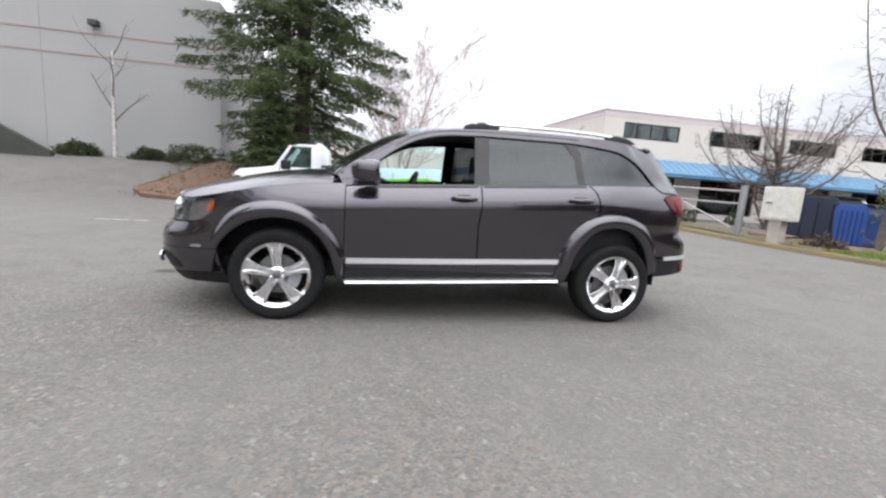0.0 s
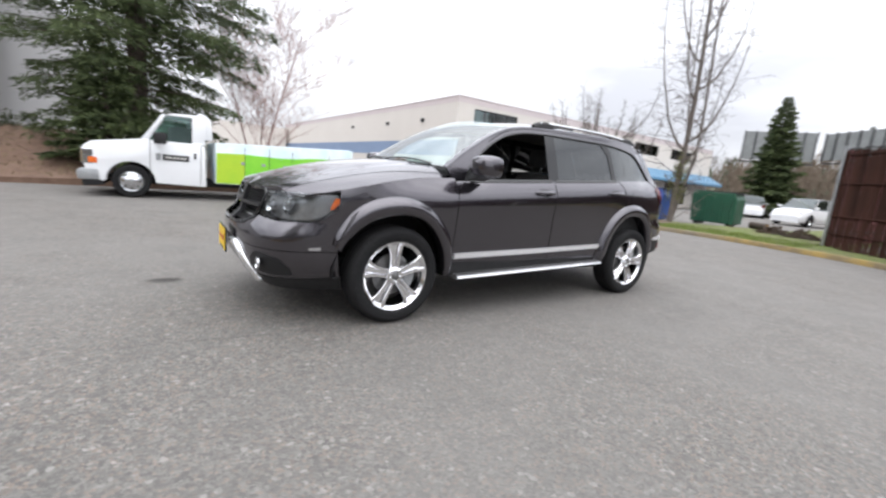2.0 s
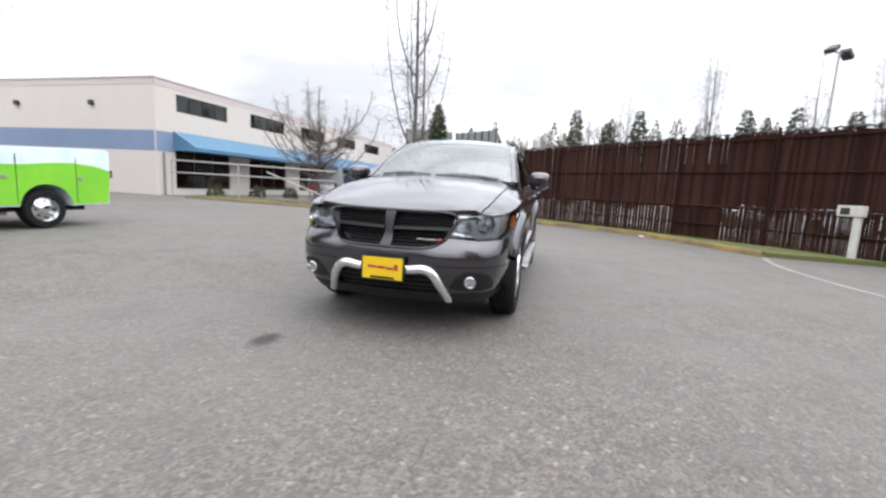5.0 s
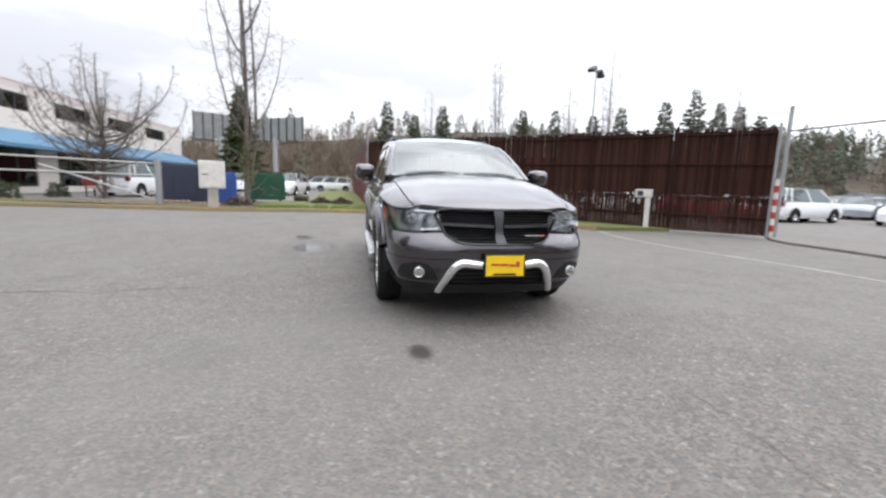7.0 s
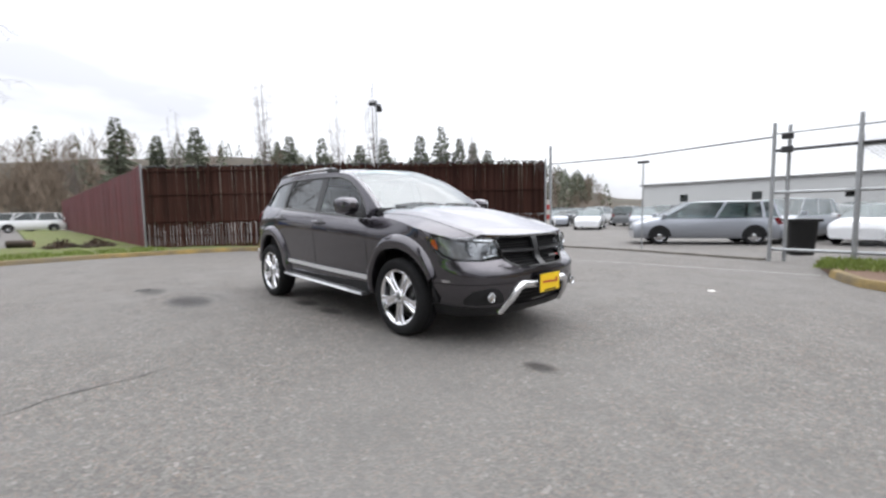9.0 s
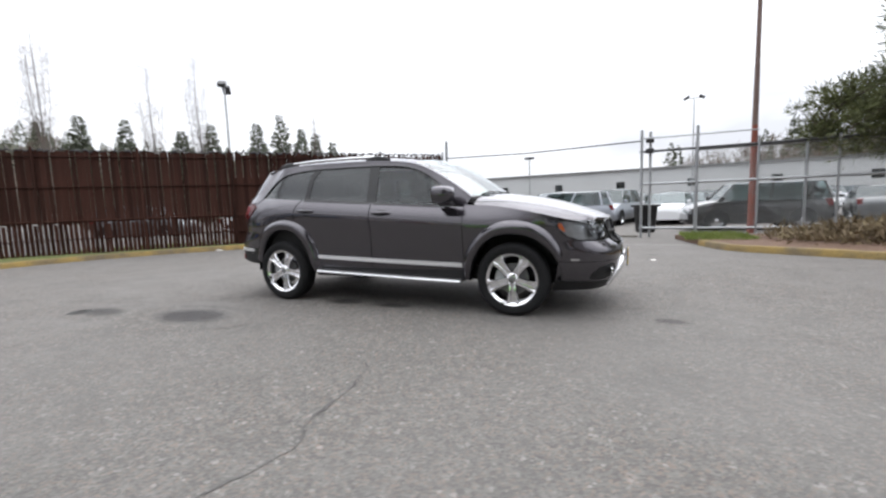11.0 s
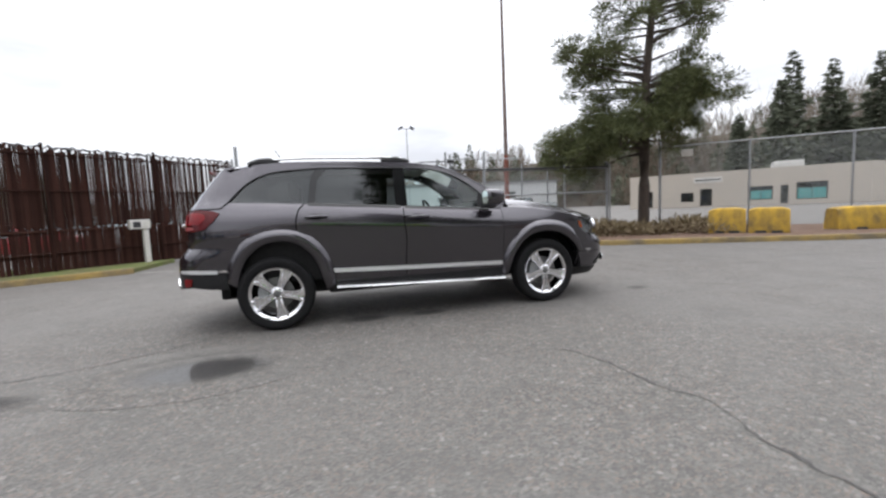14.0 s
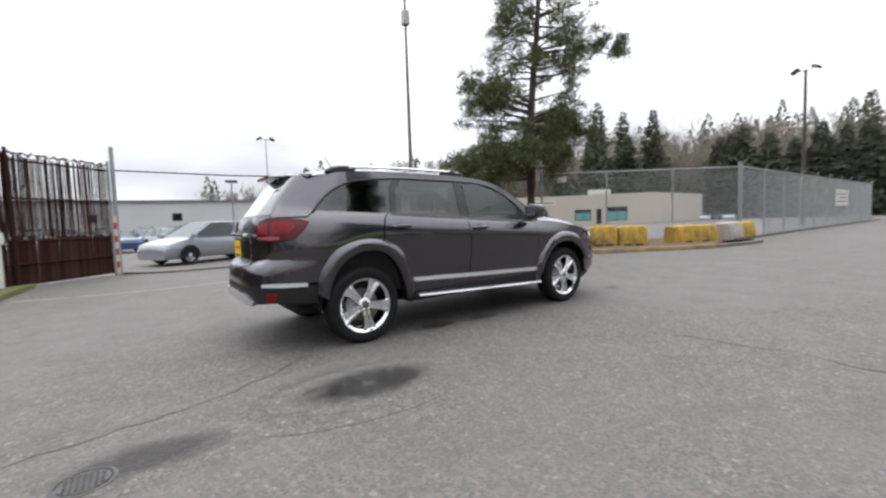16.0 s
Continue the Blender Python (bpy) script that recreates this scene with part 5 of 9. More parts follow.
        part("gate_pillar", bm, P, car, smooth=True)
        bm = bmesh.new()
        skin(bm, [(s_of_x(1.95), 0.62), (s_of_x(2.0), 0.9), (s_of_x(1.98), 1.24), (sr(0.5), 1.235), (S_END, 1.235), (S_END, 0.62)], wr, 0.06, 0.0, -0.014)
        part("tail_shell", bm, P, car, smooth=True)
        # roof rail
        bm = bmesh.new()
        pts = [(0.10, 1.675), (0.3, 1.688), (0.8, 1.696), (1.2, 1.693), (1.5, 1.676), (1.6, 1.66)]
        C = lerp_path([(a, sg * (0.605 - 0.02 * smooth01(1, 1.7, a)), b) for a, b in pts], 0.1)
        tube(bm, C, 0.013, 10)
        rail = part("roof_rail", bm, M["chrome"], car, "chrome roof rail with black feet", smooth=True)
        for x0, x1 in ((0.02, 0.33), (1.36, 1.66)):
            bm = bmesh.new()
            rows = []
            for k in range(9):
                x = x0 + (x1 - x0) * k / 8
                h = 0.042 * math.sin(math.pi * min(1, max(0, (k + 0.35) / 8.7))) ** 0.6
                yc = sg * (0.60 - 0.02 * smooth01(1, 1.7, x))
                zb = roof_edge_z(x) + 0.01
                rows.append([(x, yc - 0.03, zb), (x, yc - 0.024, zb + h * 0.9), (x, yc, zb + h + 0.012), (x, yc + 0.024, zb + h * 0.9), (x, yc + 0.03, zb)])
            strip(bm, rows)
            part("rail_foot", bm, M["black_plastic"], rail, smooth=True)

    # roof skin
    bm = bmesh.new()
    rows = []
    xs = [-0.30, -0.2, -0.05, 0.1, 0.3, 0.5, 0.7, 0.9, 1.1, 1.3, 1.45, 1.6, 1.7, 1.78]
    for x in xs:
        ze = roof_edge_z(x)
        ye = abs(side(x, ze).y)
        zc = ze + 0.052 * smooth01(-0.6, 0.1, x)
        bow = 0.09 * smooth01(0.0, -0.35, x) - 0.10 * smooth01(1.5, 1.8, x)
        rows.append([(x - bow * (1 - t * t), ye * t, zc - (zc - ze) * abs(t) ** 3.2 + (0.012 - 0.02 * smooth01(1.4, 1.8, x)) * (1 - abs(t))) for t in [k / 12 for k in range(-12, 13)]])
    strip(bm, rows)
    part("roof", bm, P, car, smooth=True)
    # spoiler
    bm = bmesh.new()
    rows = []
    for k in range(-10, 11):
        t = k / 10
        y = 0.588 * t
        gate = wrap(S_END - s_of_y_rear(0.70 * abs(t)), 1.588, -0.012, 1 if t >= 0 else -1)
        xr = 2.07 - 0.23 * t * t
        z = 1.634 - 0.030 * t * t - 0.008 * t ** 6
        thin = 1.0 - 0.6 * t ** 4
        rows.append([(1.60, y, z - 0.03), (1.70, y, z + 0.012), (xr - 0.03, y, z + 0.002), (xr, y, z - 0.010 * thin), (xr - 0.012, y, z - 0.026 * thin), tuple(gate)])
    strip(bm, rows)
    for r in (rows[0], rows[-1]):
        bm.faces.new([bm.verts.new(p) for p in r])
    part("spoiler", bm, P, car, smooth=True)
    bm = bmesh.new()
    box(bm, 2.085, 2.112, -0.17, 0.17, 1.595, 1.622, 0.005)
    part("brake_light", bm, M["red_lens"], car, "red high brake light")
    # windscreen and its pillars
    def ws(t, u):
        """t: -1..1 across, u: 0 at the cowl, 1 at the roof."""
        x0, x1 = -1.02 - 0.15 * (1 - t * t), -0.30 - 0.09 * (1 - t * t)
        pe = side(-1.02 + 0.72 * u, roof_edge_z(-1.02 + 0.72 * u))
        w = abs(pe.y) - 0.035
        zed = roof_edge_z(-1.02 + 0.72 * u)
        x = x0 + (x1 - x0) * u
        zc = 1.205 + (1.632 + 0.015 - 1.205) * (u + 0.10 * math.sin(math.pi * u))
        z = zc + (zed - zc) * abs(t) ** 2.6
        return Vector((x, w * t, z))
    bm = bmesh.new()
    strip(bm, [[ws(k / 12 * 0.99, u / 10) for k in range(-12, 13)] for u in range(11)])
    g = part("windscreen", bm, M["screen"], car, smooth=True)
    g.visible_shadow = False
    for sg in (-1, 1):
        bm = bmesh.new()
        strip(bm, [[ws(sg * 0.985, u / 12) + Vector((0, 0, 0.004)), side(-1.02 + 0.72 * u / 12, roof_edge_z(-1.02 + 0.72 * u / 12), 0.004, sg), side(-1.02 + 0.72 * u / 12, roof_edge_z(-1.02 + 0.72 * u / 12) - 0.02, 0.003, sg)] for u in range(13)])
        part("pillar", bm, P, car, smooth=True)
    # hood
    def hood_front(y):
        return wrap(s_of_y_front(abs(y)), 0.925).x - 0.004
    bm = bmesh.new()
    nose = [(hood_front(y), y) for y in [0.645 - 1.29 * k / 16 for k in range(17)]]
    seam = [(-2.1, 0.675), (-1.9, 0.702), (-1.6, 0.725), (-1.3, 0.742), (-1.05, 0.755)]
    cowl = [(-1.04 - 0.15 * (1 - (y / 0.74) ** 2), y) for y in [-0.74 + 1.48 * k / 12 for k in range(13)]]
    skin(bm, nose + [(x, -y) for x, y in seam] + cowl + seam[::-1], lambda u, v, o=0.0: Vector((u, v, top(u, v) + o)), 0.06, 0.025)
    part("hood", bm, P, car, smooth=True)
    bm = bmesh.new()
    strip(bm, [[(-1.03 - 0.15 * (1 - t * t), 0.76 * t, 1.165 + 0.03 * (1 - t * t)) for t in [k / 10 for k in range(-10, 11)]], [(-0.97 - 0.15 * (1 - t * t), 0.8 * t, 1.195 + 0.02 * (1 - t * t)) for t in [k / 10 for k in range(-10, 11)]]])
    part("cowl", bm, M["black_plastic"], car, smooth=True)
    for y0, y1 in ((-0.62, 0.0), (0.05, 0.60)):
        bm = bmesh.new()
        tube(bm, [ws((y0 + (y1 - y0) * k / 8) / 0.75, 0.012 + 0.03 * math.sin(math.pi * k / 8)) + Vector((-0.008, 0, 0.008)) for k in range(9)], 0.007, 6)
        part("wiper", bm, M["black_plastic"], car, smooth=True)
    # grille
    gp = [(0.0, 0.658), (0.30, 0.664), (0.40, 0.70), (0.445, 0.76), (0.47, 0.905), (0.0, 0.915)]
    outline = gp + [(-u, v) for u, v in gp[::-1][1:-1]]
    bm = bmesh.new()
    skin(bm, outline, lambda u, v, o=0.0: wrap(u, v, o), 0.05, 0.0, -0.06)
    gr = part("grille", bm, M["black_plastic"], car, "black crosshair grille", smooth=True)
    bm = bmesh.new()
    loop = resample(outline + [outline[0]], 90)
    tube(bm, [wrap(u, v, -0.004) for u, v in loop], 0.013, 6, cap=False)
    part("grille_frame", bm, M["gloss_black"], gr, smooth=True)
    for k in range(11):
        z = 0.675 + 0.0225 * k
        w = 0.30 + 0.16 * smooth01(0.66, 0.78, z)
        bm = bmesh.new()
        strip(bm, [[wrap(u, z - 0.004, -0.05) for u in (-w, -w / 2, 0, w / 2, w)], [wrap(u, z, -0.03) for u in (-w, -w / 2, 0, w / 2, w)], [wrap(u, z + 0.005, -0.05) for u in (-w, -w / 2, 0, w / 2, w)]])
        part("grille_slat", bm, M["black_plastic"], gr, smooth=True)
    for poly in ([(-0.045, 0.66), (-0.028, 0.78), (-0.04, 0.912), (0.04, 0.912), (0.028, 0.78), (0.045, 0.66)], [(-0.455, 0.792), (-0.452, 0.812), (-0.04, 0.803), (-0.04, 0.78)], [(0.455, 0.792), (0.452, 0.812), (0.04, 0.803), (0.04, 0.78)]):
        bm = bmesh.new()
        skin(bm, poly, lambda u, v, o=0.0: wrap(u, v, o), 0.03, 0.03, 0.004)
        part("grille_bar", bm, M["grille_dark"], gr, smooth=True)
    bm = bmesh.new()
    skin(bm, [(-0.36, 0.716), (-0.36, 0.724), (-0.22, 0.726), (-0.22, 0.718)], lambda u, v, o=0.0: wrap(u, v, o), 0.03, 0.01, -0.012)
    part("grille_badge", bm, M["disc"], gr)
    bm = bmesh.new()
    skin(bm, [(-0.40, 0.715), (-0.40, 0.728), (-0.37, 0.728), (-0.37, 0.715)], lambda u, v, o=0.0: wrap(u, v, o), 0.03, 0.01, -0.012)
    part("grille_stripe", bm, M["red_paint"], gr)
    # lower intake
    ip = [(0.0, 0.335), (0.40, 0.335), (0.44, 0.36), (0.42, 0.43), (0.36, 0.475), (0.0, 0.48)]
    bm = bmesh.new()
    skin(bm, ip + [(-u, v) for u, v in ip[::-1][1:-1]], lambda u, v, o=0.0: wrap(u, v, o), 0.05, 0.0, -0.06)
    intake = part("lower_intake", bm, M["interior"], car, smooth=True)
    for k in range(4):
        bm = bmesh.new()
        z = 0.355 + 0.035 * k
        tube(bm, [wrap(-0.4 + 0.1 * q, z, -0.04) for q in range(9)], 0.006, 5)
        part("intake_slat", bm, M["black_plastic"], intake)
    bm = bmesh.new()
    mp = [(0.0, 0.48), (0.36, 0.475), (0.42, 0.50), (0.38, 0.548), (0.0, 0.548)]
    skin(bm, mp + [(-u, v) for u, v in mp[::-1][1:-1]], lambda u, v, o=0.0: wrap(u, v, o), 0.05, 0.03, -0.004)
    part("bumper_middle", bm, M["black_plastic"], car, smooth=True)
    # dealer plates: plain coloured bars in place of the script
    def plate(nm, c, rz, w, h):
        hold = new(nm)
        hold.parent = car
        hold.matrix_basis = pose(*c, 0, 0, rz)
        bm = bmesh.new()
        box(bm, -0.006, 0.004, -w / 2 - 0.012, w / 2 + 0.012, -h / 2 - 0.012, h / 2 + 0.012, 0.004)
        part("plate_frame", bm, M["gloss_black"], hold, "black plate frame")
        bm = bmesh.new()
        box(bm, -0.010, -0.0065, -w / 2 + 0.004, w / 2 - 0.004, -h / 2 - 0.004, h / 2 - 0.002, 0.001)
        pl = part("plate", bm, M["plate_yellow"], hold, "yellow dealer plate with red script bar")
        for y0, y1, z0, z1 in ((-0.12, -0.09, -0.012, 0.03), (-0.085, -0.03, -0.008, 0.008), (-0.025, 0.04, -0.004, 0.013), (0.045, 0.115, -0.002, 0.014)):
            bm = bmesh.new()
            box(bm, -0.0125, -0.0101, y0 * w / 0.32, y1 * w / 0.32, z0, z1)
            part("script_bar", bm, M["red_paint"], pl)
        bm = bmesh.new()
        box(bm, -0.0125, -0.0101, -0.09, 0.09, -h / 2 + 0.002, -h / 2 + 0.016)
        part("text_bar", bm, M["gloss_black"], pl)
    plate("front_plate", (-2.475, -0.012, 0.51), 0, 0.31, 0.155)
    plate("rear_plate", (2.36, 0.0, 0.935), 180, 0.30, 0.15)
    bm = bmesh.new()
    box(bm, 2.33, 2.375, -0.33, 0.33, 1.04, 1.075, 0.01)
    part("gate_trim", bm, M["chrome"], car, "chrome strip over the plate")
    # floor, cabin and under-body
    bm = bmesh.new()
    box(bm, -2.2, 2.0, -0.62, 0.62, 0.30, 0.46, 0.03)
    box(bm, -0.95, 0.95, -0.85, 0.85, 0.32, 0.46, 0.02)
    box(bm, -2.2, -1.1, -0.55, 0.55, 0.46, 0.88, 0.03)
    part("underbody", bm, M["interior"], car)
    for x in (-1.445, 1.445):
        for sg in (-1, 1):
            build_wheel(car, x, sg)
    bm = bmesh.new()
    tube(bm, [(1.35, 0.02, 1.70), (1.45, 0.02, 1.86)], 0.004, 5)
    part("antenna", bm, M["black_plastic"], car)
    # cabin
    for sg in (-1, 1):
        bm = bmesh.new()
        strip(bm, [[side(x, z, -0.06, sg) for z in (0.46, 0.8, 1.05, belt(x) - 0.01)] for x in (-0.95, -0.4, 0.2, 0.8, 1.2, 1.5, 1.9)])
        part("door_card", bm, M["interior"], car)
    bm = bmesh.new()
    rows = []
    for x, z in ((-1.05, 1.12), (-0.85, 1.16), (-0.62, 1.14), (-0.55, 1.05), (-0.6, 0.7)):
        rows.append([(x, 0.80 * t, z + 0.02 * (1 - t * t)) for t in [k / 8 for k in range(-8, 9)]])
    strip(bm, rows)
    part("dashboard", bm, M["interior"], car, smooth=True)
    bm = bmesh.new()
    c = Vector((-0.42, -0.38, 1.06))
    ring = [c + Vector((0.19 * math.sin(a) * 0.42, 0.19 * math.cos(a), 0.19 * math.sin(a) * 0.9)) for a in [2 * math.pi * k / 28 for k in range(29)]]
    tube(bm, ring, 0.016, 8, cap=False)
    tube(bm, [c + Vector((-0.02, -0.17, 0)), c + Vector((-0.03, 0, -0.02)), c + Vector((-0.02, 0.17, 0))], 0.018, 6)
    tube(bm, [c + Vector((-0.03, 0, -0.02)), (-0.7, -0.38, 0.95)], 0.03, 8)
    part("steering_wheel", bm, M["interior"], car, smooth=True)

    def seat(nm, x, y, w):
        holder = new(nm)
        holder.parent = car
        holder.matrix_basis = pose(x, y, 0.62)
        bm = bmesh.new()
        box(bm, -0.25, 0.27, -w / 2, w / 2, 0.0, 0.17, 0.05)
        part("cushion", bm, M["seat_cloth"], holder, smooth=True)
        bm = bmesh.new()
        box(bm, 0.18, 0.33, -w / 2, w / 2, 0.1, 0.66, 0.06, Matrix.Translation((0, 0, 0)) @ pose(0, 0, 0, 0, 12, 0))
        part("backrest", bm, M["seat_cloth"], holder, smooth=True)
        for q in ((0,) if w < 0.7 else (-w / 3, w / 3)):
            bm = bmesh.new()
            box(bm, 0.30, 0.40, q - 0.13, q + 0.13, 0.68, 0.87, 0.045, pose(0, 0, 0, 0, 4, 0))
            part("headrest", bm, M["seat_cloth"], holder, smooth=True)
            bm = bmesh.new()
            tube(bm, [(0.36, q - 0.06, 0.6), (0.365, q - 0.06, 0.72)], 0.007, 6)
            tube(bm, [(0.36, q + 0.06, 0.6), (0.365, q + 0.06, 0.72)], 0.007, 6)
            part("headrest_post", bm, M["chrome"], holder)
    seat("front_seat", 0.0, -0.38, 0.5)
    seat("front_seat", 0.0, 0.38, 0.5)
    seat("rear_seat", 0.85, 0.0, 1.25)
    bm = bmesh.new()
    strip(bm, [[(x, abs(side(x, roof_edge_z(x)).y) * t * 0.93, roof_edge_z(x) - 0.015 + 0.03 * (1 - t * t)) for t in [k / 6 for k in range(-6, 7)]] for x in (-0.32, 0.1, 0.6, 1.1, 1.6, 1.75)])
    part("headliner", bm, mat("grey_headliner", (0.3, 0.29, 0.27), 0.9), car)
    return car


build_crossover()


# ---- plants ----
def blades(name, base, way, length, width, material, parent=None, label="", kind=""):
    """Many small leaf or needle blades in one mesh: three-cornered, each with its own turn."""
    n = len(base)
    base, way = np.asarray(base, float), np.asarray(way, float)
    way = way / np.maximum(1e-6, np.linalg.norm(way, axis=1, keepdims=True))
    rnd = np.random.normal(size=(n, 3))
    across = np.cross(way, rnd)
    across /= np.maximum(1e-6, np.linalg.norm(across, axis=1, keepdims=True))
    length, width = np.broadcast_to(length, (n,))[:, None], np.broadcast_to(width, (n,))[:, None]
    v = np.empty((n, 4, 3))
    v[:, 0] = base
    v[:, 1] = base + way * length * 0.45 + across * width * 0.5
    v[:, 2] = base + way * length
    v[:, 3] = base + way * length * 0.45 - across * width * 0.5
    me = bpy.data.meshes.new(name)
    idx = np.arange(n * 4).reshape(n, 4)
    me.from_pydata(v.reshape(-1, 3).tolist(), [], idx.tolist())
    me.materials.append(material)
    ob = new(name, me)
    if parent:
        ob.parent = parent
    if label:
        ob["label"] = label
    if kind:
        ob["kind"] = kind
    return ob


def leaf_mat(name, a, b, rough=0.75):
    """Foliage that varies from blade to blade and lets some light through."""
    m = bpy.data.materials.new(name)
    m.use_nodes = True
    n, l = m.node_tree.nodes, m.node_tree.links
    p = n["Principled BSDF"]
    g = n.new("ShaderNodeNewGeometry")
    r = n.new("ShaderNodeValToRGB")
    r.color_ramp.elements[0].color, r.color_ramp.elements[1].color = (*a, 1), (*b, 1)
    co = n.new("ShaderNodeTexCoord")
    t = n.new("ShaderNodeTexNoise")
    t.inputs["Scale"].default_value = 1.1
    l.new(co.outputs["Object"], t.inputs["Vector"])
    mm = n.new("ShaderNodeMath")
    mm.operation = "MULTIPLY_ADD"
    mm.inputs[1].default_value, mm.inputs[2].default_value = 0.6, -0.05
    l.new(g.outputs["Random Per Island"], mm.inputs[0])
    ad = n.new("ShaderNodeMath")
    ad.operation = "MULTIPLY_ADD"
    ad.inputs[1].default_value = 0.6
    l.new(t.outputs["Fac"], ad.inputs[0])
    l.new(mm.outputs[0], ad.inputs[2])
    l.new(ad.outputs[0], r.inputs["Fac"])
    l.new(r.outputs[0], p.inputs["Base Color"])
    p.inputs["Roughness"].default_value = rough
    p.inputs["Specular IOR Level"].default_value = 0.25
    return m


M["bark"] = mat("brown_bark", (0.085, 0.062, 0.048), 0.9, second=(0.05, 0.04, 0.034), scale=6, patch=1, fine=30, grain=0.35, bump=0.8, bump_scale=25, stretch=(3, 3, 0.7))
M["grey_bark"] = mat("grey_bark", (0.15, 0.125, 0.11), 0.9, second=(0.09, 0.075, 0.068), scale=5, patch=1, grain=0.25, bump=0.5, bump_scale=30)
M["pink_bark"] = mat("reddish_twigs", (0.40, 0.29, 0.27), 0.9, second=(0.32, 0.23, 0.22), scale=4)
M["birch_bark"] = mat("birch_bark", (0.62, 0.60, 0.57), 0.8, second=(0.2, 0.18, 0.17), scale=7, patch=0.8, grain=0.2)
M["spruce"] = leaf_mat("spruce_needles", (0.022, 0.036, 0.017), (0.088, 0.112, 0.042))
M["pine_green"] = leaf_mat("pine_needles", (0.040, 0.050, 0.023), (0.145, 0.158, 0.068))
M["hedge"] = leaf_mat("hedge_leaves", (0.025, 0.035, 0.016), (0.07, 0.085, 0.04))
M["ivy"] = leaf_mat("ivy_leaves", (0.06, 0.075, 0.025), (0.19, 0.18, 0.08))
M["dry"] = leaf_mat("dry_stems", (0.09, 0.06, 0.04), (0.2, 0.16, 0.09))
M["turf"] = leaf_mat("grass_blades", (0.075, 0.13, 0.018), (0.18, 0.21, 0.055))
# distance haze is mixed into this colour: dark needles made paler and greyer
M["hazed_needles"] = leaf_mat("hazed_needles", (0.074, 0.086, 0.062), (0.155, 0.168, 0.118))
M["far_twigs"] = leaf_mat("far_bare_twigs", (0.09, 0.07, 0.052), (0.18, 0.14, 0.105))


def conifer(at, H, R, nb, seed, label, low=0.5, mat_name="spruce", per=26, blade=0.2, hang=0.0, slim=1.0, skirt=1.0, full=0.8):
    rs = np.random.RandomState(seed)
    ob = thing("conifer", label, "tree", at)
    bm = bmesh.new()
    tube(bm, [(0, 0, -0.2), (0.02, 0, H * 0.3), (0, 0.03, H * 0.6), (0, 0, H * 0.98)], [R * 0.055 + 0.05, R * 0.045 + 0.03, R * 0.025 + 0.02, 0.015], 10)
    part("trunk", bm, M["bark"], ob, smooth=True)
    B, D, L, W = [], [], [], []
    bmb = bmesh.new()
    for k in range(nb):
        u = ((k + rs.rand()) / nb) ** 0.9
        h = low + (H - low) * u
        r = R * (1 - u) ** full * (skirt + (1 - skirt) * smooth01(0.03, 0.24, u)) * rs.uniform(0.5, 1.15) + 0.03
        small = 0.4 + 0.6 * min(1.0, r / (0.5 * R))
        a = k * 2.39996 + rs.uniform(-0.4, 0.4)
        ca, sa = math.cos(a), math.sin(a)
        up = 0.12 + 0.35 * u
        droop = 0.32 * (1 - u) + 0.08
        pts = []
        m = max(4, int(per * (0.35 + 0.65 * r / R)))
        for t in np.linspace(0.0, 1, 5):
            pts.append((ca * r * t, sa * r * t, h + r * (up * t - droop * t * t + 0.10 * t ** 4)))
        if r > 0.8:
            tube(bmb, pts, [0.03 * r / R + 0.012, 0.02, 0.014, 0.009, 0.004], 4, cap=False)
        for _ in range(m):
            t = 0.06 + 0.94 * rs.rand() ** 0.8
            z = h + r * (up * t - droop * t * t + 0.10 * t ** 4)
            sgn = 1 if rs.rand() < 0.5 else -1
            tw = (0.10 + 0.42 * r * (1 - t) ** 0.8 * rs.uniform(0.4, 1.1)) + 0.08
            th = a + sgn * rs.uniform(0.5, 1.25)
            tx, ty = math.cos(th), math.sin(th)
            n_b = 3 + int(tw * 13)
            fall = hang * rs.uniform(0.2, 1.0)
            for q in range(n_b):
                s = (q + rs.rand()) / n_b * tw
                B.append((ca * r * t + tx * s, sa * r * t + ty * s, z - 0.22 * s * s / max(0.2, tw) - 0.04 * s - fall * rs.rand() + rs.uniform(-.02, .02)))
                D.append((tx + rs.uniform(-.8, .8), ty + rs.uniform(-.8, .8), rs.uniform(-0.75, 0.35) - 1.2 * fall))
                L.append(blade * small * rs.uniform(0.6, 1.3))
                W.append(blade * small * slim * rs.uniform(0.2, 0.4))
    bw = part("branchwork", bmb, M["bark"], ob, smooth=True)
    bw["kind"] = "stuff"
    blades("crown", B, D, np.array(L), np.array(W), M[mat_name], ob, kind="stuff")
    return ob


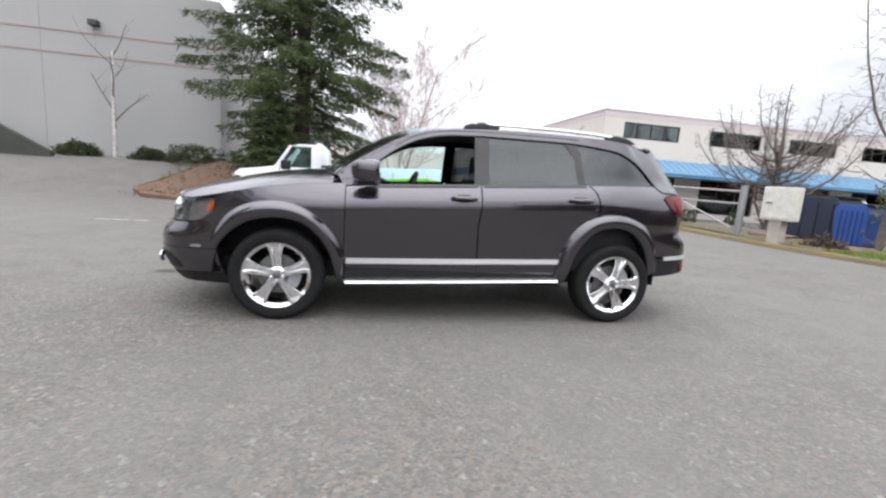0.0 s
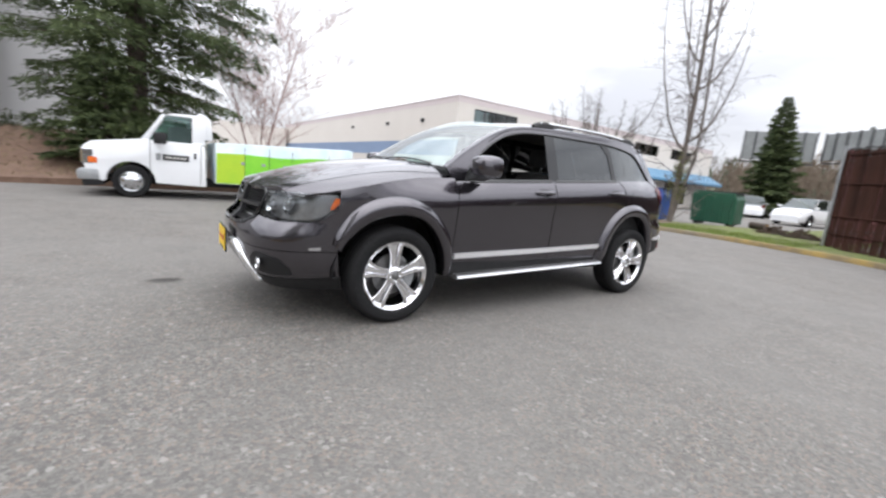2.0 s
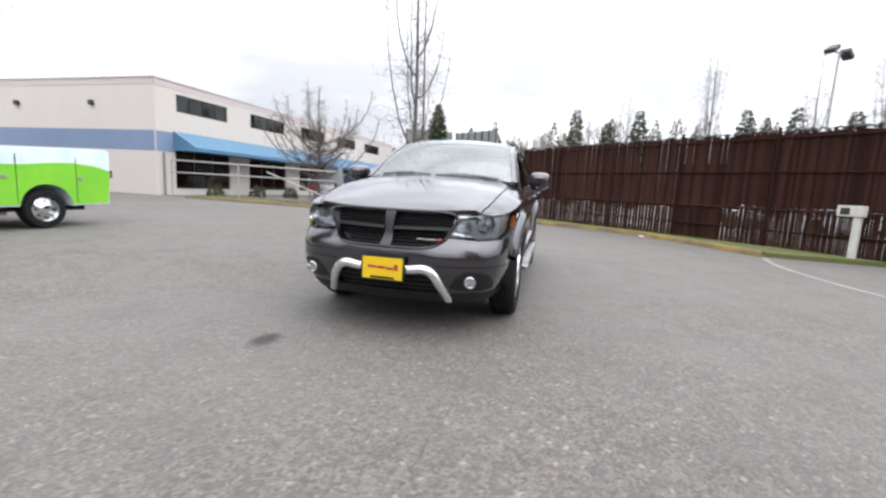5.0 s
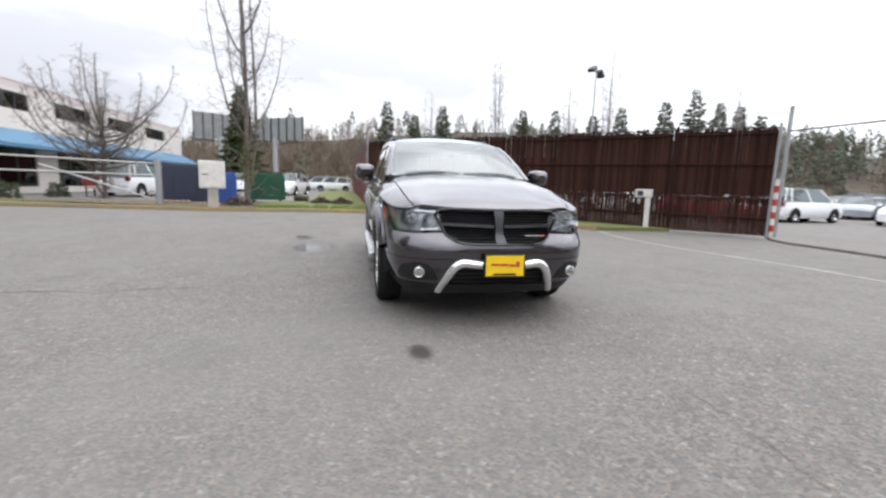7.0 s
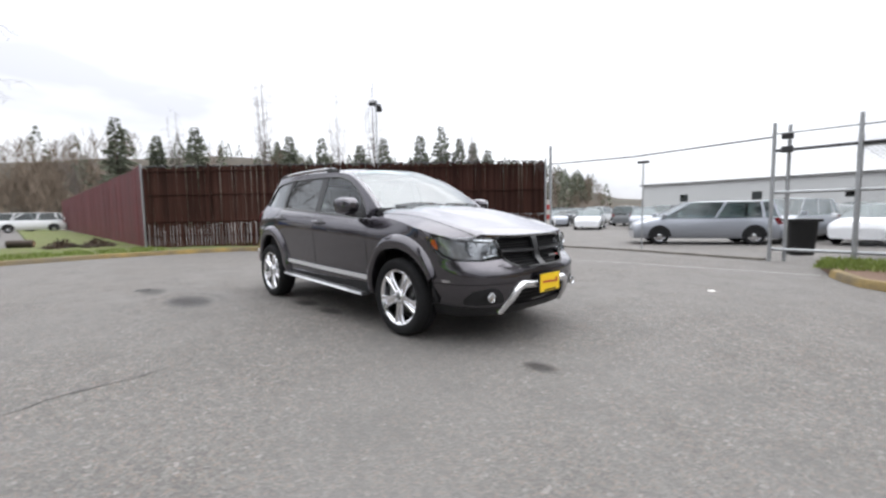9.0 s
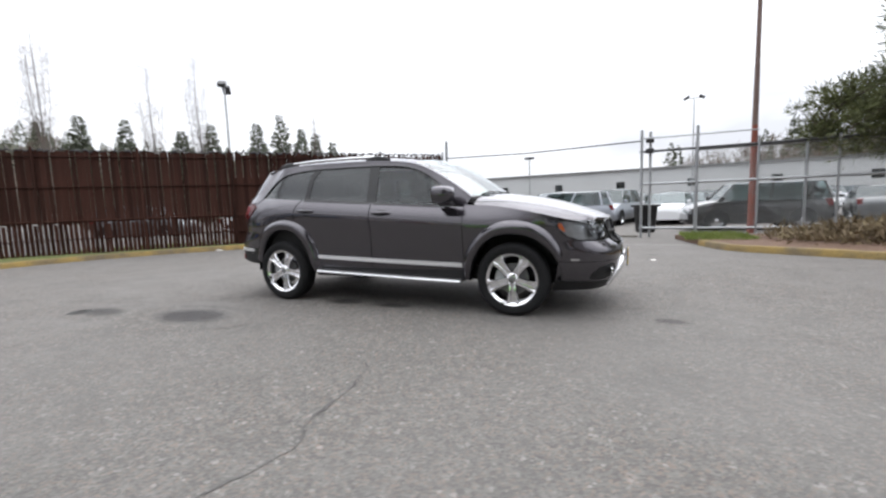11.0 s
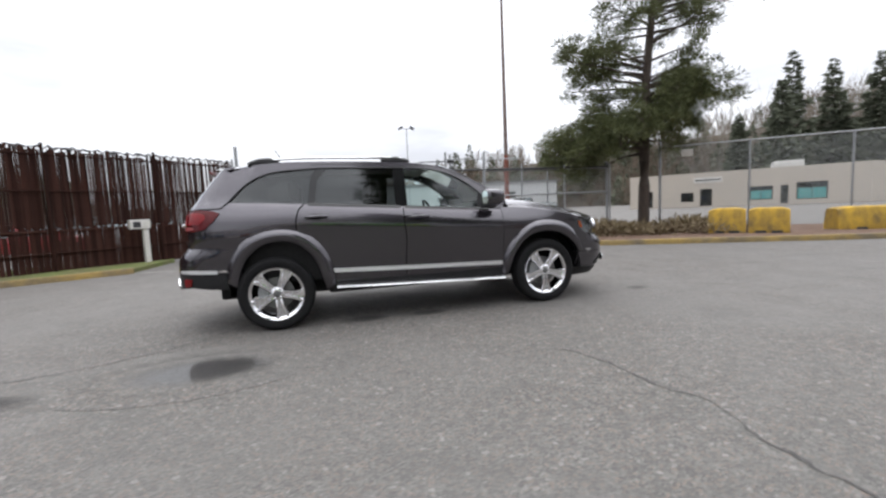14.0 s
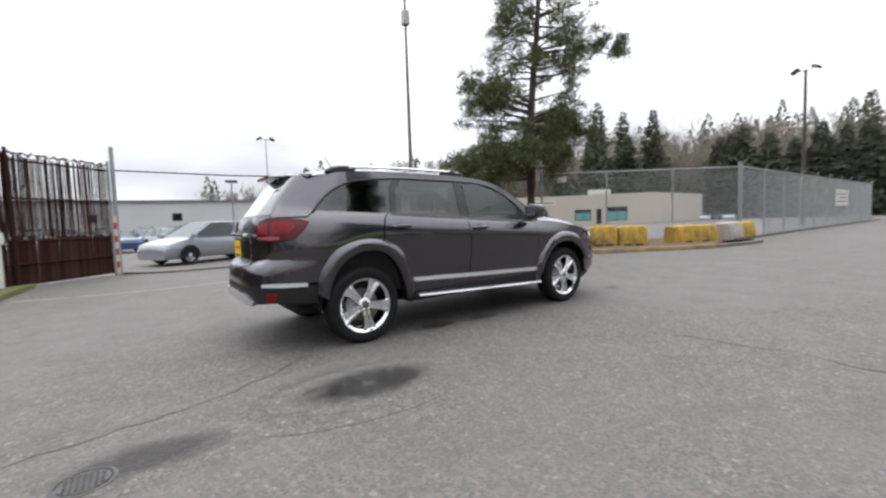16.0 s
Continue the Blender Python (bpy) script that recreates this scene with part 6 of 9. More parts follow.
def pine_tree(at):
    rs = np.random.RandomState(5)
    ob = thing("pine_tree", "tall open-crowned pine with leaning trunk in the planting bed", "tree", at)
    H = 12.5
    sway = lambda z: Vector((-0.02 * z + 0.12 * math.sin(z * 0.5), 0.03 * z + 0.06 * math.sin(z * 0.8), z))
    bm = bmesh.new()
    zs = np.linspace(-0.2, H, 16)
    tube(bm, [sway(z) for z in zs], [0.18 * (1 - z / H) ** 0.7 + 0.02 for z in np.clip(zs, 0, H - 0.05)], 12)
    part("trunk", bm, M["bark"], ob, smooth=True)
    # (count, lowest and highest foot, main bearing, its spread, shortest and longest reach, least and most rise)
    tiers = ((16, 2.6, 3.9, -24, 60, 1.8, 3.6, 0.1, 0.6), (17, 2.8, 4.6, 60, 180, 0.9, 2.2, 0.1, 0.8), (10, 4.7, 5.7, -24, 40, 1.6, 3.2, 0.4, 1.0),
             (10, 3.6, 5.0, 156, 38, 1.2, 2.6, 0.4, 1.0), (10, 6.2, 10.2, -24, 50, 1.2, 2.3, 0.1, 0.9), (8, 6.0, 9.0, 150, 40, 1.2, 2.4, 0.1, 0.9),
             (3, 7.2, 7.8, 156, 8, 3.2, 3.9, 0.4, 0.8), (30, 5.4, 12.3, 60, 180, 0.7, 1.9, 0.0, 0.9), (9, 3.4, 5.2, 130, 60, 0.9, 1.9, 0.2, 0.9))
    limbs = []
    for n, z0, z1, main, wide, r0, r1, u0, u1 in tiers:
        for k in range(n):
            z = z0 + (z1 - z0) * (k + rs.rand()) / n
            limbs.append((z, radians(main + wide * (2 * ((k * 0.618) % 1.0) - 1)), rs.uniform(r0, r1), rs.uniform(u0, u1)))
    bmb = bmesh.new()
    B, D, L, W = [], [], [], []
    for z, a, r, rise in limbs:
        o = sway(z)
        ca, sa = math.cos(a), math.sin(a)
        sag = 1.35 if z < 4.6 else 0.3
        at_ = lambda t: o + Vector((ca * r * t, sa * r * t, rise * t - sag * t ** 2.4 * (r / 3.4)))
        tube(bmb, [at_(t) for t in (0, 0.3, 0.6, 0.85, 1)], [0.035 + 0.012 * r, 0.035, 0.025, 0.015, 0.006], 5, cap=False)
        tufts = int(3 + r * (5.2 if z < 4.7 else 2.8))
        for q in range(tufts):
            t = 0.36 + 0.64 * rs.rand() ** 0.6
            p = at_(t)
            side_l = (1 - t * 0.5) * rs.uniform(0.05, 0.85) * min(1.0, r / 2.2)
            th = a + rs.choice([-1, 1]) * rs.uniform(0.5, 1.2)
            c = p + Vector((math.cos(th) * side_l, math.sin(th) * side_l, rs.uniform(-0.38, 0.42)))
            tube(bmb, [p, c], [0.012, 0.005], 3, cap=False)
            rad = rs.uniform(0.20, 0.44)
            for _ in range(105):
                d = rs.normal(size=3)
                d[2] = d[2] * 0.7 + 0.25
                d /= np.linalg.norm(d)
                q0 = np.array(c) + d * rad * rs.uniform(0.0, 0.75) * np.array((1.15, 1.15, 1.0))
                B.append(q0)
                D.append(d + np.array((0, 0, 0.25)))
                L.append(rs.uniform(0.12, 0.22))
                W.append(rs.uniform(0.016, 0.032))
    part("branchwork", bmb, M["bark"], ob, smooth=True)["kind"] = "stuff"
    blades("crown", B, D, np.array(L), np.array(W), M["pine_green"], ob, kind="stuff")
    return ob


def bare_tree(name, at, H, spread, seed, material, label, stems=1, depth=5, twigs=3, r0=0.13, start=0.25, lean=0.22):
    rs = random.Random(seed)
    ob = thing(name, label, "tree", at)
    bt, bl = bmesh.new(), bmesh.new()

    def grow(p, d, length, r, level):
        n = 4 if level < 2 else 3
        pts, rr = [p.copy()], [r]
        q = p.copy()
        dd = d.copy()
        for k in range(n):
            dd = (dd + Vector((rs.uniform(-1, 1), rs.uniform(-1, 1), rs.uniform(-0.3, 0.6))) * (0.10 + 0.05 * level if level else 0.04)).normalized()
            q = q + dd * length / n
            pts.append(q.copy())
            rr.append(max(0.004, r * (1 - 0.65 * (k + 1) / n)))
        tube(bt if level == 0 else bl, pts, rr, 7 if level == 0 else (5 if level == 1 else 3), cap=False)
        if level >= depth:
            return
        kids = twigs + (6 if level == 0 else 2 if level == 1 else 0)
        for k in range(kids):
            t = start + (1 - start) * (k + rs.random()) / kids if level == 0 else 0.2 + 0.8 * (k + rs.random()) / kids
            i = min(n - 1, int(t * n))
            base = pts[i].lerp(pts[i + 1], t * n - i)
            a = rs.uniform(0, 2 * math.pi) if level else k * 2.4 + rs.uniform(-.5, .5)
            out = Vector((math.cos(a), math.sin(a), 0))
            nd = (dd * rs.uniform(0.5, 0.9) + out * spread * rs.uniform(0.6, 1.1) + Vector((0, 0, 0.15))).normalized()
            grow(base, nd, length * rs.uniform(0.38, 0.58) * (1.05 - 0.4 * t if level == 0 else 1), max(0.0045, rr[i] * 0.42), level + 1)
    for s in range(stems):
        a = s * 2.4
        grow(Vector((0.1 * math.cos(a) * (stems > 1), 0.1 * math.sin(a) * (stems > 1), -0.15)), Vector((lean * math.cos(a) * (stems > 1), lean * math.sin(a) * (stems > 1), 1)).normalized(), H * (1 - 0.12 * s), r0 * (1 - 0.2 * s), 0)
    part("trunk", bt, material, ob, smooth=True)
    part("branchwork", bl, M["grey_bark"] if name == "birch_tree" else material, ob, smooth=True)["kind"] = "stuff"
    return ob


def limb_tree(at, H, seed, label, stems, limbs, reach, low, spurs, r0=0.14, rise=(0.35, 0.6), droop=0.0, rz=0.0):
    """Upright stems with limbs that bend out and up, set with short twigs."""
    rs = random.Random(seed)
    ob = thing("bare_tree", label, "tree", at, rz)
    bt, bl = bmesh.new(), bmesh.new()

    def twig(p, d, length, r, level):
        pts = [p.copy()]
        q, dd = p.copy(), d.normalized()
        for k in range(3):
            dd = (dd + Vector((rs.uniform(-1, 1), rs.uniform(-1, 1), rs.uniform(-0.5, 0.7) - droop * k)) * 0.28).normalized()
            q = q + dd * length / 3
            pts.append(q.copy())
            if level > 0 and rs.random() < 0.75:
                out = dd.cross(Vector((rs.uniform(-1, 1), rs.uniform(-1, 1), rs.uniform(-1, 1)))).normalized()
                twig(q, dd * 0.5 + out, length * rs.uniform(0.4, 0.65), r * 0.72, level - 1)
        tube(bl, pts, [r, r * 0.75, r * 0.55, r * 0.3], 3, cap=False)

    def stem(pts, rr, bm, seg, n, size):
        tube(bm, pts, rr, seg, cap=False)
        for k in range(n):
            t = (k + rs.random()) / n
            i = min(len(pts) - 2, int(t * (len(pts) - 1)))
            p = pts[i].lerp(pts[i + 1], t * (len(pts) - 1) - i)
            d = (pts[i + 1] - pts[i]).normalized()
            out = d.cross(Vector((rs.uniform(-1, 1), rs.uniform(-1, 1), rs.uniform(-.3, .3)))).normalized()
            twig(p, out + d * 0.55, size * rs.uniform(0.35, 1.0) * (1.1 - 0.5 * t), max(0.0095, rr[i] * 0.28), 2)
    for x0, y0, hk, rk in stems:
        n = 14
        pts = []
        for k in range(n + 1):
            t = k / n
            sp = min(1.0, t / 0.22)
            pts.append(Vector((x0 * sp + 0.05 * math.sin(9 * t + seed + x0), y0 * sp + 0.05 * math.cos(8 * t + x0), -0.1 + H * hk * t)))
        stem([p for p in pts], [max(0.012, r0 * rk * (1 - 0.8 * (k / n))) for k in range(n + 1)], bt, 8, int(spurs * 1.4), 0.10 * H)
    for k in range(limbs):
        a = k * 2.39996 + rs.uniform(-.3, .3)
        z0 = H * (low + (0.50 - low) * (k + rs.random()) / limbs)
        L = reach * rs.uniform(0.55, 1.0) * (1.15 - 0.6 * z0 / H)
        up = H * rs.uniform(*rise) * (1.0 - 0.45 * z0 / H)
        pts = [Vector((math.cos(a) * L * (1 - (1 - t) ** 1.7) + rs.uniform(-.04, .04), math.sin(a) * L * (1 - (1 - t) ** 1.7) + rs.uniform(-.04, .04), z0 + up * (0.25 * t + 0.75 * t ** 1.8))) for t in [q / 9 for q in range(10)]]
        stem(pts, [max(0.013, r0 * 0.42 * (1 - 0.8 * q / 9)) for q in range(10)], bl, 6, spurs, 0.09 * H)
    part("trunk", bt, M["grey_bark"], ob, smooth=True)
    part("branchwork", bl, M["grey_bark"], ob, smooth=True)["kind"] = "stuff"
    return ob


def bush(name, at, rx, ry, rz_, seed, material, label, n=1500, leaf=0.09):
    rs = np.random.RandomState(seed)
    ob = thing(name, label, "bush", at)
    d = rs.normal(size=(n, 3))
    d[:, 2] = np.abs(d[:, 2])
    d /= np.linalg.norm(d, axis=1, keepdims=True)
    lump = 0.82 + 0.25 * np.sin(d[:, 0] * 5 + seed) * np.cos(d[:, 1] * 6) + 0.06 * rs.normal(size=n)
    rad = lump * rs.uniform(0.55, 1.0, n) ** 0.4
    p = d * rad[:, None] * np.array((rx, ry, rz_))
    blades("leaves", p, d + 0.7 * rs.normal(size=(n, 3)), leaf * rs.uniform(0.7, 1.4, n), leaf * 0.6 * rs.uniform(0.7, 1.3, n), material, ob, kind="stuff")
    bm = bmesh.new()
    for k in range(9):
        a = k * 0.7
        tube(bm, [(0, 0, -0.05), (rx * 0.4 * math.cos(a), ry * 0.4 * math.sin(a), rz_ * 0.45), (rx * 0.7 * math.cos(a), ry * 0.7 * math.sin(a), rz_ * 0.8)], [0.02, 0.014, 0.005], 4)
    part("stem_cluster", bm, M["bark"], ob)
    return ob


conifer((-3.3, 14.3, 0.75), 19.5, 4.9, 300, 3, "large dark green spruce on the mulch bed behind the truck", 0.6, per=74, blade=0.22, hang=0.34, slim=0.6, skirt=0.6, full=0.76)
conifer((-4.0, 12.2, 0.4), 3.6, 1.3, 70, 9, "young dense spruce at the edge of the mulch bed", 0.1, per=30, blade=0.22)
pine_tree((-9.9, -7.6, 0.1))
bare_tree("bare_tree", (0.8, 16.5, 0.3), 6.4, 0.75, 8, M["pink_bark"], "bare reddish-twigged tree behind the truck", 3, 4, 5, 0.06, 0.1, 0.25)
limb_tree((14.1, 5.44, 0.08), 13.8, 12, "tall bare tree with two stems and ivy on its trunk", [(0.0, 0.0, 1.0, 1.0), (0.25, -0.3, 0.9, 0.62)], 8, 2.2, 0.12, 24, 0.11, (0.25, 0.5))
limb_tree((17.9, 12.6, 0.0), 7.0, 21, "spreading bare tree before the office", [(0.0, 0.0, 0.95, 0.9), (0.5, 0.3, 0.85, 0.6), (-0.4, 0.4, 0.9, 0.5)], 26, 3.7, 0.17, 40, 0.105, (0.3, 0.62), 0.1)
bare_tree("birch_tree", (-10.7, 15.6, 1.15), 4.3, 1.0, 33, M["birch_bark"], "slim leafless white birch against the warehouse wall", 1, 2, 0, 0.10, 0.3)
bush("ivy_clump", (14.12, 5.46, 0.9), 0.3, 0.3, 2.3, 2, M["ivy"], "thin olive green ivy round the tree trunk", 420, 0.1)
for k, (x, y, a, b, c) in enumerate(((-11.9, 15.4, 0.85, 0.5, 0.6), (-9.4, 15.5, 0.75, 0.5, 0.55), (-7.6, 15.2, 1.35, 0.7, 0.85))):
    bush("hedge_bush", (x, y, 1.12), a, b, c, 40 + k, M["hedge"], "rounded clipped evergreen bush by the wall", 3200, 0.08)
for k, (x, y) in enumerate(((15.8, 15.2), (18.3, 14.8), (13.4, 15.9))):
    bush("shop_bush", (x, y, 0.02), 0.55, 0.5, 0.75, 60 + k, M["hedge"], "small evergreen bush before the office front", 700, 0.09)

# shrubs and turf
rs = np.random.RandomState(77)
n = 5200
u = rs.rand(n)
px = -5.6 - 4.6 * u + rs.normal(size=n) * 0.25
py = -6.35 + 1.5 * u + rs.normal(size=n) * 0.55
keep = py < -3.4 - 0.55 * (px + 6.0) - 0.55
px, py = px[keep], py[keep]
hgt = 0.18 + 0.35 * (0.5 + 0.5 * np.sin(px * 2.1) * np.cos(py * 1.7))
hgt *= np.where(px > -6.2, 0.6, 1.0)
base = np.stack([px, py, 0.1 + hgt * rs.rand(len(px)) * 0.8], 1)
way = rs.normal(size=(len(px), 3)) * 0.7 + np.array((0, 0, 0.8))
tagged(blades("ground_cover", base, way, rs.uniform(0.1, 0.28, len(px)), rs.uniform(0.02, 0.06, len(px)), M["dry"]), "low brown and olive dry shrubs in the bed", "shrubs", kind="stuff")
n = 26000
seg = np.array(inner)
i = rs.randint(0, len(seg) - 1, n)
t = rs.rand(n)[:, None]
p = seg[i] * (1 - t) + seg[i + 1] * t
off = rs.rand(n) ** 1.3 * 2.3 + 0.17
d = seg[i + 1] - seg[i]
nrm = np.stack([-d[:, 1], d[:, 0]], 1)
nrm /= np.linalg.norm(nrm, axis=1, keepdims=True)
p = p + nrm * off[:, None]
fd = (FENCE_B - FENCE_A).normalized()
dist = (p[:, 0] - FENCE_A.x) * fd.y - (p[:, 1] - FENCE_A.y) * fd.x
ok = ((dist < -0.05) | (p[:, 1] > 0.3)) & ((p[:, 1] < 4.6) | (rs.rand(n) < 0.15))
p = p[ok]
tagged(blades("grass_tufts", np.stack([p[:, 0], p[:, 1], np.full(len(p), 0.09)], 1), rs.normal(size=(len(p), 3)) * 0.45 + np.array((0, 0, 1)), rs.uniform(0.04, 0.13, len(p)), rs.uniform(0.008, 0.02, len(p)), M["turf"]), "short green and straw grass blades on the verge", "grass", kind="stuff")
n = 2500
px, py = rs.uniform(-4.6, -3.2, n), rs.uniform(-8.2, -6.3, n)
tagged(blades("grass_tufts", np.stack([px - 0.5, py + 0.2, np.full(n, 0.1)], 1), rs.normal(size=(n, 3)) * 0.5 + np.array((0, 0, 1)), rs.uniform(0.05, 0.14, n), 0.015, M["turf"]), "green grass tufts at the gate posts", "grass", kind="stuff")
n = 5000
px, py = rs.uniform(-8, 2, n), rs.uniform(10.1, 18, n)
ok = (abs(px + 3) < 5.2) & (py > 10.3)
px, py = px[ok], py[ok]
pz = np.array([ground_z(a, b) for a, b in zip(px, py)]) + 0.13
tagged(blades("bark_litter", np.stack([px, py, pz], 1), rs.normal(size=(len(px), 3)) + np.array((0, 0, 0.3)), rs.uniform(0.06, 0.16, len(px)), 0.035, M["dry"]), "scattered bark chips and dead leaves on the mulch", "bark chips", kind="stuff")


# ---- far woods and hill ----
hill_top = hermite([(-215, 6), (-200, 14), (-185, 19), (-172, 20), (-160, 19), (-148, 20), (-130, 17), (-112, 14), (-104, 9), (-94, 6), (-80, 4), (-68, 5), (-63, 8), (-58, 12), (-50, 14), (-40, 14), (-30, 15), (-18, 20), (-8, 18), (3, 15), (12, 12), (22, 7), (32, 2)])


def build_hill():
    bm = bmesh.new()
    rows = []
    for r, k in ((100, -0.05), (112, 0.25), (128, 0.62), (145, 0.88), (165, 1.0), (220, 0.9), (400, 0.4)):
        row = []
        for a in range(-215, 33, 2):
            z = 1.12 * hill_top(a) * k * (1 + 0.10 * noise.noise(Vector((a * 0.13, r * 0.05, 0))))
            row.append((r * math.cos(radians(a)), r * math.sin(radians(a)), z - 0.3))
        rows.append(row)
    strip(bm, rows)
    return tagged(part("hillside", bm, mat("wooded_hillside", (0.040, 0.036, 0.025), 0.95, second=(0.068, 0.050, 0.036), scale=0.06, patch=1, fine=0.6, grain=0.4, bump=1.0, bump_scale=1.0), smooth=True), "distant wooded hillside in brown and dull green", "hill", kind="structure")


build_hill()


def far_woods():
    rs = np.random.RandomState(11)
    B, D, L, W = [], [], [], []
    TB, TD, TL, TW = [], [], [], []

    def spire(x, y, z, h):
        n = 120
        u = rs.rand(n) ** 0.8
        a = rs.uniform(0, 6.283, n)
        r = h * 0.2 * (1 - u) ** 0.85 * rs.uniform(0.3, 1.0, n)
        for k in range(n):
            B.append((x + r[k] * math.cos(a[k]), y + r[k] * math.sin(a[k]), z + h * (0.06 + 0.94 * u[k])))
            D.append((math.cos(a[k]), math.sin(a[k]), -0.35 + 0.8 * u[k]))
            L.append(h * 0.14 * (1.25 - u[k]))
            W.append(h * 0.075)

    def twiggy(x, y, z, h):
        for k in range(46 if h < 10 else 240):
            u = rs.rand()
            a = rs.uniform(0, 6.283)
            TB.append((x + rs.normal() * h * 0.10, y + rs.normal() * h * 0.10, z + h * u * 0.75))
            TD.append((math.cos(a) * 0.4, math.sin(a) * 0.4, 1))
            TL.append(h * (rs.uniform(0.2, 0.42) if h < 10 else rs.uniform(0.07, 0.18)))
            TW.append(h * (rs.uniform(0.012, 0.03) if h < 10 else rs.uniform(0.0016, 0.005)))
    for k in range(1500):
        a = rs.uniform(-205, 22) if k < 1000 else rs.uniform(-64, -22)
        r = rs.uniform(108, 165)
        kk = hermite([(100, -0.05), (112, 0.25), (128, 0.62), (145, 0.88), (165, 1.0)])(r)
        z = 1.12 * hill_top(a) * kk - 0.5
        x, y = r * math.cos(radians(a)), r * math.sin(radians(a))
        conif = (-62 < a < -8 and rs.rand() < 0.4) or (a < -150 and rs.rand() < 0.5) or rs.rand() < 0.12
        if a > -95 and a < -66:
            continue
        if conif:
            spire(x, y, z, rs.uniform(4, 7.5) if -66 < a < -8 else rs.uniform(6, 12))
        else:
            twiggy(x, y, z, rs.uniform(3, 6) if -66 < a < -8 else rs.uniform(5, 9))
    # thick brush and trees on the nearer slopes
    for k in range(620):
        a = rs.uniform(-4, 26) if k < 330 else rs.uniform(-141, -104)
        r = rs.uniform(96, 126)
        kk = hermite([(96, -0.05), (112, 0.25), (128, 0.62)])(r)
        x, y = r * math.cos(radians(a)), r * math.sin(radians(a))
        z = max(0.0, 1.12 * hill_top(a) * kk) - 0.5
        if rs.rand() < (0.1 if k < 330 else 0.35):
            spire(x, y, z, rs.uniform(5, 9))
        else:
            twiggy(x, y, z, rs.uniform(5, 9))
    # the wood behind the tan shop
    n_near = len(TB)
    for k in range(430):
        a = rs.uniform(-166, -139) if rs.rand() < 0.4 else rs.uniform(-190, -150)
        r = rs.uniform(78, 104)
        x, y = r * math.cos(radians(a)), r * math.sin(radians(a))
        if rs.rand() < 0.24:
            spire(x, y, 0, rs.uniform(7, 12))
        else:
            twiggy(x, y, 0, rs.uniform(13, 21))
    wood = blades("far_conifers", B, D, np.array(L), np.array(W), M["hazed_needles"])
    tagged(wood, "distant conifers along the hillside, dark green paled with haze", "woods", kind="stuff")
    # twig brown lightened so that the colour itself carries the haze of the air
    tagged(blades("hazed_bare_trees", TB[n_near:], TD[n_near:], np.array(TL[n_near:]), np.array(TW[n_near:]) * 0.8, leaf_mat("hazed_bare_twigs", (0.15, 0.128, 0.105), (0.27, 0.235, 0.195))), "tall bare brown trees behind the tan building, paled with haze", "woods", kind="stuff")
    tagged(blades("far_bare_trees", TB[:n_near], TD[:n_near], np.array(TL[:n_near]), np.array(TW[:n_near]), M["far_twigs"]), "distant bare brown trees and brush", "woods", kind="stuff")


far_woods()
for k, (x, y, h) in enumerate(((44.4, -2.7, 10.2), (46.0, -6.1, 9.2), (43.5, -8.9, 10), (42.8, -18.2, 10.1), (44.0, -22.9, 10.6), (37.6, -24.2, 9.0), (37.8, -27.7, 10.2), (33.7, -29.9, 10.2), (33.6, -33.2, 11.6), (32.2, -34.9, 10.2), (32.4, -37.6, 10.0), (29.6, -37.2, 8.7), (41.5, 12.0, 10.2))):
    conifer((x, y, 0), h, h * (0.17 + 0.03 * (k % 3)) if k < 12 else 2.5, 90 if k < 12 else 150, 100 + k, "dark green conifer beyond the fence", 0.5 if k < 12 else 0.2, "hazed_needles" if k < 12 else "spruce", 15 if k < 12 else 30, 0.55 if k < 12 else 0.42)
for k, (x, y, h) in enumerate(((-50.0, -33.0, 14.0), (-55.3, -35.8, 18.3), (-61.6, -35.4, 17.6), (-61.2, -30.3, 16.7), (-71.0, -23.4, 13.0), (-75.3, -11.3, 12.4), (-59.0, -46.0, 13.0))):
    conifer((x, y, 0), h, h * 0.16, 90, 130 + k, "tall dark fir behind the tan building", 1.0, "hazed_needles", 16, 0.9)
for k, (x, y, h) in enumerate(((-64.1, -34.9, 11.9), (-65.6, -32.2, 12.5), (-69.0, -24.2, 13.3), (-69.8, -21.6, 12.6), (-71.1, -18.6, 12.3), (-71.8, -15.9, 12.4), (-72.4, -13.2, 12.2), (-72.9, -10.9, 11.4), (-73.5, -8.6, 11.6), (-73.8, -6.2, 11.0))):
    conifer((x, y, 0), h * (0.86 + 0.26 * ((k * 0.618) % 1)), h * 0.25, 120, 230 + k, "broad dark green conifer in the wood edge beyond the fence", 0.3, "hazed_needles", 30, 0.55, full=0.62)
for k, (x, y, h) in enumerate(((39.9, -14.3, 16.8), (37.1, -21.1, 14.1), (36.8, -25.6, 16.1), (31.0, -35.9, 12.5), (48.6, -8.5, 12.4), (54.5, -0.1, 10.4))):
    limb_tree((x, y, 0), h, 150 + k, "thin leafless poplar beyond the fence", [(0.0, 0.0, 1.0, 1.0)], 7, 1.3, 0.3, 34, 0.085)


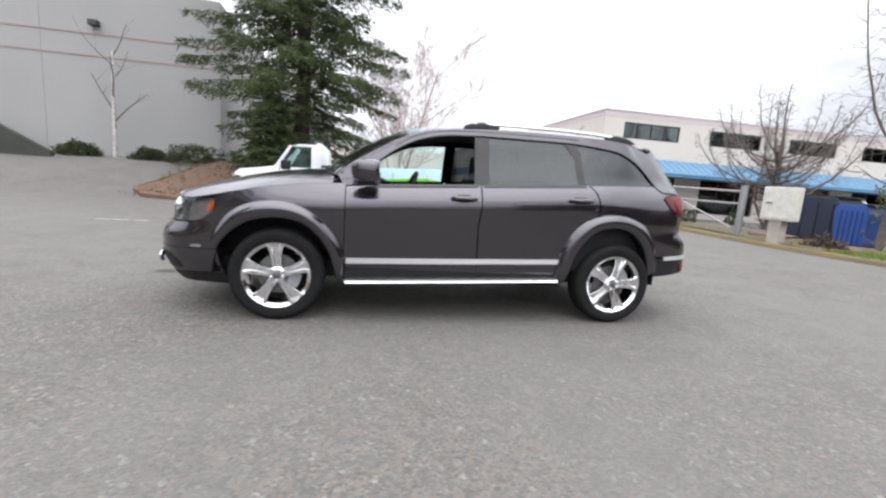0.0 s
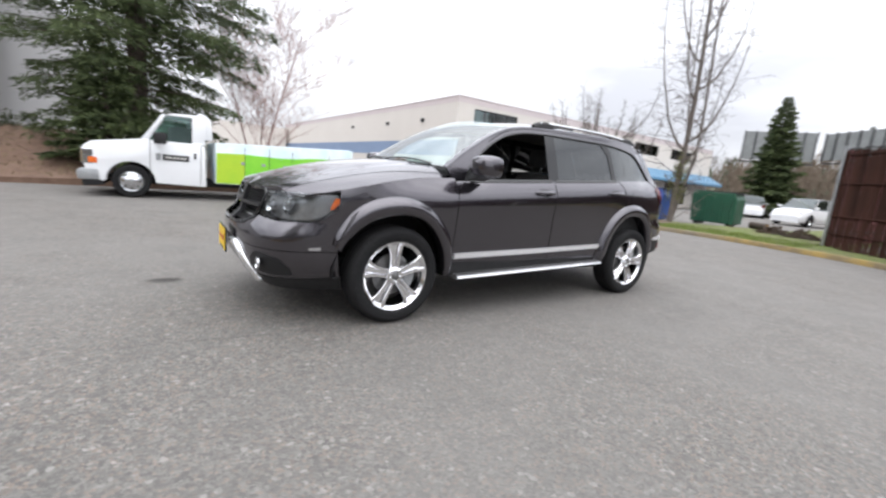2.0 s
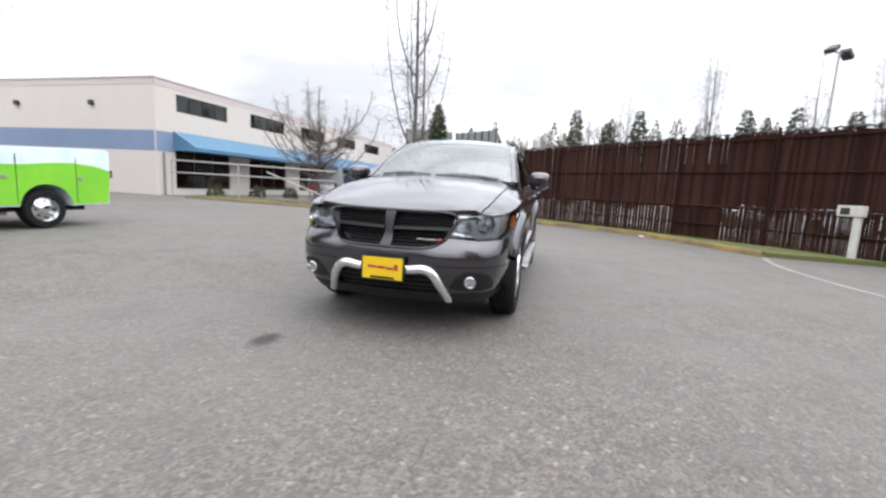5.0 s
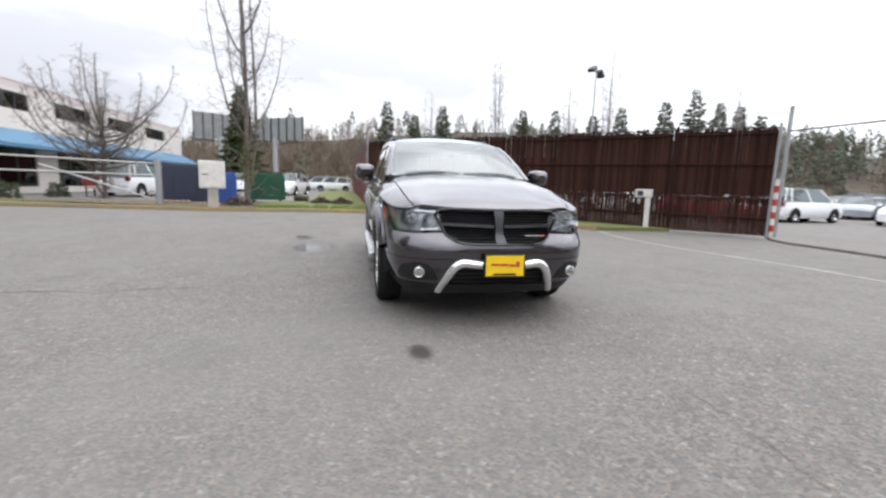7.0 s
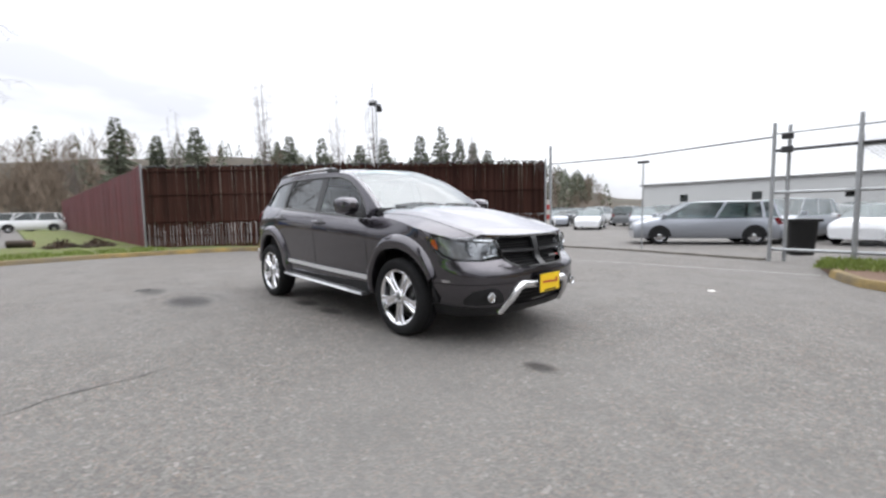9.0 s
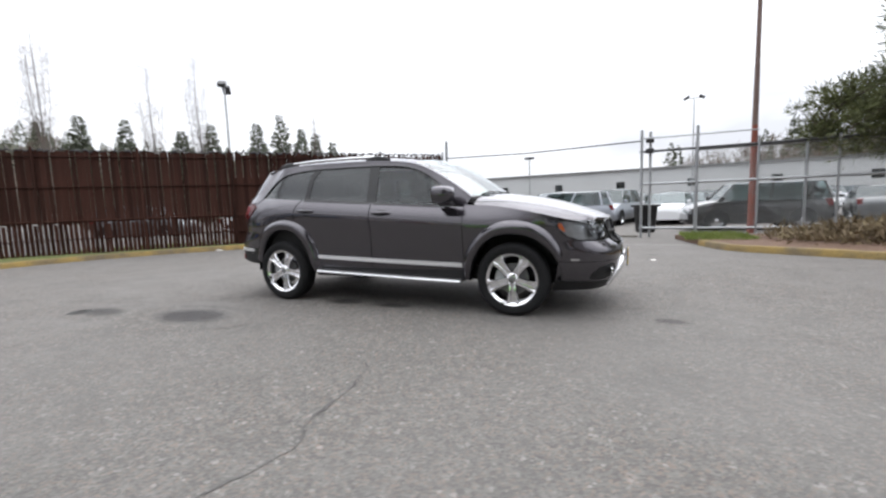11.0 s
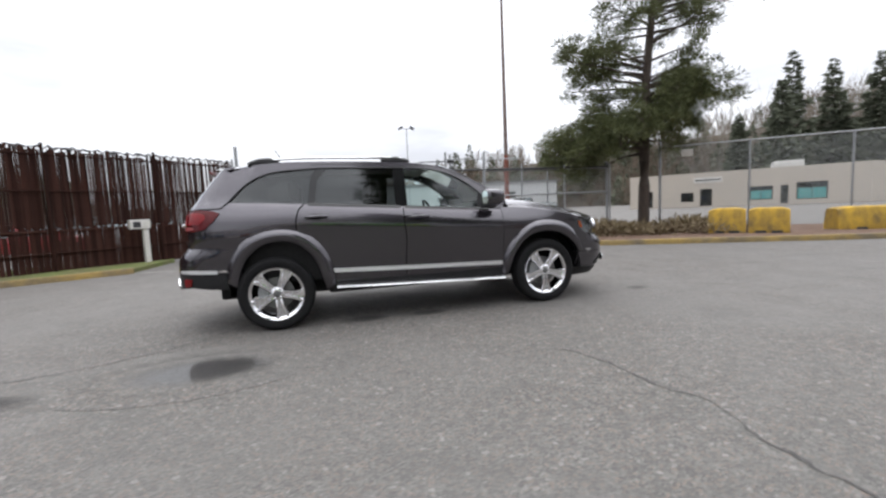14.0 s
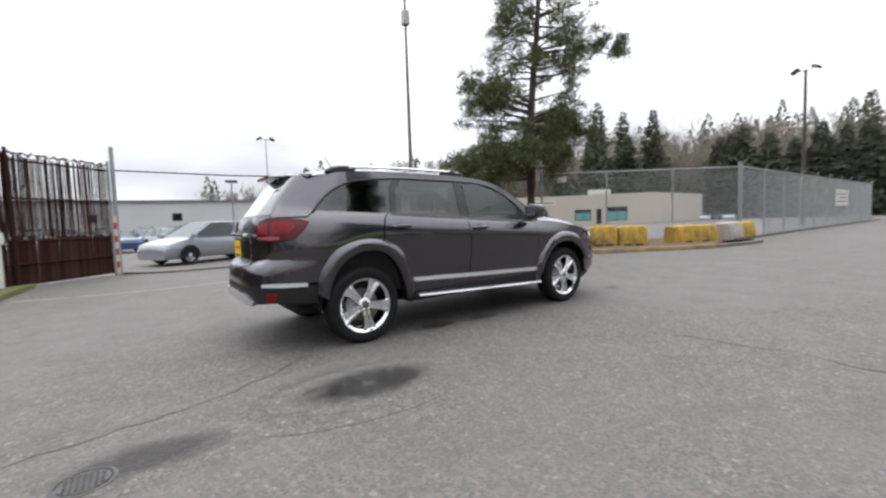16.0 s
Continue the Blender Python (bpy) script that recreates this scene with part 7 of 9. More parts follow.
# ---- posts, wires, gate ----
def chain_fence(name, pts, h, label, arms=False):
    ob = thing(name, label, "fence")
    wires = []
    for (x0, y0), (x1, y1) in zip(pts, pts[1:]):
        L = math.hypot(x1 - x0, y1 - y0)
        n = max(1, round(L / 2.9))
        for k in range(n + 1):
            t = k / n
            x, y = x0 + (x1 - x0) * t, y0 + (y1 - y0) * t
            z0 = ground_z(x, y)
            bm = bmesh.new()
            end = k in (0, n)
            tube(bm, [(x, y, z0 - 0.1), (x, y, h + (0.18 if end else 0.0))], 0.045 if end else 0.032, 8)
            if arms:
                tube(bm, [(x, y, h - 0.02), (x + 0.05, y + 0.18, h + 0.2)], 0.018, 6)
            part("post", bm, M["galv"], ob)
        bm = bmesh.new()
        tube(bm, [(x0, y0, h - 0.03), (x1, y1, h - 0.03)], 0.024, 6)
        part("top_rail", bm, M["galv"], ob)
        s = 0.075
        for dirn in (1, -1):
            m = int((L + h) / s)
            for k in range(m):
                a = k * s - (h if dirn > 0 else 0)
                q0, q1 = (a, 0.05), (a + h, h)
                if dirn < 0:
                    q0, q1 = (a, h), (a + h, 0.05)
                # clip to the panel
                if q1[0] <= 0 or q0[0] >= L:
                    continue
                def cut(p, q, lim):
                    f = (lim - p[0]) / (q[0] - p[0])
                    return (lim, p[1] + (q[1] - p[1]) * f)
                if q0[0] < 0:
                    q0 = cut(q0, q1, 0.0)
                if q1[0] > L:
                    q1 = cut(q0, q1, L)
                wires.append(((x0 + (x1 - x0) * q0[0] / L, y0 + (y1 - y0) * q0[0] / L, q0[1]), (x0 + (x1 - x0) * q1[0] / L, y0 + (y1 - y0) * q1[0] / L, q1[1])))
    vs, fs = [], []
    r = 0.0048 if arms else 0.0033
    for a, b in wires:
        i = len(vs)
        for p in (a, b):
            vs += [(p[0], p[1], p[2] + r), (p[0] - r, p[1] - r, p[2] - r), (p[0] + r, p[1] + r, p[2] - r)]
        fs += [(i, i + 1, i + 4, i + 3), (i + 1, i + 2, i + 5, i + 4), (i + 2, i, i + 3, i + 5)]
    me = bpy.data.meshes.new("wire_mesh")
    me.from_pydata(vs, [], fs)
    me.materials.append(M["wire"])
    w = new("wire_mesh", me)
    w.parent = ob
    w["kind"] = "stuff"
    return ob


chain_fence("chain_link_fence", [(-10.6, -7.6), (-16.9, -2.7)], 2.95, "tall galvanised chain-link fence along the planting bed")
chain_fence("chain_link_fence", [(-16.95, -2.65), (-45.0, -3.6)], 2.95, "tall galvanised chain-link fence beside the drive", True)


def wire_sign(at, rz, w, h, label):
    ob = thing("fence_sign", label, "sign", at, rz)
    bm = bmesh.new()
    box(bm, -w / 2, w / 2, 0.0, 0.012, -h / 2, h / 2, 0.003)
    face = part("panel", bm, M["white_paint"], ob)
    for k in range(3):
        bm = bmesh.new()
        box(bm, -w * 0.36, w * (0.36 - 0.12 * (k % 2)), 0.0122, 0.015, h * (0.22 - 0.22 * k) - 0.03, h * (0.22 - 0.22 * k) + 0.03)
        part("text_bar", bm, M["frame_dark"], face)
    return ob


wire_sign((-34.3, -3.15, 1.76), 2, 3.6, 1.05, "white board with faded text on the wire fence")
wire_sign((-11.23, -7.05, 2.66), 142, 0.36, 0.24, "small white sign high on the wire fence")


def build_lot_bin(at):
    ob = thing("rubbish_bin", "dark grey plastic rubbish bin behind the gate posts", "bin", at, 25)
    bm = bmesh.new()
    rows = []
    for f, z in ((0.24, 0.04), (0.26, 0.1), (0.31, 0.85), (0.33, 0.88)):
        rows.append([(f * math.copysign(abs(math.cos(a)) ** 0.5, math.cos(a)), f * math.copysign(abs(math.sin(a)) ** 0.5, math.sin(a)), z) for a in [2 * math.pi * k / 32 for k in range(33)]])
    strip(bm, rows)
    part("tub", bm, M["black_plastic"], ob, smooth=True)
    bm = bmesh.new()
    box(bm, -0.34, 0.34, -0.34, 0.34, 0.88, 0.95, 0.025)
    part("lid", bm, M["black_plastic"], ob, smooth=True)
    return ob


build_lot_bin((-3.0, -10.7, -0.1))


def build_slide_gate():
    ob = thing("slide_gate", "open galvanised chain-link slide gate beside its posts", "gate")
    for x, y, h in ((-2.8, -8.0, 2.88), (-3.02, -8.25, 2.85), (-4.1, -8.0, 2.88), (-5.4, -7.95, 2.5), (-6.9, -7.8, 2.4), (-8.6, -7.7, 2.4)):
        bm = bmesh.new()
        tube(bm, [(x, y, -0.2), (x, y, h)], 0.036 if h > 2.6 else 0.028, 10)
        part("post", bm, M["galv"], ob)
    for z in (2.32, 1.45, 0.25):
        bm = bmesh.new()
        tube(bm, [(-2.75, -8.12, z), (-8.6, -7.8, z)], 0.032, 8)
        part("rail", bm, M["frame_dark"] if z > 2 else M["galv"], ob)
    bm = bmesh.new()
    tube(bm, [(-2.75, -8.05, 2.66), (-5.4, -8.0, 2.66)], 0.02, 6)
    part("upper_rail", bm, M["galv"], ob)
    for z in (2.32, 2.6):
        bm = bmesh.new()
        box(bm, -3.1, -2.9, -8.2, -8.06, z - 0.05, z + 0.08, 0.02)
        part("roller_bracket", bm, M["frame_dark"], ob)
    return ob


build_slide_gate()
chain_fence("gate_mesh_panel", [(-4.1, -8.06), (-8.6, -7.86)], 2.3, "chain-link infill of the open slide gate")


def round_post(name, at, h, r, material, label, cat="post"):
    ob = thing(name, label, cat, at)
    bm = bmesh.new()
    tube(bm, [(0, 0, -0.1), (0, 0, h)], r, 12)
    part("shaft", bm, material, ob, smooth=True)
    return ob


def build_striped_post():
    ob = thing("striped_post", "steel gate post with red and white warning stripes", "post", (3.62, -9.72, 0))
    bm = bmesh.new()
    tube(bm, [(0, 0, -0.2), (0, 0, 3.35)], 0.05, 12)
    part("pipe", bm, M["galv"], ob, smooth=True)
    for k in range(9):
        bm = bmesh.new()
        tube(bm, [(0.06, 0.06, k * 0.17), (0.06, 0.06, k * 0.17 + 0.168)], 0.062, 12)
        part("stripe", bm, M["red_paint"] if k % 2 else M["white_paint"], ob, smooth=True)
    return ob


build_striped_post()
ob = thing("gate_cable", "thin steel cable stretched over the lot entrance", "cable", (3.62, -9.72, 0))
bm = bmesh.new()
tube(bm, [(0, 0, 2.74), (-2.95, 0.35, 2.66), (-6.4, 1.7, 2.60)], 0.02, 6)
part("cable", bm, M["frame_dark"], ob)
ob = thing("hanging_roller", "small steel roller hanger at the entrance cable on a thin rod", "hanger", (0.7, -10.2, -0.1))
bm = bmesh.new()
tube(bm, [(0, 0, -0.05), (0, 0, 2.65)], 0.022, 8)
part("rod", bm, M["galv"], ob)
bm = bmesh.new()
box(bm, -0.17, 0.17, -0.04, 0.04, 2.63, 2.71, 0.02)
part("crosspiece", bm, M["frame_dark"], ob)


def build_reader_post():
    ob = thing("card_reader_post", "white square post with a small reader box", "post", (5.45, -7.25, 0.02), 40)
    bm = bmesh.new()
    box(bm, -0.06, 0.06, -0.06, 0.06, -0.1, 1.12, 0.01)
    part("post", bm, M["white_paint"], ob)
    bm = bmesh.new()
    box(bm, -0.10, 0.34, -0.09, 0.09, 0.93, 1.16, 0.015)
    rb = part("reader_box", bm, M["white_paint"], ob)
    bm = bmesh.new()
    box(bm, 0.12, 0.28, 0.09, 0.10, 0.97, 1.11, 0.003)
    part("reader_face", bm, M["frame_dark"], rb)
    return ob


build_reader_post()


def lamp_post(at, h, label, heads=2, material="galv", rz=0, r=0.07, drop=0.0):
    ob = thing("street_lamp", label, "street lamp", at, rz)
    bm = bmesh.new()
    tube(bm, [(0, 0, -0.1), (0, 0, h * 0.5), (0, 0, h)], [r, r * 0.85, r * 0.65], 10)
    part("pole", bm, M[material], ob, smooth=True)
    bm = bmesh.new()
    tube(bm, [(-0.5, 0, h - drop), (0.5, 0, h - drop)], 0.03, 6)
    part("arm", bm, M["frame_dark"], ob)
    for s in ((-1, 1)[:heads]):
        bm = bmesh.new()
        box(bm, -0.26, 0.26, -0.2, 0.2, -0.09, 0.12, 0.05, pose(s * 0.62, 0, h + 0.05 - drop, 0, s * 32, 0))
        part("head", bm, M["frame_dark"], ob)
    return ob


lamp_post((17.6, -12.4, 0), 7.7, "tall lamp post with two dark floodlight heads", rz=-50)
lamp_post((-8.0, -42.0, -0.2), 10.2, "distant lamp post with two floodlight heads")
lamp_post((-35.6, -5.5, 0), 10.8, "brown lamp post with floodlights beyond the fence", 2, "bark", 80, 0.13)
ob = thing("flag_pole_lamp", "tall slim steel pole, rust-red at its foot, with one lamp", "pole", (-5.75, -10.0, 0))
bm = bmesh.new()
tube(bm, [(0, 0, 3.0), (0, 0, 6), (0, 0, 11.5)], [0.075, 0.06, 0.035], 12)
part("upper_pole", bm, mat("brown_weathered_pole", (0.13, 0.075, 0.06), 0.7, second=(0.17, 0.13, 0.12), scale=1.2, patch=0.9), ob, smooth=True)
bm = bmesh.new()
tube(bm, [(0, 0, -0.2), (0, 0, 3.02)], [0.1, 0.078], 12)
part("lower_pole", bm, mat("rust_red_primer", (0.22, 0.06, 0.04), 0.8, second=(0.14, 0.05, 0.035), scale=5), ob, "rust-red painted lower pole", smooth=True)
bm = bmesh.new()
box(bm, -0.13, 0.13, -0.13, 0.13, 8.7, 9.25, 0.04)
part("lamp_head", bm, M["galv"], ob)

# ---- yellow blocks ----
def road_block(a, b, h, material, label):
    d = Vector((b[0] - a[0], b[1] - a[1], 0))
    ob = thing("concrete_block", label, "barrier", (a[0], a[1], 0.1), math.degrees(math.atan2(d.y, d.x)), "concrete blocks along the bed")
    bm = bmesh.new()
    L = d.length
    sec = [(0.0, 0.0), (0.0, 0.09), (0.05, h - 0.14), (0.09, h - 0.03), (0.16, h), (0.52, h), (0.59, h - 0.03), (0.63, h - 0.14), (0.68, 0.09), (0.68, 0.0)]
    rows = []
    for k in range(13):
        x = L * k / 12
        e = (0.09, 0.03, 0.008)[min(k, 12 - k)] if min(k, 12 - k) < 3 else 0.0
        sag = 0.02 * noise.noise(Vector((x * 3 + a[0], 0, 1)))
        rows.append([(x, -(0.34 + (y - 0.34) * (1 - e)), max(0, z * (1 - e) + (sag if z > 0.2 else 0))) for y, z in sec])
    strip(bm, rows)
    bm.faces.new([bm.verts.new(p) for p in rows[0]])
    bm.faces.new([bm.verts.new(p) for p in rows[-1]])
    bmesh.ops.remove_doubles(bm, verts=bm.verts, dist=0.001)
    part("block", bm, M[material], ob, smooth=True, angle=40)
    for x in (L * 0.3, L * 0.7):
        bm = bmesh.new()
        box(bm, x - 0.12, x + 0.12, -0.012, 0.004 + 0.012, 0.0, 0.07)
        part("fork_slot", bm, M["frame_dark"], ob)
    return ob


road_block((-10.35, -2.9), (-9.79, -3.56), 0.66, "yellow_concrete", "chipped yellow-painted concrete block with dark streaks")
road_block((-9.75, -3.6), (-9.2, -4.25), 0.68, "yellow_concrete", "chipped yellow-painted concrete block with dark streaks")
road_block((-13.2, -1.95), (-11.75, -2.7), 0.6, "yellow_concrete", "stained yellow concrete block with broken edge")
road_block((-15.0, -1.8), (-14.0, -1.85), 0.64, "plain_concrete", "grey weathered concrete block at the bed edge")
road_block((-16.0, -1.75), (-15.02, -1.8), 0.62, "yellow_concrete", "dull yellow concrete block beside the grey one")

# ---- things by the verge ----
def build_utility_box():
    ob = thing("utility_cabinet", "pale grey metal cabinet on a concrete pedestal", "utility box", (10.85, 5.87, 0.08), 14)
    bm = bmesh.new()
    box(bm, -0.16, 0.16, -0.16, 0.16, -0.1, 0.72, 0.02)
    part("pedestal", bm, M["plain_concrete"], ob)
    bm = bmesh.new()
    box(bm, -0.22, 0.22, -0.40, 0.40, 0.68, 1.62, 0.03)
    cab = part("cabinet", bm, M["white_paint"], ob)
    bm = bmesh.new()
    box(bm, -0.235, -0.22, -0.36, 0.36, 0.74, 1.56, 0.008)
    part("door", bm, M["white_paint"], cab)
    bm = bmesh.new()
    box(bm, -0.25, -0.236, 0.12, 0.30, 1.14, 1.18, 0.004)
    part("latch", bm, M["frame_dark"], cab)
    return ob


build_utility_box()


M["pipe_grey"] = mat("dull_grey_pipe_paint", (0.42, 0.42, 0.41), 0.6, second=(0.30, 0.29, 0.27), scale=5, patch=0.8)


def build_pipe_gate():
    ob = thing("pipe_gate", "long white pipe swing gate with a thick steel post", "gate", (11.5, 7.8, 0))
    bm = bmesh.new()
    tube(bm, [(0, 0, -0.2), (0, 0, 1.75)], 0.11, 12)
    part("hinge_post", bm, M["galv"], ob, smooth=True)
    for a, b in (((0, 0, 1.55), (-0.6, 8.2, 1.75)), ((0, 0, 1.15), (-0.6, 8.2, 1.2)), ((-0.25, 3.4, 1.4), (-0.02, 0.3, 0.35)), ((-0.6, 8.2, 1.75), (-0.6, 8.2, 0.1)), ((-0.35, 4.8, 1.65), (-0.35, 4.8, 0.2))):
        bm = bmesh.new()
        tube(bm, [a, b], 0.03, 8)
        part("pipe", bm, M["pipe_grey"], ob, smooth=True)
    return ob


build_pipe_gate()


def dumpster(at, rz, L, W, H, body, label, lid=None):
    ob = thing("dumpster", label, "dumpster", at, rz)
    bm = bmesh.new()
    poly = [(-L / 2, 0.12), (-L / 2 - 0.0, H * 0.82), (-L / 2 + 0.1, H), (L / 2 - 0.1, H), (L / 2, H * 0.86), (L / 2 - 0.1, 0.12)]
    extrude_poly(bm, poly, lambda x, z: (x, -W / 2, z), lambda x, z: (x, W / 2, z))
    bmesh.ops.bevel(bm, geom=list(bm.edges), offset=0.02, segments=1, affect="EDGES")
    b = part("bin", bm, body, ob)
    for k in range(5):
        bm = bmesh.new()
        x = -L / 2 + 0.15 + k * (L - 0.35) / 4
        box(bm, x, x + 0.06, -W / 2 - 0.045, -W / 2, 0.14, H * 0.86)
        part("rib", bm, body, b)
        bm = bmesh.new()
        box(bm, x, x + 0.06, W / 2, W / 2 + 0.045, 0.14, H * 0.86)
        part("rib", bm, body, b)
    for s in (-1, 1):
        bm = bmesh.new()
        box(bm, -L / 2 - 0.02, L / 2, s * W / 4 - W / 4 + 0.02, s * W / 4 + W / 4 - 0.02, H, H + 0.05, 0.015)
        part("lid", bm, lid or M["black_plastic"], ob)
    for x in (-L / 2 + 0.2, L / 2 - 0.3):
        bm = bmesh.new()
        box(bm, x, x + 0.1, -W / 2 + 0.1, W / 2 - 0.1, 0.0, 0.12)
        part("skid", bm, M["frame_dark"], ob)
    return ob


navy = mat("navy_dumpster_paint", (0.015, 0.02, 0.045), 0.55, second=(0.02, 0.025, 0.04), scale=3, grain=0.15)
blue = mat("blue_dumpster_paint", (0.02, 0.07, 0.28), 0.5, second=(0.02, 0.05, 0.2), scale=3, grain=0.12)
green = mat("green_dumpster_paint", (0.008, 0.075, 0.04), 0.5, second=(0.012, 0.05, 0.03), scale=3, grain=0.15)
dumpster((14.7, 8.0, 0.02), 105, 2.0, 1.6, 1.55, navy, "large navy steel dumpster with closed lids")
dumpster((14.6, 6.45, 0.02), 105, 0.85, 1.5, 1.35, blue, "bright blue steel dumpster with white label", navy)
dumpster((17.4, 5.3, 0.05), 100, 1.7, 1.5, 1.4, green, "dark green steel dumpster with black lid")


def billboard(a, b, z0, z1, label):
    d = Vector((b[0] - a[0], b[1] - a[1], 0))
    ob = thing("billboard", label, "billboard", (a[0], a[1], 0), math.degrees(math.atan2(d.y, d.x)))
    L = d.length
    bm = bmesh.new()
    box(bm, 0, L, -0.15, 0.15, z0, z1, 0.03)
    part("panel", bm, mat("weathered_billboard_back", (0.23, 0.24, 0.24), 0.8, second=(0.17, 0.18, 0.18), scale=0.8, patch=1), ob)
    for k in range(7):
        bm = bmesh.new()
        box(bm, L * k / 6 - 0.06, L * k / 6 + 0.06, 0.15, 0.3, z0 - 0.1, z1 + 0.1)
        part("brace", bm, M["frame_dark"], ob)
    bm = bmesh.new()
    tube(bm, [(L * 0.55, 0.5, -0.3), (L * 0.55, 0.5, z0 + 0.3)], 0.35, 12)
    part("column", bm, M["galv"], ob, smooth=True)
    bm = bmesh.new()
    box(bm, -0.2, L + 0.2, -0.7, -0.1, z0 - 0.35, z0 - 0.2)
    part("catwalk", bm, M["frame_dark"], ob)
    return ob


billboard((57.0, 7.6), (61.5, 14.4), 6.7, 9.7, "grey steel-framed billboard on one column")
billboard((61.5, 15.4), (58.3, 21.7), 6.5, 9.85, "weathered grey roadside billboard seen from behind")
ob = thing("loader_bin", "rust orange steel loader attachment by the office", "machine", (7.6, 17.2, 0), 20)
bm = bmesh.new()
extrude_poly(bm, [(-0.5, 0.3), (-0.6, 1.0), (-0.35, 1.75), (0.5, 1.75), (0.6, 0.4)], lambda x, z: (x, -0.5, z), lambda x, z: (x, 0.5, z))
part("bucket", bm, mat("rust_orange_paint", (0.30, 0.10, 0.05), 0.8, second=(0.2, 0.08, 0.05), scale=3, patch=1), ob)
for x in (-0.3, 0.5):
    bm = bmesh.new()
    tube(bm, [(x, -0.5, 0.33), (x, 0.5, 0.33)], 0.33, 16)
    part("wheel", bm, M["rubber"], ob)
ob = thing("fire_hydrant", "short yellow fire hydrant at the end of the mulch", "hydrant", (4.75, 13.0, 0))
bm = bmesh.new()
lathe(bm, [(0.0005, 0.75), (0.09, 0.7), (0.13, 0.6), (0.11, 0.55), (0.11, 0.1), (0.16, 0.06), (0.16, -0.05)], 16)
bmesh.ops.rotate(bm, verts=bm.verts, cent=(0, 0, 0), matrix=Matrix.Rotation(math.pi / 2, 3, "X"))
for v in bm.verts:
    v.co.z = abs(v.co.z)
part("barrel", bm, M["plate_yellow"], ob, smooth=True)
bm = bmesh.new()
tube(bm, [(-0.17, 0, 0.45), (0.17, 0, 0.45)], 0.05, 10)
part("nozzle", bm, M["plate_yellow"], ob)


def build_loading_ramp():
    ob = thing("loading_steps", "sloped concrete stair parapet at the warehouse wall", "steps", (-15.0, 14.6, 1.0))
    bm = bmesh.new()
    extrude_poly(bm, [(-2.5, 0), (-2.5, 2.5), (-0.6, 1.9), (2.6, 0.2), (2.6, 0)], lambda x, z: (x, 0.0, z), lambda x, z: (x, 0.25, z))
    part("parapet", bm, mat("dark_ramp_wall", (0.055, 0.055, 0.05), 0.9, second=(0.035, 0.04, 0.03), scale=2, patch=1), ob)
    for k in range(7):
        bm = bmesh.new()
        box(bm, -2.2 + k * 0.6, -1.6 + k * 0.6, 0.28, 1.4, 0, 1.6 - k * 0.22)
        part("step", bm, M["plain_concrete"], ob)
    return ob


build_loading_ramp()


# ---- vehicles ----
def simple_wheel(parent, x, y, r, w, sg, rim_mat):
    h = new("wheel")
    h.parent = parent
    h.matrix_basis = pose(x, 0, r)
    bm = bmesh.new()
    lathe(bm, [(q, sg * (y + e)) for q, e in ((r * 0.64, -w), (r * 0.93, -w), (r, -w * 0.8), (r, -w * 0.2), (r * 0.93, 0.0), (r * 0.68, 0.0), (r * 0.66, -0.02))], 36)
    part("tyre", bm, M["rubber"], h, smooth=True)
    bm = bmesh.new()
    lathe(bm, [(q, sg * (y + e)) for q, e in ((r * 0.66, -0.02), (r * 0.62, -0.01), (r * 0.56, -0.05), (r * 0.3, -0.03), (r * 0.2, 0.0), (0.0005, 0.005))], 30)
    rim = part("rim", bm, rim_mat, h, smooth=True)
    for k in range(8):
        a = k * math.pi / 4
        bm = bmesh.new()
        lathe(bm, [(r * 0.055, sg * (y - 0.034)), (r * 0.05, sg * (y - 0.03)), (0.0005, sg * (y - 0.03))], 8, cx=r * 0.44 * math.cos(a), cz=r * 0.44 * math.sin(a))
        part("vent", bm, M["gloss_black"], rim)


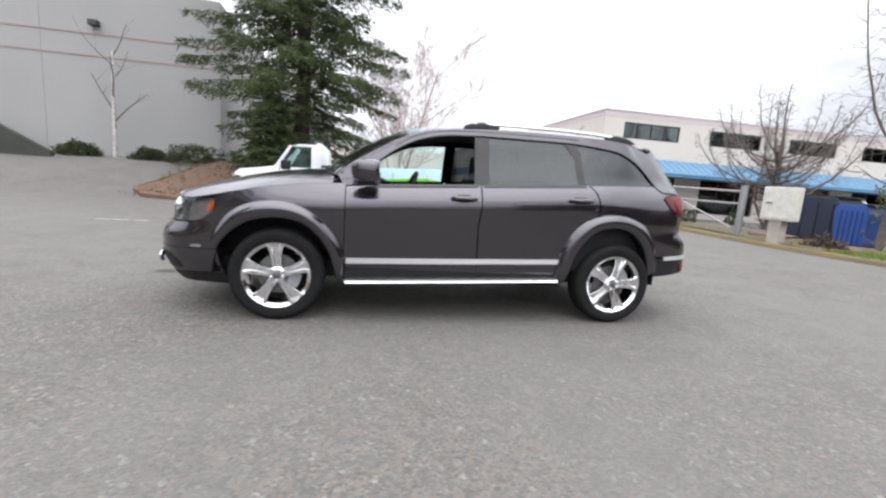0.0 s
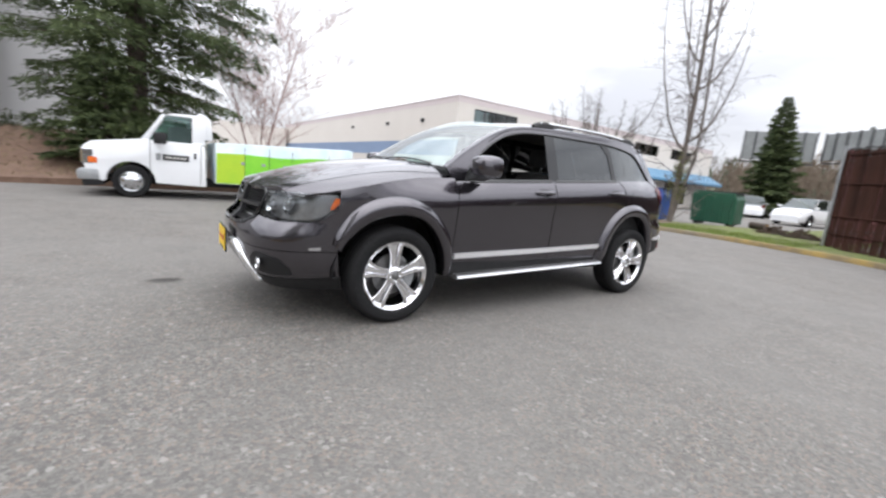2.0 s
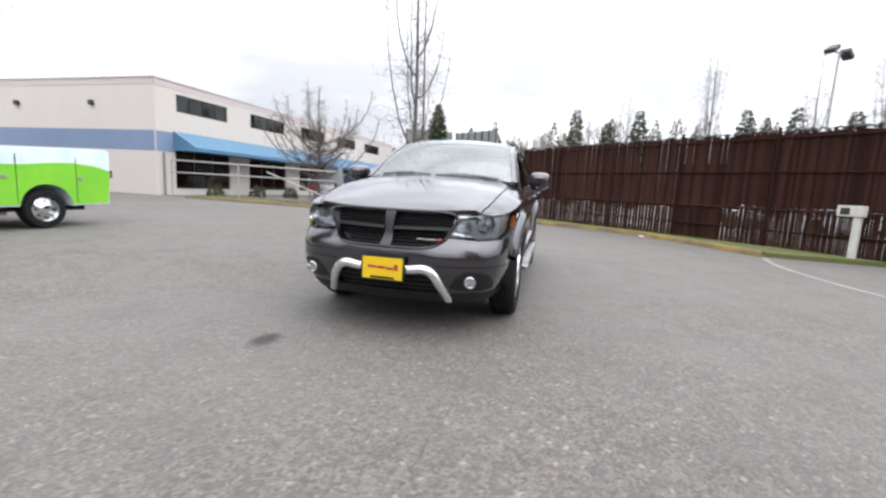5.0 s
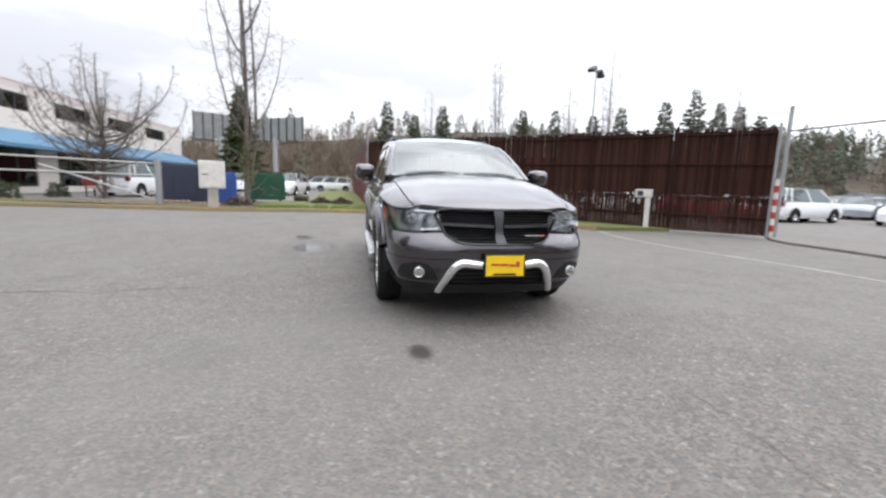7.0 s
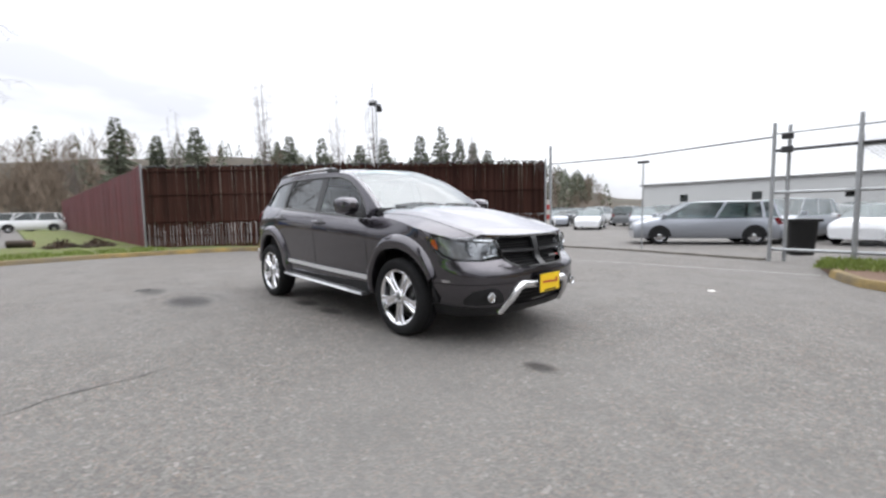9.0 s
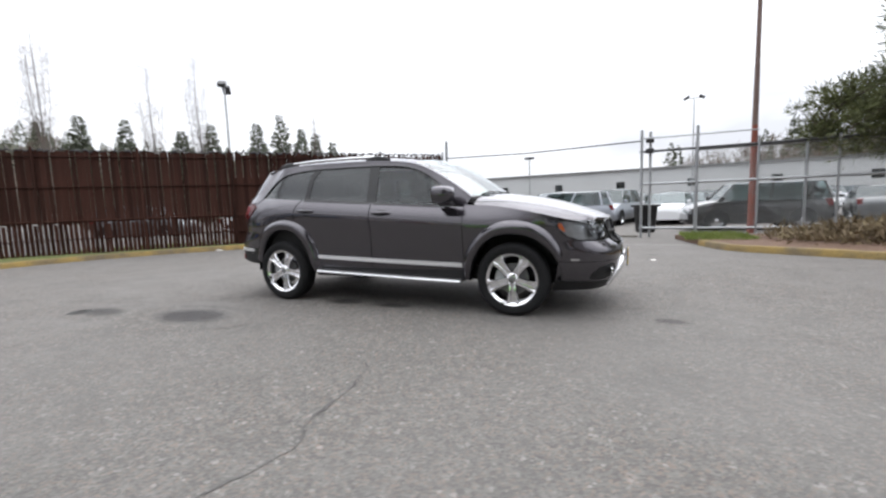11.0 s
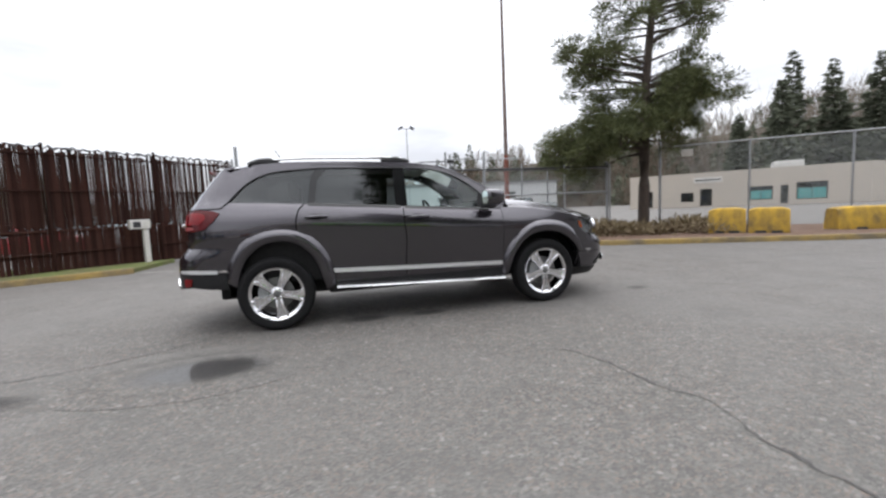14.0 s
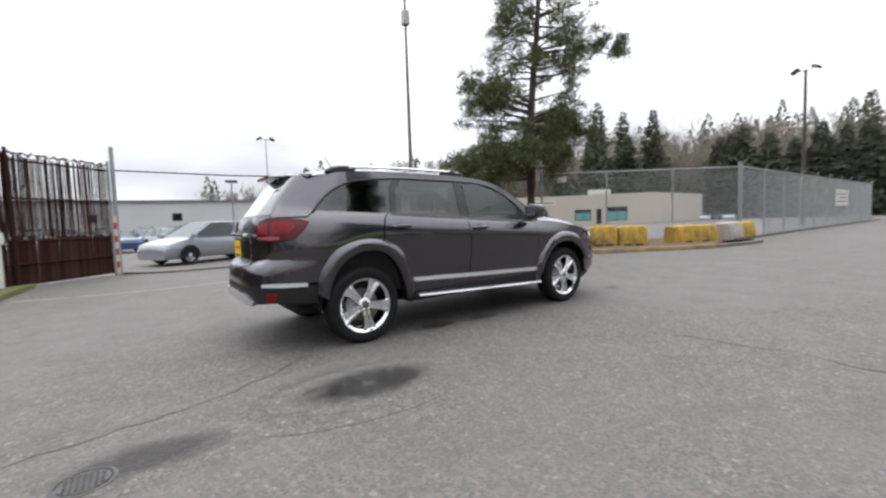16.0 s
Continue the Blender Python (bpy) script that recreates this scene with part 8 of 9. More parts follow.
def build_truck():
    ob = thing("work_truck", "white service truck with a green and sky-blue printed utility body", "truck", (0, 7.72, 0))
    white = mat("white_truck_paint", (0.74, 0.75, 0.77), 0.35, second=(0.70, 0.71, 0.73), scale=2, grain=0.02, coat=0.6)
    W = 1.9

    def slab(name, poly, y0, y1, m, parent=ob, bev=0.03, label=""):
        bm = bmesh.new()
        extrude_poly(bm, poly, lambda x, z: (x, y0, z), lambda x, z: (x, y1, z))
        if bev:
            bmesh.ops.recalc_face_normals(bm, faces=bm.faces)
            bmesh.ops.bevel(bm, geom=list(bm.edges), offset=bev, segments=2, affect="EDGES", profile=0.6)
        return part(name, bm, m, parent, label, smooth=True, angle=30)
    arch = [(-3.3 + 0.43 * math.cos(a), max(0.30, 0.33 + 0.43 * math.sin(a))) for a in [math.pi * k / 10 for k in range(11)]]
    hood = [(-4.05, 0.5), (-4.1, 0.72), (-4.08, 1.02), (-3.95, 1.12), (-3.5, 1.19), (-3.14, 1.25), (-2.0, 1.25), (-1.92, 1.2), (-1.9, 0.3)] + arch + [(-3.8, 0.32)]
    slab("cab_body", hood, 0, W, white)
    slab("cab_roof", [(-2.72, 1.80), (-2.5, 1.865), (-2.05, 1.88), (-1.93, 1.86), (-1.93, 1.80)], 0.08, W - 0.08, white)
    for y0, y1 in ((0.05, 0.11), (W - 0.11, W - 0.05)):
        slab("pillar", [(-3.12, 1.24), (-2.74, 1.82), (-2.66, 1.82), (-3.0, 1.24)], y0, y1, white, bev=0.01)
        slab("pillar", [(-2.18, 1.24), (-2.18, 1.82), (-1.92, 1.84), (-1.92, 1.24)], y0, y1, white, bev=0.01)
    for y0 in (0.07, W - 0.09):
        g = slab("side_glass", [(-2.98, 1.24), (-2.66, 1.78), (-2.19, 1.80), (-2.19, 1.24)], y0, y0 + 0.012, M["clear"], bev=0)
        g.visible_shadow = False
    bm = bmesh.new()
    strip(bm, [[(-3.13, 0.1 + (W - 0.2) * k / 8, 1.25) for k in range(9)], [(-2.73, 0.12 + (W - 0.24) * k / 8, 1.81) for k in range(9)]])
    g = part("windscreen", bm, M["screen"], ob)
    g.visible_shadow = False
    bm = bmesh.new()
    strip(bm, [[(-1.94, 0.1, 1.25), (-1.94, W - 0.1, 1.25)], [(-1.94, 0.1, 1.82), (-1.94, W - 0.1, 1.82)]])
    part("rear_glass", bm, M["tint"], ob)
    bm = bmesh.new()
    box(bm, -2.6, -2.1, 0.25, 0.75, 0.9, 1.6, 0.08)
    box(bm, -2.6, -2.1, 1.15, 1.65, 0.9, 1.6, 0.08)
    part("bench_seat", bm, M["seat_cloth"], ob, smooth=True)
    slab("cab_fairing", [(-2.08, 1.36), (-2.06, 1.93), (-1.95, 1.93), (-1.80, 1.82), (-1.76, 1.36)], 0.1, W - 0.1, white, bev=0.03)
    slab("front_bumper", [(-4.18, 0.34), (-4.2, 0.5), (-4.14, 0.56), (-3.85, 0.56), (-3.83, 0.34)], -0.02, W + 0.02, M["galv"], bev=0.02)
    slab("bumper_apron", [(-4.1, 0.2), (-4.12, 0.34), (-3.8, 0.34), (-3.76, 0.24)], 0.02, W - 0.02, M["black_plastic"], bev=0.01)
    bm = bmesh.new()
    box(bm, -4.115, -4.08, 0.45, W - 0.45, 0.62, 0.98, 0.02)
    part("grille", bm, M["black_plastic"], ob)
    for y0, y1 in ((-0.012, 0.4), (W - 0.4, W + 0.012)):
        bm = bmesh.new()
        box(bm, -4.12, -3.92, y0, y1, 0.66, 0.98, 0.03)
        lamp = part("headlamp", bm, M["lamp_silver"], ob, "clear headlamp with amber corner")
        bm = bmesh.new()
        box(bm, -4.0, -3.86, y0 - 0.006 if y0 < 0.5 else y1 - 0.02, y0 + 0.02 if y0 < 0.5 else y1 + 0.006, 0.68, 0.80, 0.008)
        part("turn_lens", bm, M["amber"], lamp)
    # door lines, sign, mirror, handle
    for x in (-2.97, -2.02):
        bm = bmesh.new()
        box(bm, x, x + 0.012, -0.006, 0.004, 0.36, 1.24)
        part("door_gap", bm, M["frame_dark"], ob)
    bm = bmesh.new()
    box(bm, -2.74, -2.24, -0.012, -0.004, 0.84, 0.97)
    sgn = part("door_sign", bm, M["frame_dark"], ob, "dark door sign with pale bars")
    bm = bmesh.new()
    for k in range(6):
        box(bm, -2.69 + k * 0.07, -2.64 + k * 0.07, -0.016, -0.0121, 0.885, 0.925)
    part("sign_bars", bm, M["white_paint"], sgn)
    bm = bmesh.new()
    box(bm, -2.86, -2.77, -0.012, -0.004, 0.83, 0.98)
    part("emblem", bm, mat("grey_emblem", (0.3, 0.31, 0.32), 0.6), ob)
    bm = bmesh.new()
    box(bm, -2.15, -2.10, -0.03, 0.0, 0.92, 1.04, 0.01)
    part("door_handle", bm, M["frame_dark"], ob)
    bm = bmesh.new()
    box(bm, -2.90, -2.66, -0.28, -0.12, 1.18, 1.42, 0.05)
    tube(bm, [(-2.78, -0.12, 1.25), (-2.8, 0.04, 1.24)], 0.03, 8)
    part("door_mirror", bm, M["black_plastic"], ob, smooth=True)
    # utility body
    arch = [(0.45 + 0.42 * math.cos(a), max(0.40, 0.40 + 0.40 * math.sin(a))) for a in [math.pi * (1 - k / 10) for k in range(11)]]
    low = [(-1.72, 0.40)] + arch + [(1.56, 0.42), (1.6, 1.0), (1.6, 1.47), (1.52, 1.50), (-1.72, 1.33)]
    sky = mat("sky_print", (0.50, 0.66, 0.74), 0.4, second=(0.72, 0.77, 0.78), scale=2.2, patch=1, grain=0.06, coat=0.3)
    lime = mat("lime_print", (0.16, 0.52, 0.03), 0.4, second=(0.24, 0.60, 0.04), scale=1.2, patch=1, grain=0.06, coat=0.3)
    yel = mat("yellow_green_print", (0.40, 0.56, 0.03), 0.4, second=(0.32, 0.54, 0.03), scale=2, patch=1, grain=0.05, coat=0.3)
    slab("utility_body", low, -0.02, W + 0.1, sky, bev=0.02)
    wave = [(1.58, 1.08), (1.3, 1.16), (0.9, 1.2), (0.5, 1.18), (0.1, 1.13), (-0.3, 1.11), (-0.8, 1.12), (-1.10, 1.13)]
    bm = bmesh.new()
    extrude_poly(bm, [(-1.10, 0.42)] + [(x, z if z > 0.43 else 0.43) for x, z in arch] + [(1.54, 0.45), (1.58, 0.9)] + wave, lambda x, z: (x, -0.028, z), lambda x, z: (x, -0.0205, z))
    part("green_print", bm, lime, ob, "bright green hill print")
    bm = bmesh.new()
    extrude_poly(bm, [(-1.70, 0.42), (-1.105, 0.42), (-1.105, 1.13), (-1.4, 1.12), (-1.70, 1.10)], lambda x, z: (x, -0.028, z), lambda x, z: (x, -0.0205, z))
    part("yellow_print", bm, yel, ob, "yellow-green field print")
    for x in (-1.18, -0.72, -0.22, 0.98):
        bm = bmesh.new()
        box(bm, x, x + 0.08, -0.045, -0.028, 0.88, 0.94, 0.008)
        part("latch", bm, M["galv"], ob)
    for x in (-1.1, -0.55, 0.0, 0.95):
        bm = bmesh.new()
        box(bm, x - 0.006, x + 0.006, -0.0305, -0.028, 0.45, 1.30)
        part("panel_joint", bm, M["frame_dark"], ob)
    bm = bmesh.new()
    box(bm, -3.7, 1.4, 0.45, W - 0.45, 0.28, 0.44)
    part("chassis", bm, M["interior"], ob)
    bm = bmesh.new()
    box(bm, 1.6, 1.66, 0.0, 0.08, 0.95, 1.1)
    part("tail_lamp", bm, M["red_lens"], ob)
    for x in (-3.3, 0.42):
        for sg, y in ((-1, 0.0), (1, W)):
            hold = ob
            simple_wheel(hold, x, y if sg > 0 else 0.02, 0.345, 0.24, sg, M["lamp_silver"])
    return ob


build_truck()


M["car_glass"] = glass("car_window_glass", (0.34, 0.39, 0.39), 0.0, 0.2)


def parked_car(name, label, at, rz, paint, L=4.7, W=1.85, H=1.75, hood=1.15, screen=0.75, rear=0.25, belt_z=1.08, r=0.35, cat="car", deck=0.0):
    ob = thing(name, label, cat, at, rz, "cars parked in the lot")
    xf, xr = L / 2, -L / 2
    cowl, tail = xf - hood, xr + rear + deck
    zt = hermite([(xr, 0.62), (xr + 0.06, belt_z * 0.86), (xr + 0.3, belt_z), (cowl, belt_z), (cowl + 0.3, belt_z - 0.04), (xf - 0.3, belt_z - 0.15), (xf - 0.06, 0.78), (xf, 0.58)])
    xs = [xr + L * (0.5 - 0.5 * math.cos(math.pi * k / 22)) for k in range(23)]
    rows = []
    for x in xs:
        e = abs(2 * x / L)
        w = W / 2 * (1 - 0.14 * e ** 7)
        z = zt(x)
        rows.append([(x, w * 0.9, 0.24), (x, w * 0.985, 0.33), (x, w, min(z, 0.62)), (x, w * 0.985, z * 0.86), (x, w * 0.95, z * 0.965), (x, w * 0.86, z), (x, w * 0.45, z + 0.03), (x, 0, z + 0.035)])
    bm = bmesh.new()
    strip(bm, [r_ + [(x, -y, z) for x, y, z in r_[-2::-1]] for r_ in rows])
    for r_ in (rows[0], rows[-1]):
        bm.faces.new([bm.verts.new(p) for p in r_ + [(x, -y, z) for x, y, z in r_[-2::-1]]])
    part("body", bm, paint, ob, smooth=True, angle=40)
    wt = W / 2 * 0.74
    wb = W / 2 * 0.93
    bot = [(cowl + 0.05, belt_z), (tail - rear + 0.02, belt_z)]
    rf, rr = cowl - screen, tail + 0.12
    bm = bmesh.new()
    for sg in (-1, 1):
        strip(bm, [[(cowl + 0.05, sg * wb, belt_z - 0.01), (tail - rear + 0.06, sg * wb, belt_z - 0.01)], [(rf, sg * wt, H - 0.05), (rr, sg * wt, H - 0.06)]])
    strip(bm, [[(cowl + 0.05, wb, belt_z - 0.01), (cowl + 0.2, 0, belt_z), (cowl + 0.05, -wb, belt_z - 0.01)], [(rf, wt, H - 0.05), (rf + 0.08, 0, H - 0.02), (rf, -wt, H - 0.05)]])
    strip(bm, [[(tail - rear + 0.06, wb, belt_z - 0.01), (tail - rear, 0, belt_z), (tail - rear + 0.06, -wb, belt_z - 0.01)], [(rr, wt, H - 0.06), (rr - 0.04, 0, H - 0.04), (rr, -wt, H - 0.06)]])
    part("glass", bm, M["car_glass"], ob)
    bm = bmesh.new()
    strip(bm, [[(x, wt * t, H - 0.055 + 0.05 * (1 - t * t) - (0.03 if k in (0, 5) else 0)) for t in (-1.02, -0.6, 0, 0.6, 1.02)] for k, x in enumerate([rf + 0.02 + (rr - rf - 0.04) * q / 5 for q in range(6)])])
    part("roof", bm, paint, ob, smooth=True)
    for sg in (-1, 1):
        for xb, xt in ((cowl + 0.05, rf), ((cowl + tail) / 2 + 0.1, (rf + rr) / 2 + 0.15), (tail - rear + 0.55, rr + 0.35), (tail - rear + 0.06, rr)):
            bm = bmesh.new()
            strip(bm, [[(xb - 0.04, sg * (wb + 0.006), belt_z - 0.01), (xb + 0.04, sg * (wb + 0.006), belt_z - 0.01)], [(xt - 0.04, sg * (wt + 0.006), H - 0.05), (xt + 0.04, sg * (wt + 0.006), H - 0.05)]])
            part("pillar", bm, paint, ob)
        for x in (xf - 0.9, xr + 0.85):
            bm = bmesh.new()
            pts = [(x + (r + 0.07) * math.cos(a), sg * (W / 2 + 0.003), max(0.26, r + (r + 0.07) * math.sin(a))) for a in [math.pi * k / 14 - 0.15 for k in range(16)]]
            bm.faces.new([bm.verts.new(p) for p in pts])
            part("wheel_arch", bm, M["interior"], ob)
            simple_wheel(ob, x, W / 2 + 0.012, r, 0.2, sg, M["lamp_silver"])
        bm = bmesh.new()
        box(bm, xf - 0.32, xf - 0.08, sg * W * 0.36 - 0.14, sg * W * 0.36 + 0.14, belt_z - 0.36, belt_z - 0.22, 0.03)
        part("headlamp", bm, M["lamp_silver"], ob)
        bm = bmesh.new()
        box(bm, xr - 0.004, xr + 0.2, sg * W * 0.40 - 0.09, sg * W * 0.40 + 0.09, belt_z - 0.26, belt_z - 0.02, 0.02)
        part("tail_lamp", bm, M["red_lens"], ob)
        bm = bmesh.new()
        box(bm, cowl - 0.12, cowl + 0.05, sg * (W / 2 + 0.08) - 0.08, sg * (W / 2 + 0.08) + 0.08, belt_z + 0.02, belt_z + 0.16, 0.03)
        part("door_mirror", bm, paint, ob)
    return ob


silver = mat("silver_car_paint", (0.33, 0.35, 0.39), 0.33, 0.6, second=(0.31, 0.33, 0.37), scale=2, grain=0.02, coat=0.8)
white_c = mat("white_car_paint", (0.72, 0.73, 0.75), 0.3, second=(0.69, 0.70, 0.72), scale=2, grain=0.02, coat=0.8)
black_c = mat("black_car_paint", (0.012, 0.012, 0.014), 0.25, scale=2, grain=0.05, coat=1.0)
grey_c = mat("grey_car_paint", (0.12, 0.125, 0.13), 0.3, 0.5, scale=2, grain=0.03, coat=0.8)
red_c = mat("red_car_paint", (0.30, 0.015, 0.02), 0.3, scale=2, grain=0.03, coat=0.8)
blue_c = mat("blue_car_paint", (0.03, 0.06, 0.15), 0.3, scale=2, grain=0.03, coat=0.8)

LOT = -0.22
parked_car("minivan", "silver minivan parked inside the lot entrance", (0.72, -15.84, LOT), 29, silver, 4.9, 1.95, 1.66, 1.0, 1.0, 0.12, 1.02, 0.34, "van")
parked_car("sport_utility_car", "white sport utility car behind the slatted fence", (13.1, -22.2, LOT), -83, white_c, 4.8, 1.9, 1.78)
parked_car("sport_utility_car", "dark grey utility car parked beyond the white one", (20.2, -38.0, LOT), -80, grey_c, 4.8, 1.9, 1.75)
parked_car("sport_utility_car", "black off-road car beside the rust-red pole", (-6.6, -14.2, LOT), 4, black_c, 4.3, 1.85, 1.72, 1.0, 0.5, 0.1)
rows_ = [(13.5, -17.0, red_c, 200), (17.5, -14.5, white_c, 205), (20.6, -9.5, grey_c, 205), (14.8, -22.5, grey_c, 165), (11.0, -27.0, white_c, 110), (7.9, -29.0, silver, 110), (4.6, -30.0, blue_c, 110), (1.4, -30.6, white_c, 110), (-2.4, -29.0, white_c, 110), (-5.4, -28.6, silver, 110),
         (-9.2, -27.0, black_c, 110), (16.5, -31.5, silver, 120), (20.4, -29.4, white_c, 120), (24.2, -27.0, grey_c, 120), (28.0, -24.0, white_c, 125), (9.0, -40.0, white_c, 105), (5.4, -41.5, grey_c, 105), (1.2, -42.0, silver, 105), (-3.0, -42.3, white_c, 105)]
names = {id(white_c): "white", id(grey_c): "dark grey", id(silver): "silver", id(black_c): "black", id(red_c): "red", id(blue_c): "dark blue"}
rows_ += [(-1.7, -18.9, silver, 75), (-4.4, -19.2, white_c, 75), (-2.8, -23.4, grey_c, 75), (-5.7, -23.0, silver, 75)]
rl_ = random.Random(4)
for k in range(13):
    rows_.append((-15.0 + 2.95 * k, -35.2 + 0.25 * (k % 3), (white_c, silver, grey_c, white_c, black_c, silver, blue_c)[k % 7], 98 + 180 * (k % 2)))
rows_ += [(-7.2, -19.7, white_c, 75), (-9.9, -20.2, silver, 75), (-12.7, -20.6, grey_c, 255), (-8.6, -23.6, white_c, 75), (-11.5, -24.0, black_c, 75), (-14.3, -24.4, white_c, 255)]
for y0 in (-46.5, -52.5, -58.5):
    for k in range(17):
        if rl_.random() < 0.78:
            rows_.append((-26.0 + 3.2 * k + rl_.uniform(-.3, .3), y0 + 0.12 * k, rl_.choice((white_c, white_c, silver, silver, grey_c, black_c, red_c, blue_c)), 90 + rl_.choice((0, 180)) + rl_.uniform(-3, 3)))
for x, y, p, a in rows_:
    big = (round(x * 7) % 3) == 0
    parked_car("parked_car", names[id(p)] + (" tall utility car" if big else " sedan") + " parked in the fenced car lot", (x, y, LOT), a, p, 4.7, 1.85, 1.75 if big else 1.48, 1.1, 0.75, 0.25 if big else 0.6, 1.06 if big else 0.95, 0.35, deck=0.0 if big else 0.45)
for x, y, p, a, nm in ((22.3, 12.9, white_c, -10, "white pickup-like utility car before the office"), (38.2, 11.8, white_c, 20, "white van parked far along the drive"), (31.0, 6.0, white_c, 170, "white car parked beyond the green dumpster"), (56.0, 7.4, grey_c, 170, "grey car parked far along the drive"), (49.0, 3.4, white_c, 90, "small white car far along the drive"), (49.5, 5.0, white_c, 90, "white car far along the drive")):
    parked_car("parked_car", nm, (x, y, 0), a, p)
for x, y in ((-62.0, -24.0), (-60.3, -26.0), (-63.5, -21.5)):
    parked_car("parked_car", "pale car parked before the tan building", (x, y, -0.35), 40, silver, 4.4, 1.8, 1.45)

# ---- marks on the ground ----
def stain_material(name, tint, rough, coat):
    """The same asphalt, darkened and smoothed by damp that fades out to the patch's rim."""
    m = M["asphalt"].copy()
    m.name = name
    n, l = m.node_tree.nodes, m.node_tree.links
    b = n["Principled BSDF"]
    co = n.new("ShaderNodeTexCoord")
    mp = n.new("ShaderNodeMapping")
    mp.inputs["Location"].default_value, mp.inputs["Scale"].default_value = (-1, -1, 0), (2, 2, 0)
    l.new(co.outputs["Generated"], mp.inputs["Vector"])
    le = n.new("ShaderNodeVectorMath")
    le.operation = "LENGTH"
    l.new(mp.outputs[0], le.inputs[0])
    nz = n.new("ShaderNodeTexNoise")
    nz.inputs["Scale"].default_value, nz.inputs["Detail"].default_value = 9, 5
    l.new(co.outputs["Object"], nz.inputs["Vector"])
    ad = n.new("ShaderNodeMath")
    ad.operation = "MULTIPLY_ADD"
    ad.inputs[1].default_value = 0.55
    l.new(nz.outputs["Fac"], ad.inputs[0])
    l.new(le.outputs["Value"], ad.inputs[2])
    f = n.new("ShaderNodeMapRange")
    f.interpolation_type = "SMOOTHSTEP"
    for i, v in enumerate((0.62, 1.15, 1.0, 0.0)):
        f.inputs[i + 1].default_value = v
    l.new(ad.outputs[0], f.inputs[0])
    src = b.inputs["Base Color"].links[0].from_socket
    x = n.new("ShaderNodeMix")
    x.data_type, x.blend_type = "RGBA", "MULTIPLY"
    x.inputs[7].default_value = (*tint, 1)
    l.new(f.outputs[0], x.inputs[0])
    l.new(src, x.inputs[6])
    l.new(x.outputs[2], b.inputs["Base Color"])
    old = b.inputs["Roughness"].links[0].from_socket
    r = n.new("ShaderNodeMix")
    l.new(f.outputs[0], r.inputs[0])
    l.new(old, r.inputs[2])
    r.inputs[3].default_value = rough
    l.new(r.outputs[0], b.inputs["Roughness"])
    c = n.new("ShaderNodeMath")
    c.operation = "MULTIPLY"
    c.inputs[1].default_value = coat
    l.new(f.outputs[0], c.inputs[0])
    l.new(c.outputs[0], b.inputs["Coat Weight"])
    b.inputs["Coat Roughness"].default_value = 0.05
    return m


def flat_patch(name, cx, cy, rx, ry, seed, material, label, z=0.004, rz=0.0):
    bm = bmesh.new()
    rows = []
    for f in (0.0, 0.5, 0.85, 1.0):
        rows.append([(1.45 * rx * f * math.cos(2 * math.pi * k / 40), 1.45 * ry * f * math.sin(2 * math.pi * k / 40), -0.002 * (f == 1.0)) for k in range(41)])
    strip(bm, rows)
    ob = part(name, bm, material, smooth=True)
    ob.matrix_world = pose(cx, cy, z, 0, 0, math.degrees(rz))
    return tagged(ob, label, "stain", kind="structure")


damp = stain_material("damp_asphalt", (0.5, 0.49, 0.49), 0.7, 0.0)
wet = stain_material("wet_asphalt", (0.2, 0.2, 0.205), 0.35, 0.45)
oil = stain_material("darkened_asphalt", (0.27, 0.26, 0.26), 0.6, 0.0)
crack_dark = mat("crack_shadow", (0.045, 0.043, 0.041), 0.9, second=(0.10, 0.096, 0.092), scale=6, patch=1, grain=0.3)
flat_patch("damp_patch", 1.95, 1.80, 0.66, 0.40, 1, damp, "damp dark patch in the asphalt", 0.0045)
flat_patch("puddle", 1.88, 1.84, 0.50, 0.26, 2, wet, "shallow wet puddle in a dip of the asphalt", 0.006)
flat_patch("damp_patch", 3.25, 2.05, 0.5, 0.2, 3, damp, "damp patch beside the round iron cover", 0.003)
flat_patch("dark_patch", 3.18, 2.02, 0.38, 0.17, 4, oil, "dark soaked patch beside the round iron cover", 0.006)
flat_patch("dark_spot", -2.84, 0.68, 0.14, 0.085, 5, oil, "small dark oil stain before the car", 0.003)
flat_patch("dark_spot", 0.6, 0.80, 0.24, 0.12, 6, oil, "soft-edged dark patch on the asphalt along the side of the car", 0.003)
flat_patch("dark_spot", -0.05, 0.82, 0.22, 0.1, 7, oil, "soft-edged dark patch on the asphalt along the side of the car", 0.003)



def build_manhole():
    ob = thing("manhole_cover", "round dark iron manhole cover with raised studs", "manhole cover", (3.42, 2.10, 0.003))
    iron = mat("cast_iron", (0.10, 0.10, 0.10), 0.55, 0.5, second=(0.07, 0.065, 0.06), scale=8, patch=1, grain=0.2, bump=0.2)
    bm = bmesh.new()
    rows = []
    for r, z in ((0.125, -0.01), (0.125, 0.006), (0.108, 0.008), (0.106, 0.001), (0.1, 0.001), (0.098, 0.008), (0.001, 0.009)):
        rows.append([(r * math.cos(2 * math.pi * k / 40), r * math.sin(2 * math.pi * k / 40), z) for k in range(41)])
    strip(bm, rows)
    part("lid", bm, iron, ob, smooth=True)
    for i in range(-4, 5):
        for j in range(-4, 5):
            if math.hypot(i, j) * 0.023 < 0.086:
                bm = bmesh.new()
                box(bm, i * 0.023 - 0.007, i * 0.023 + 0.007, j * 0.023 - 0.007, j * 0.023 + 0.007, 0.008, 0.013)
                part("stud", bm, iron, ob)
    return ob


build_manhole()


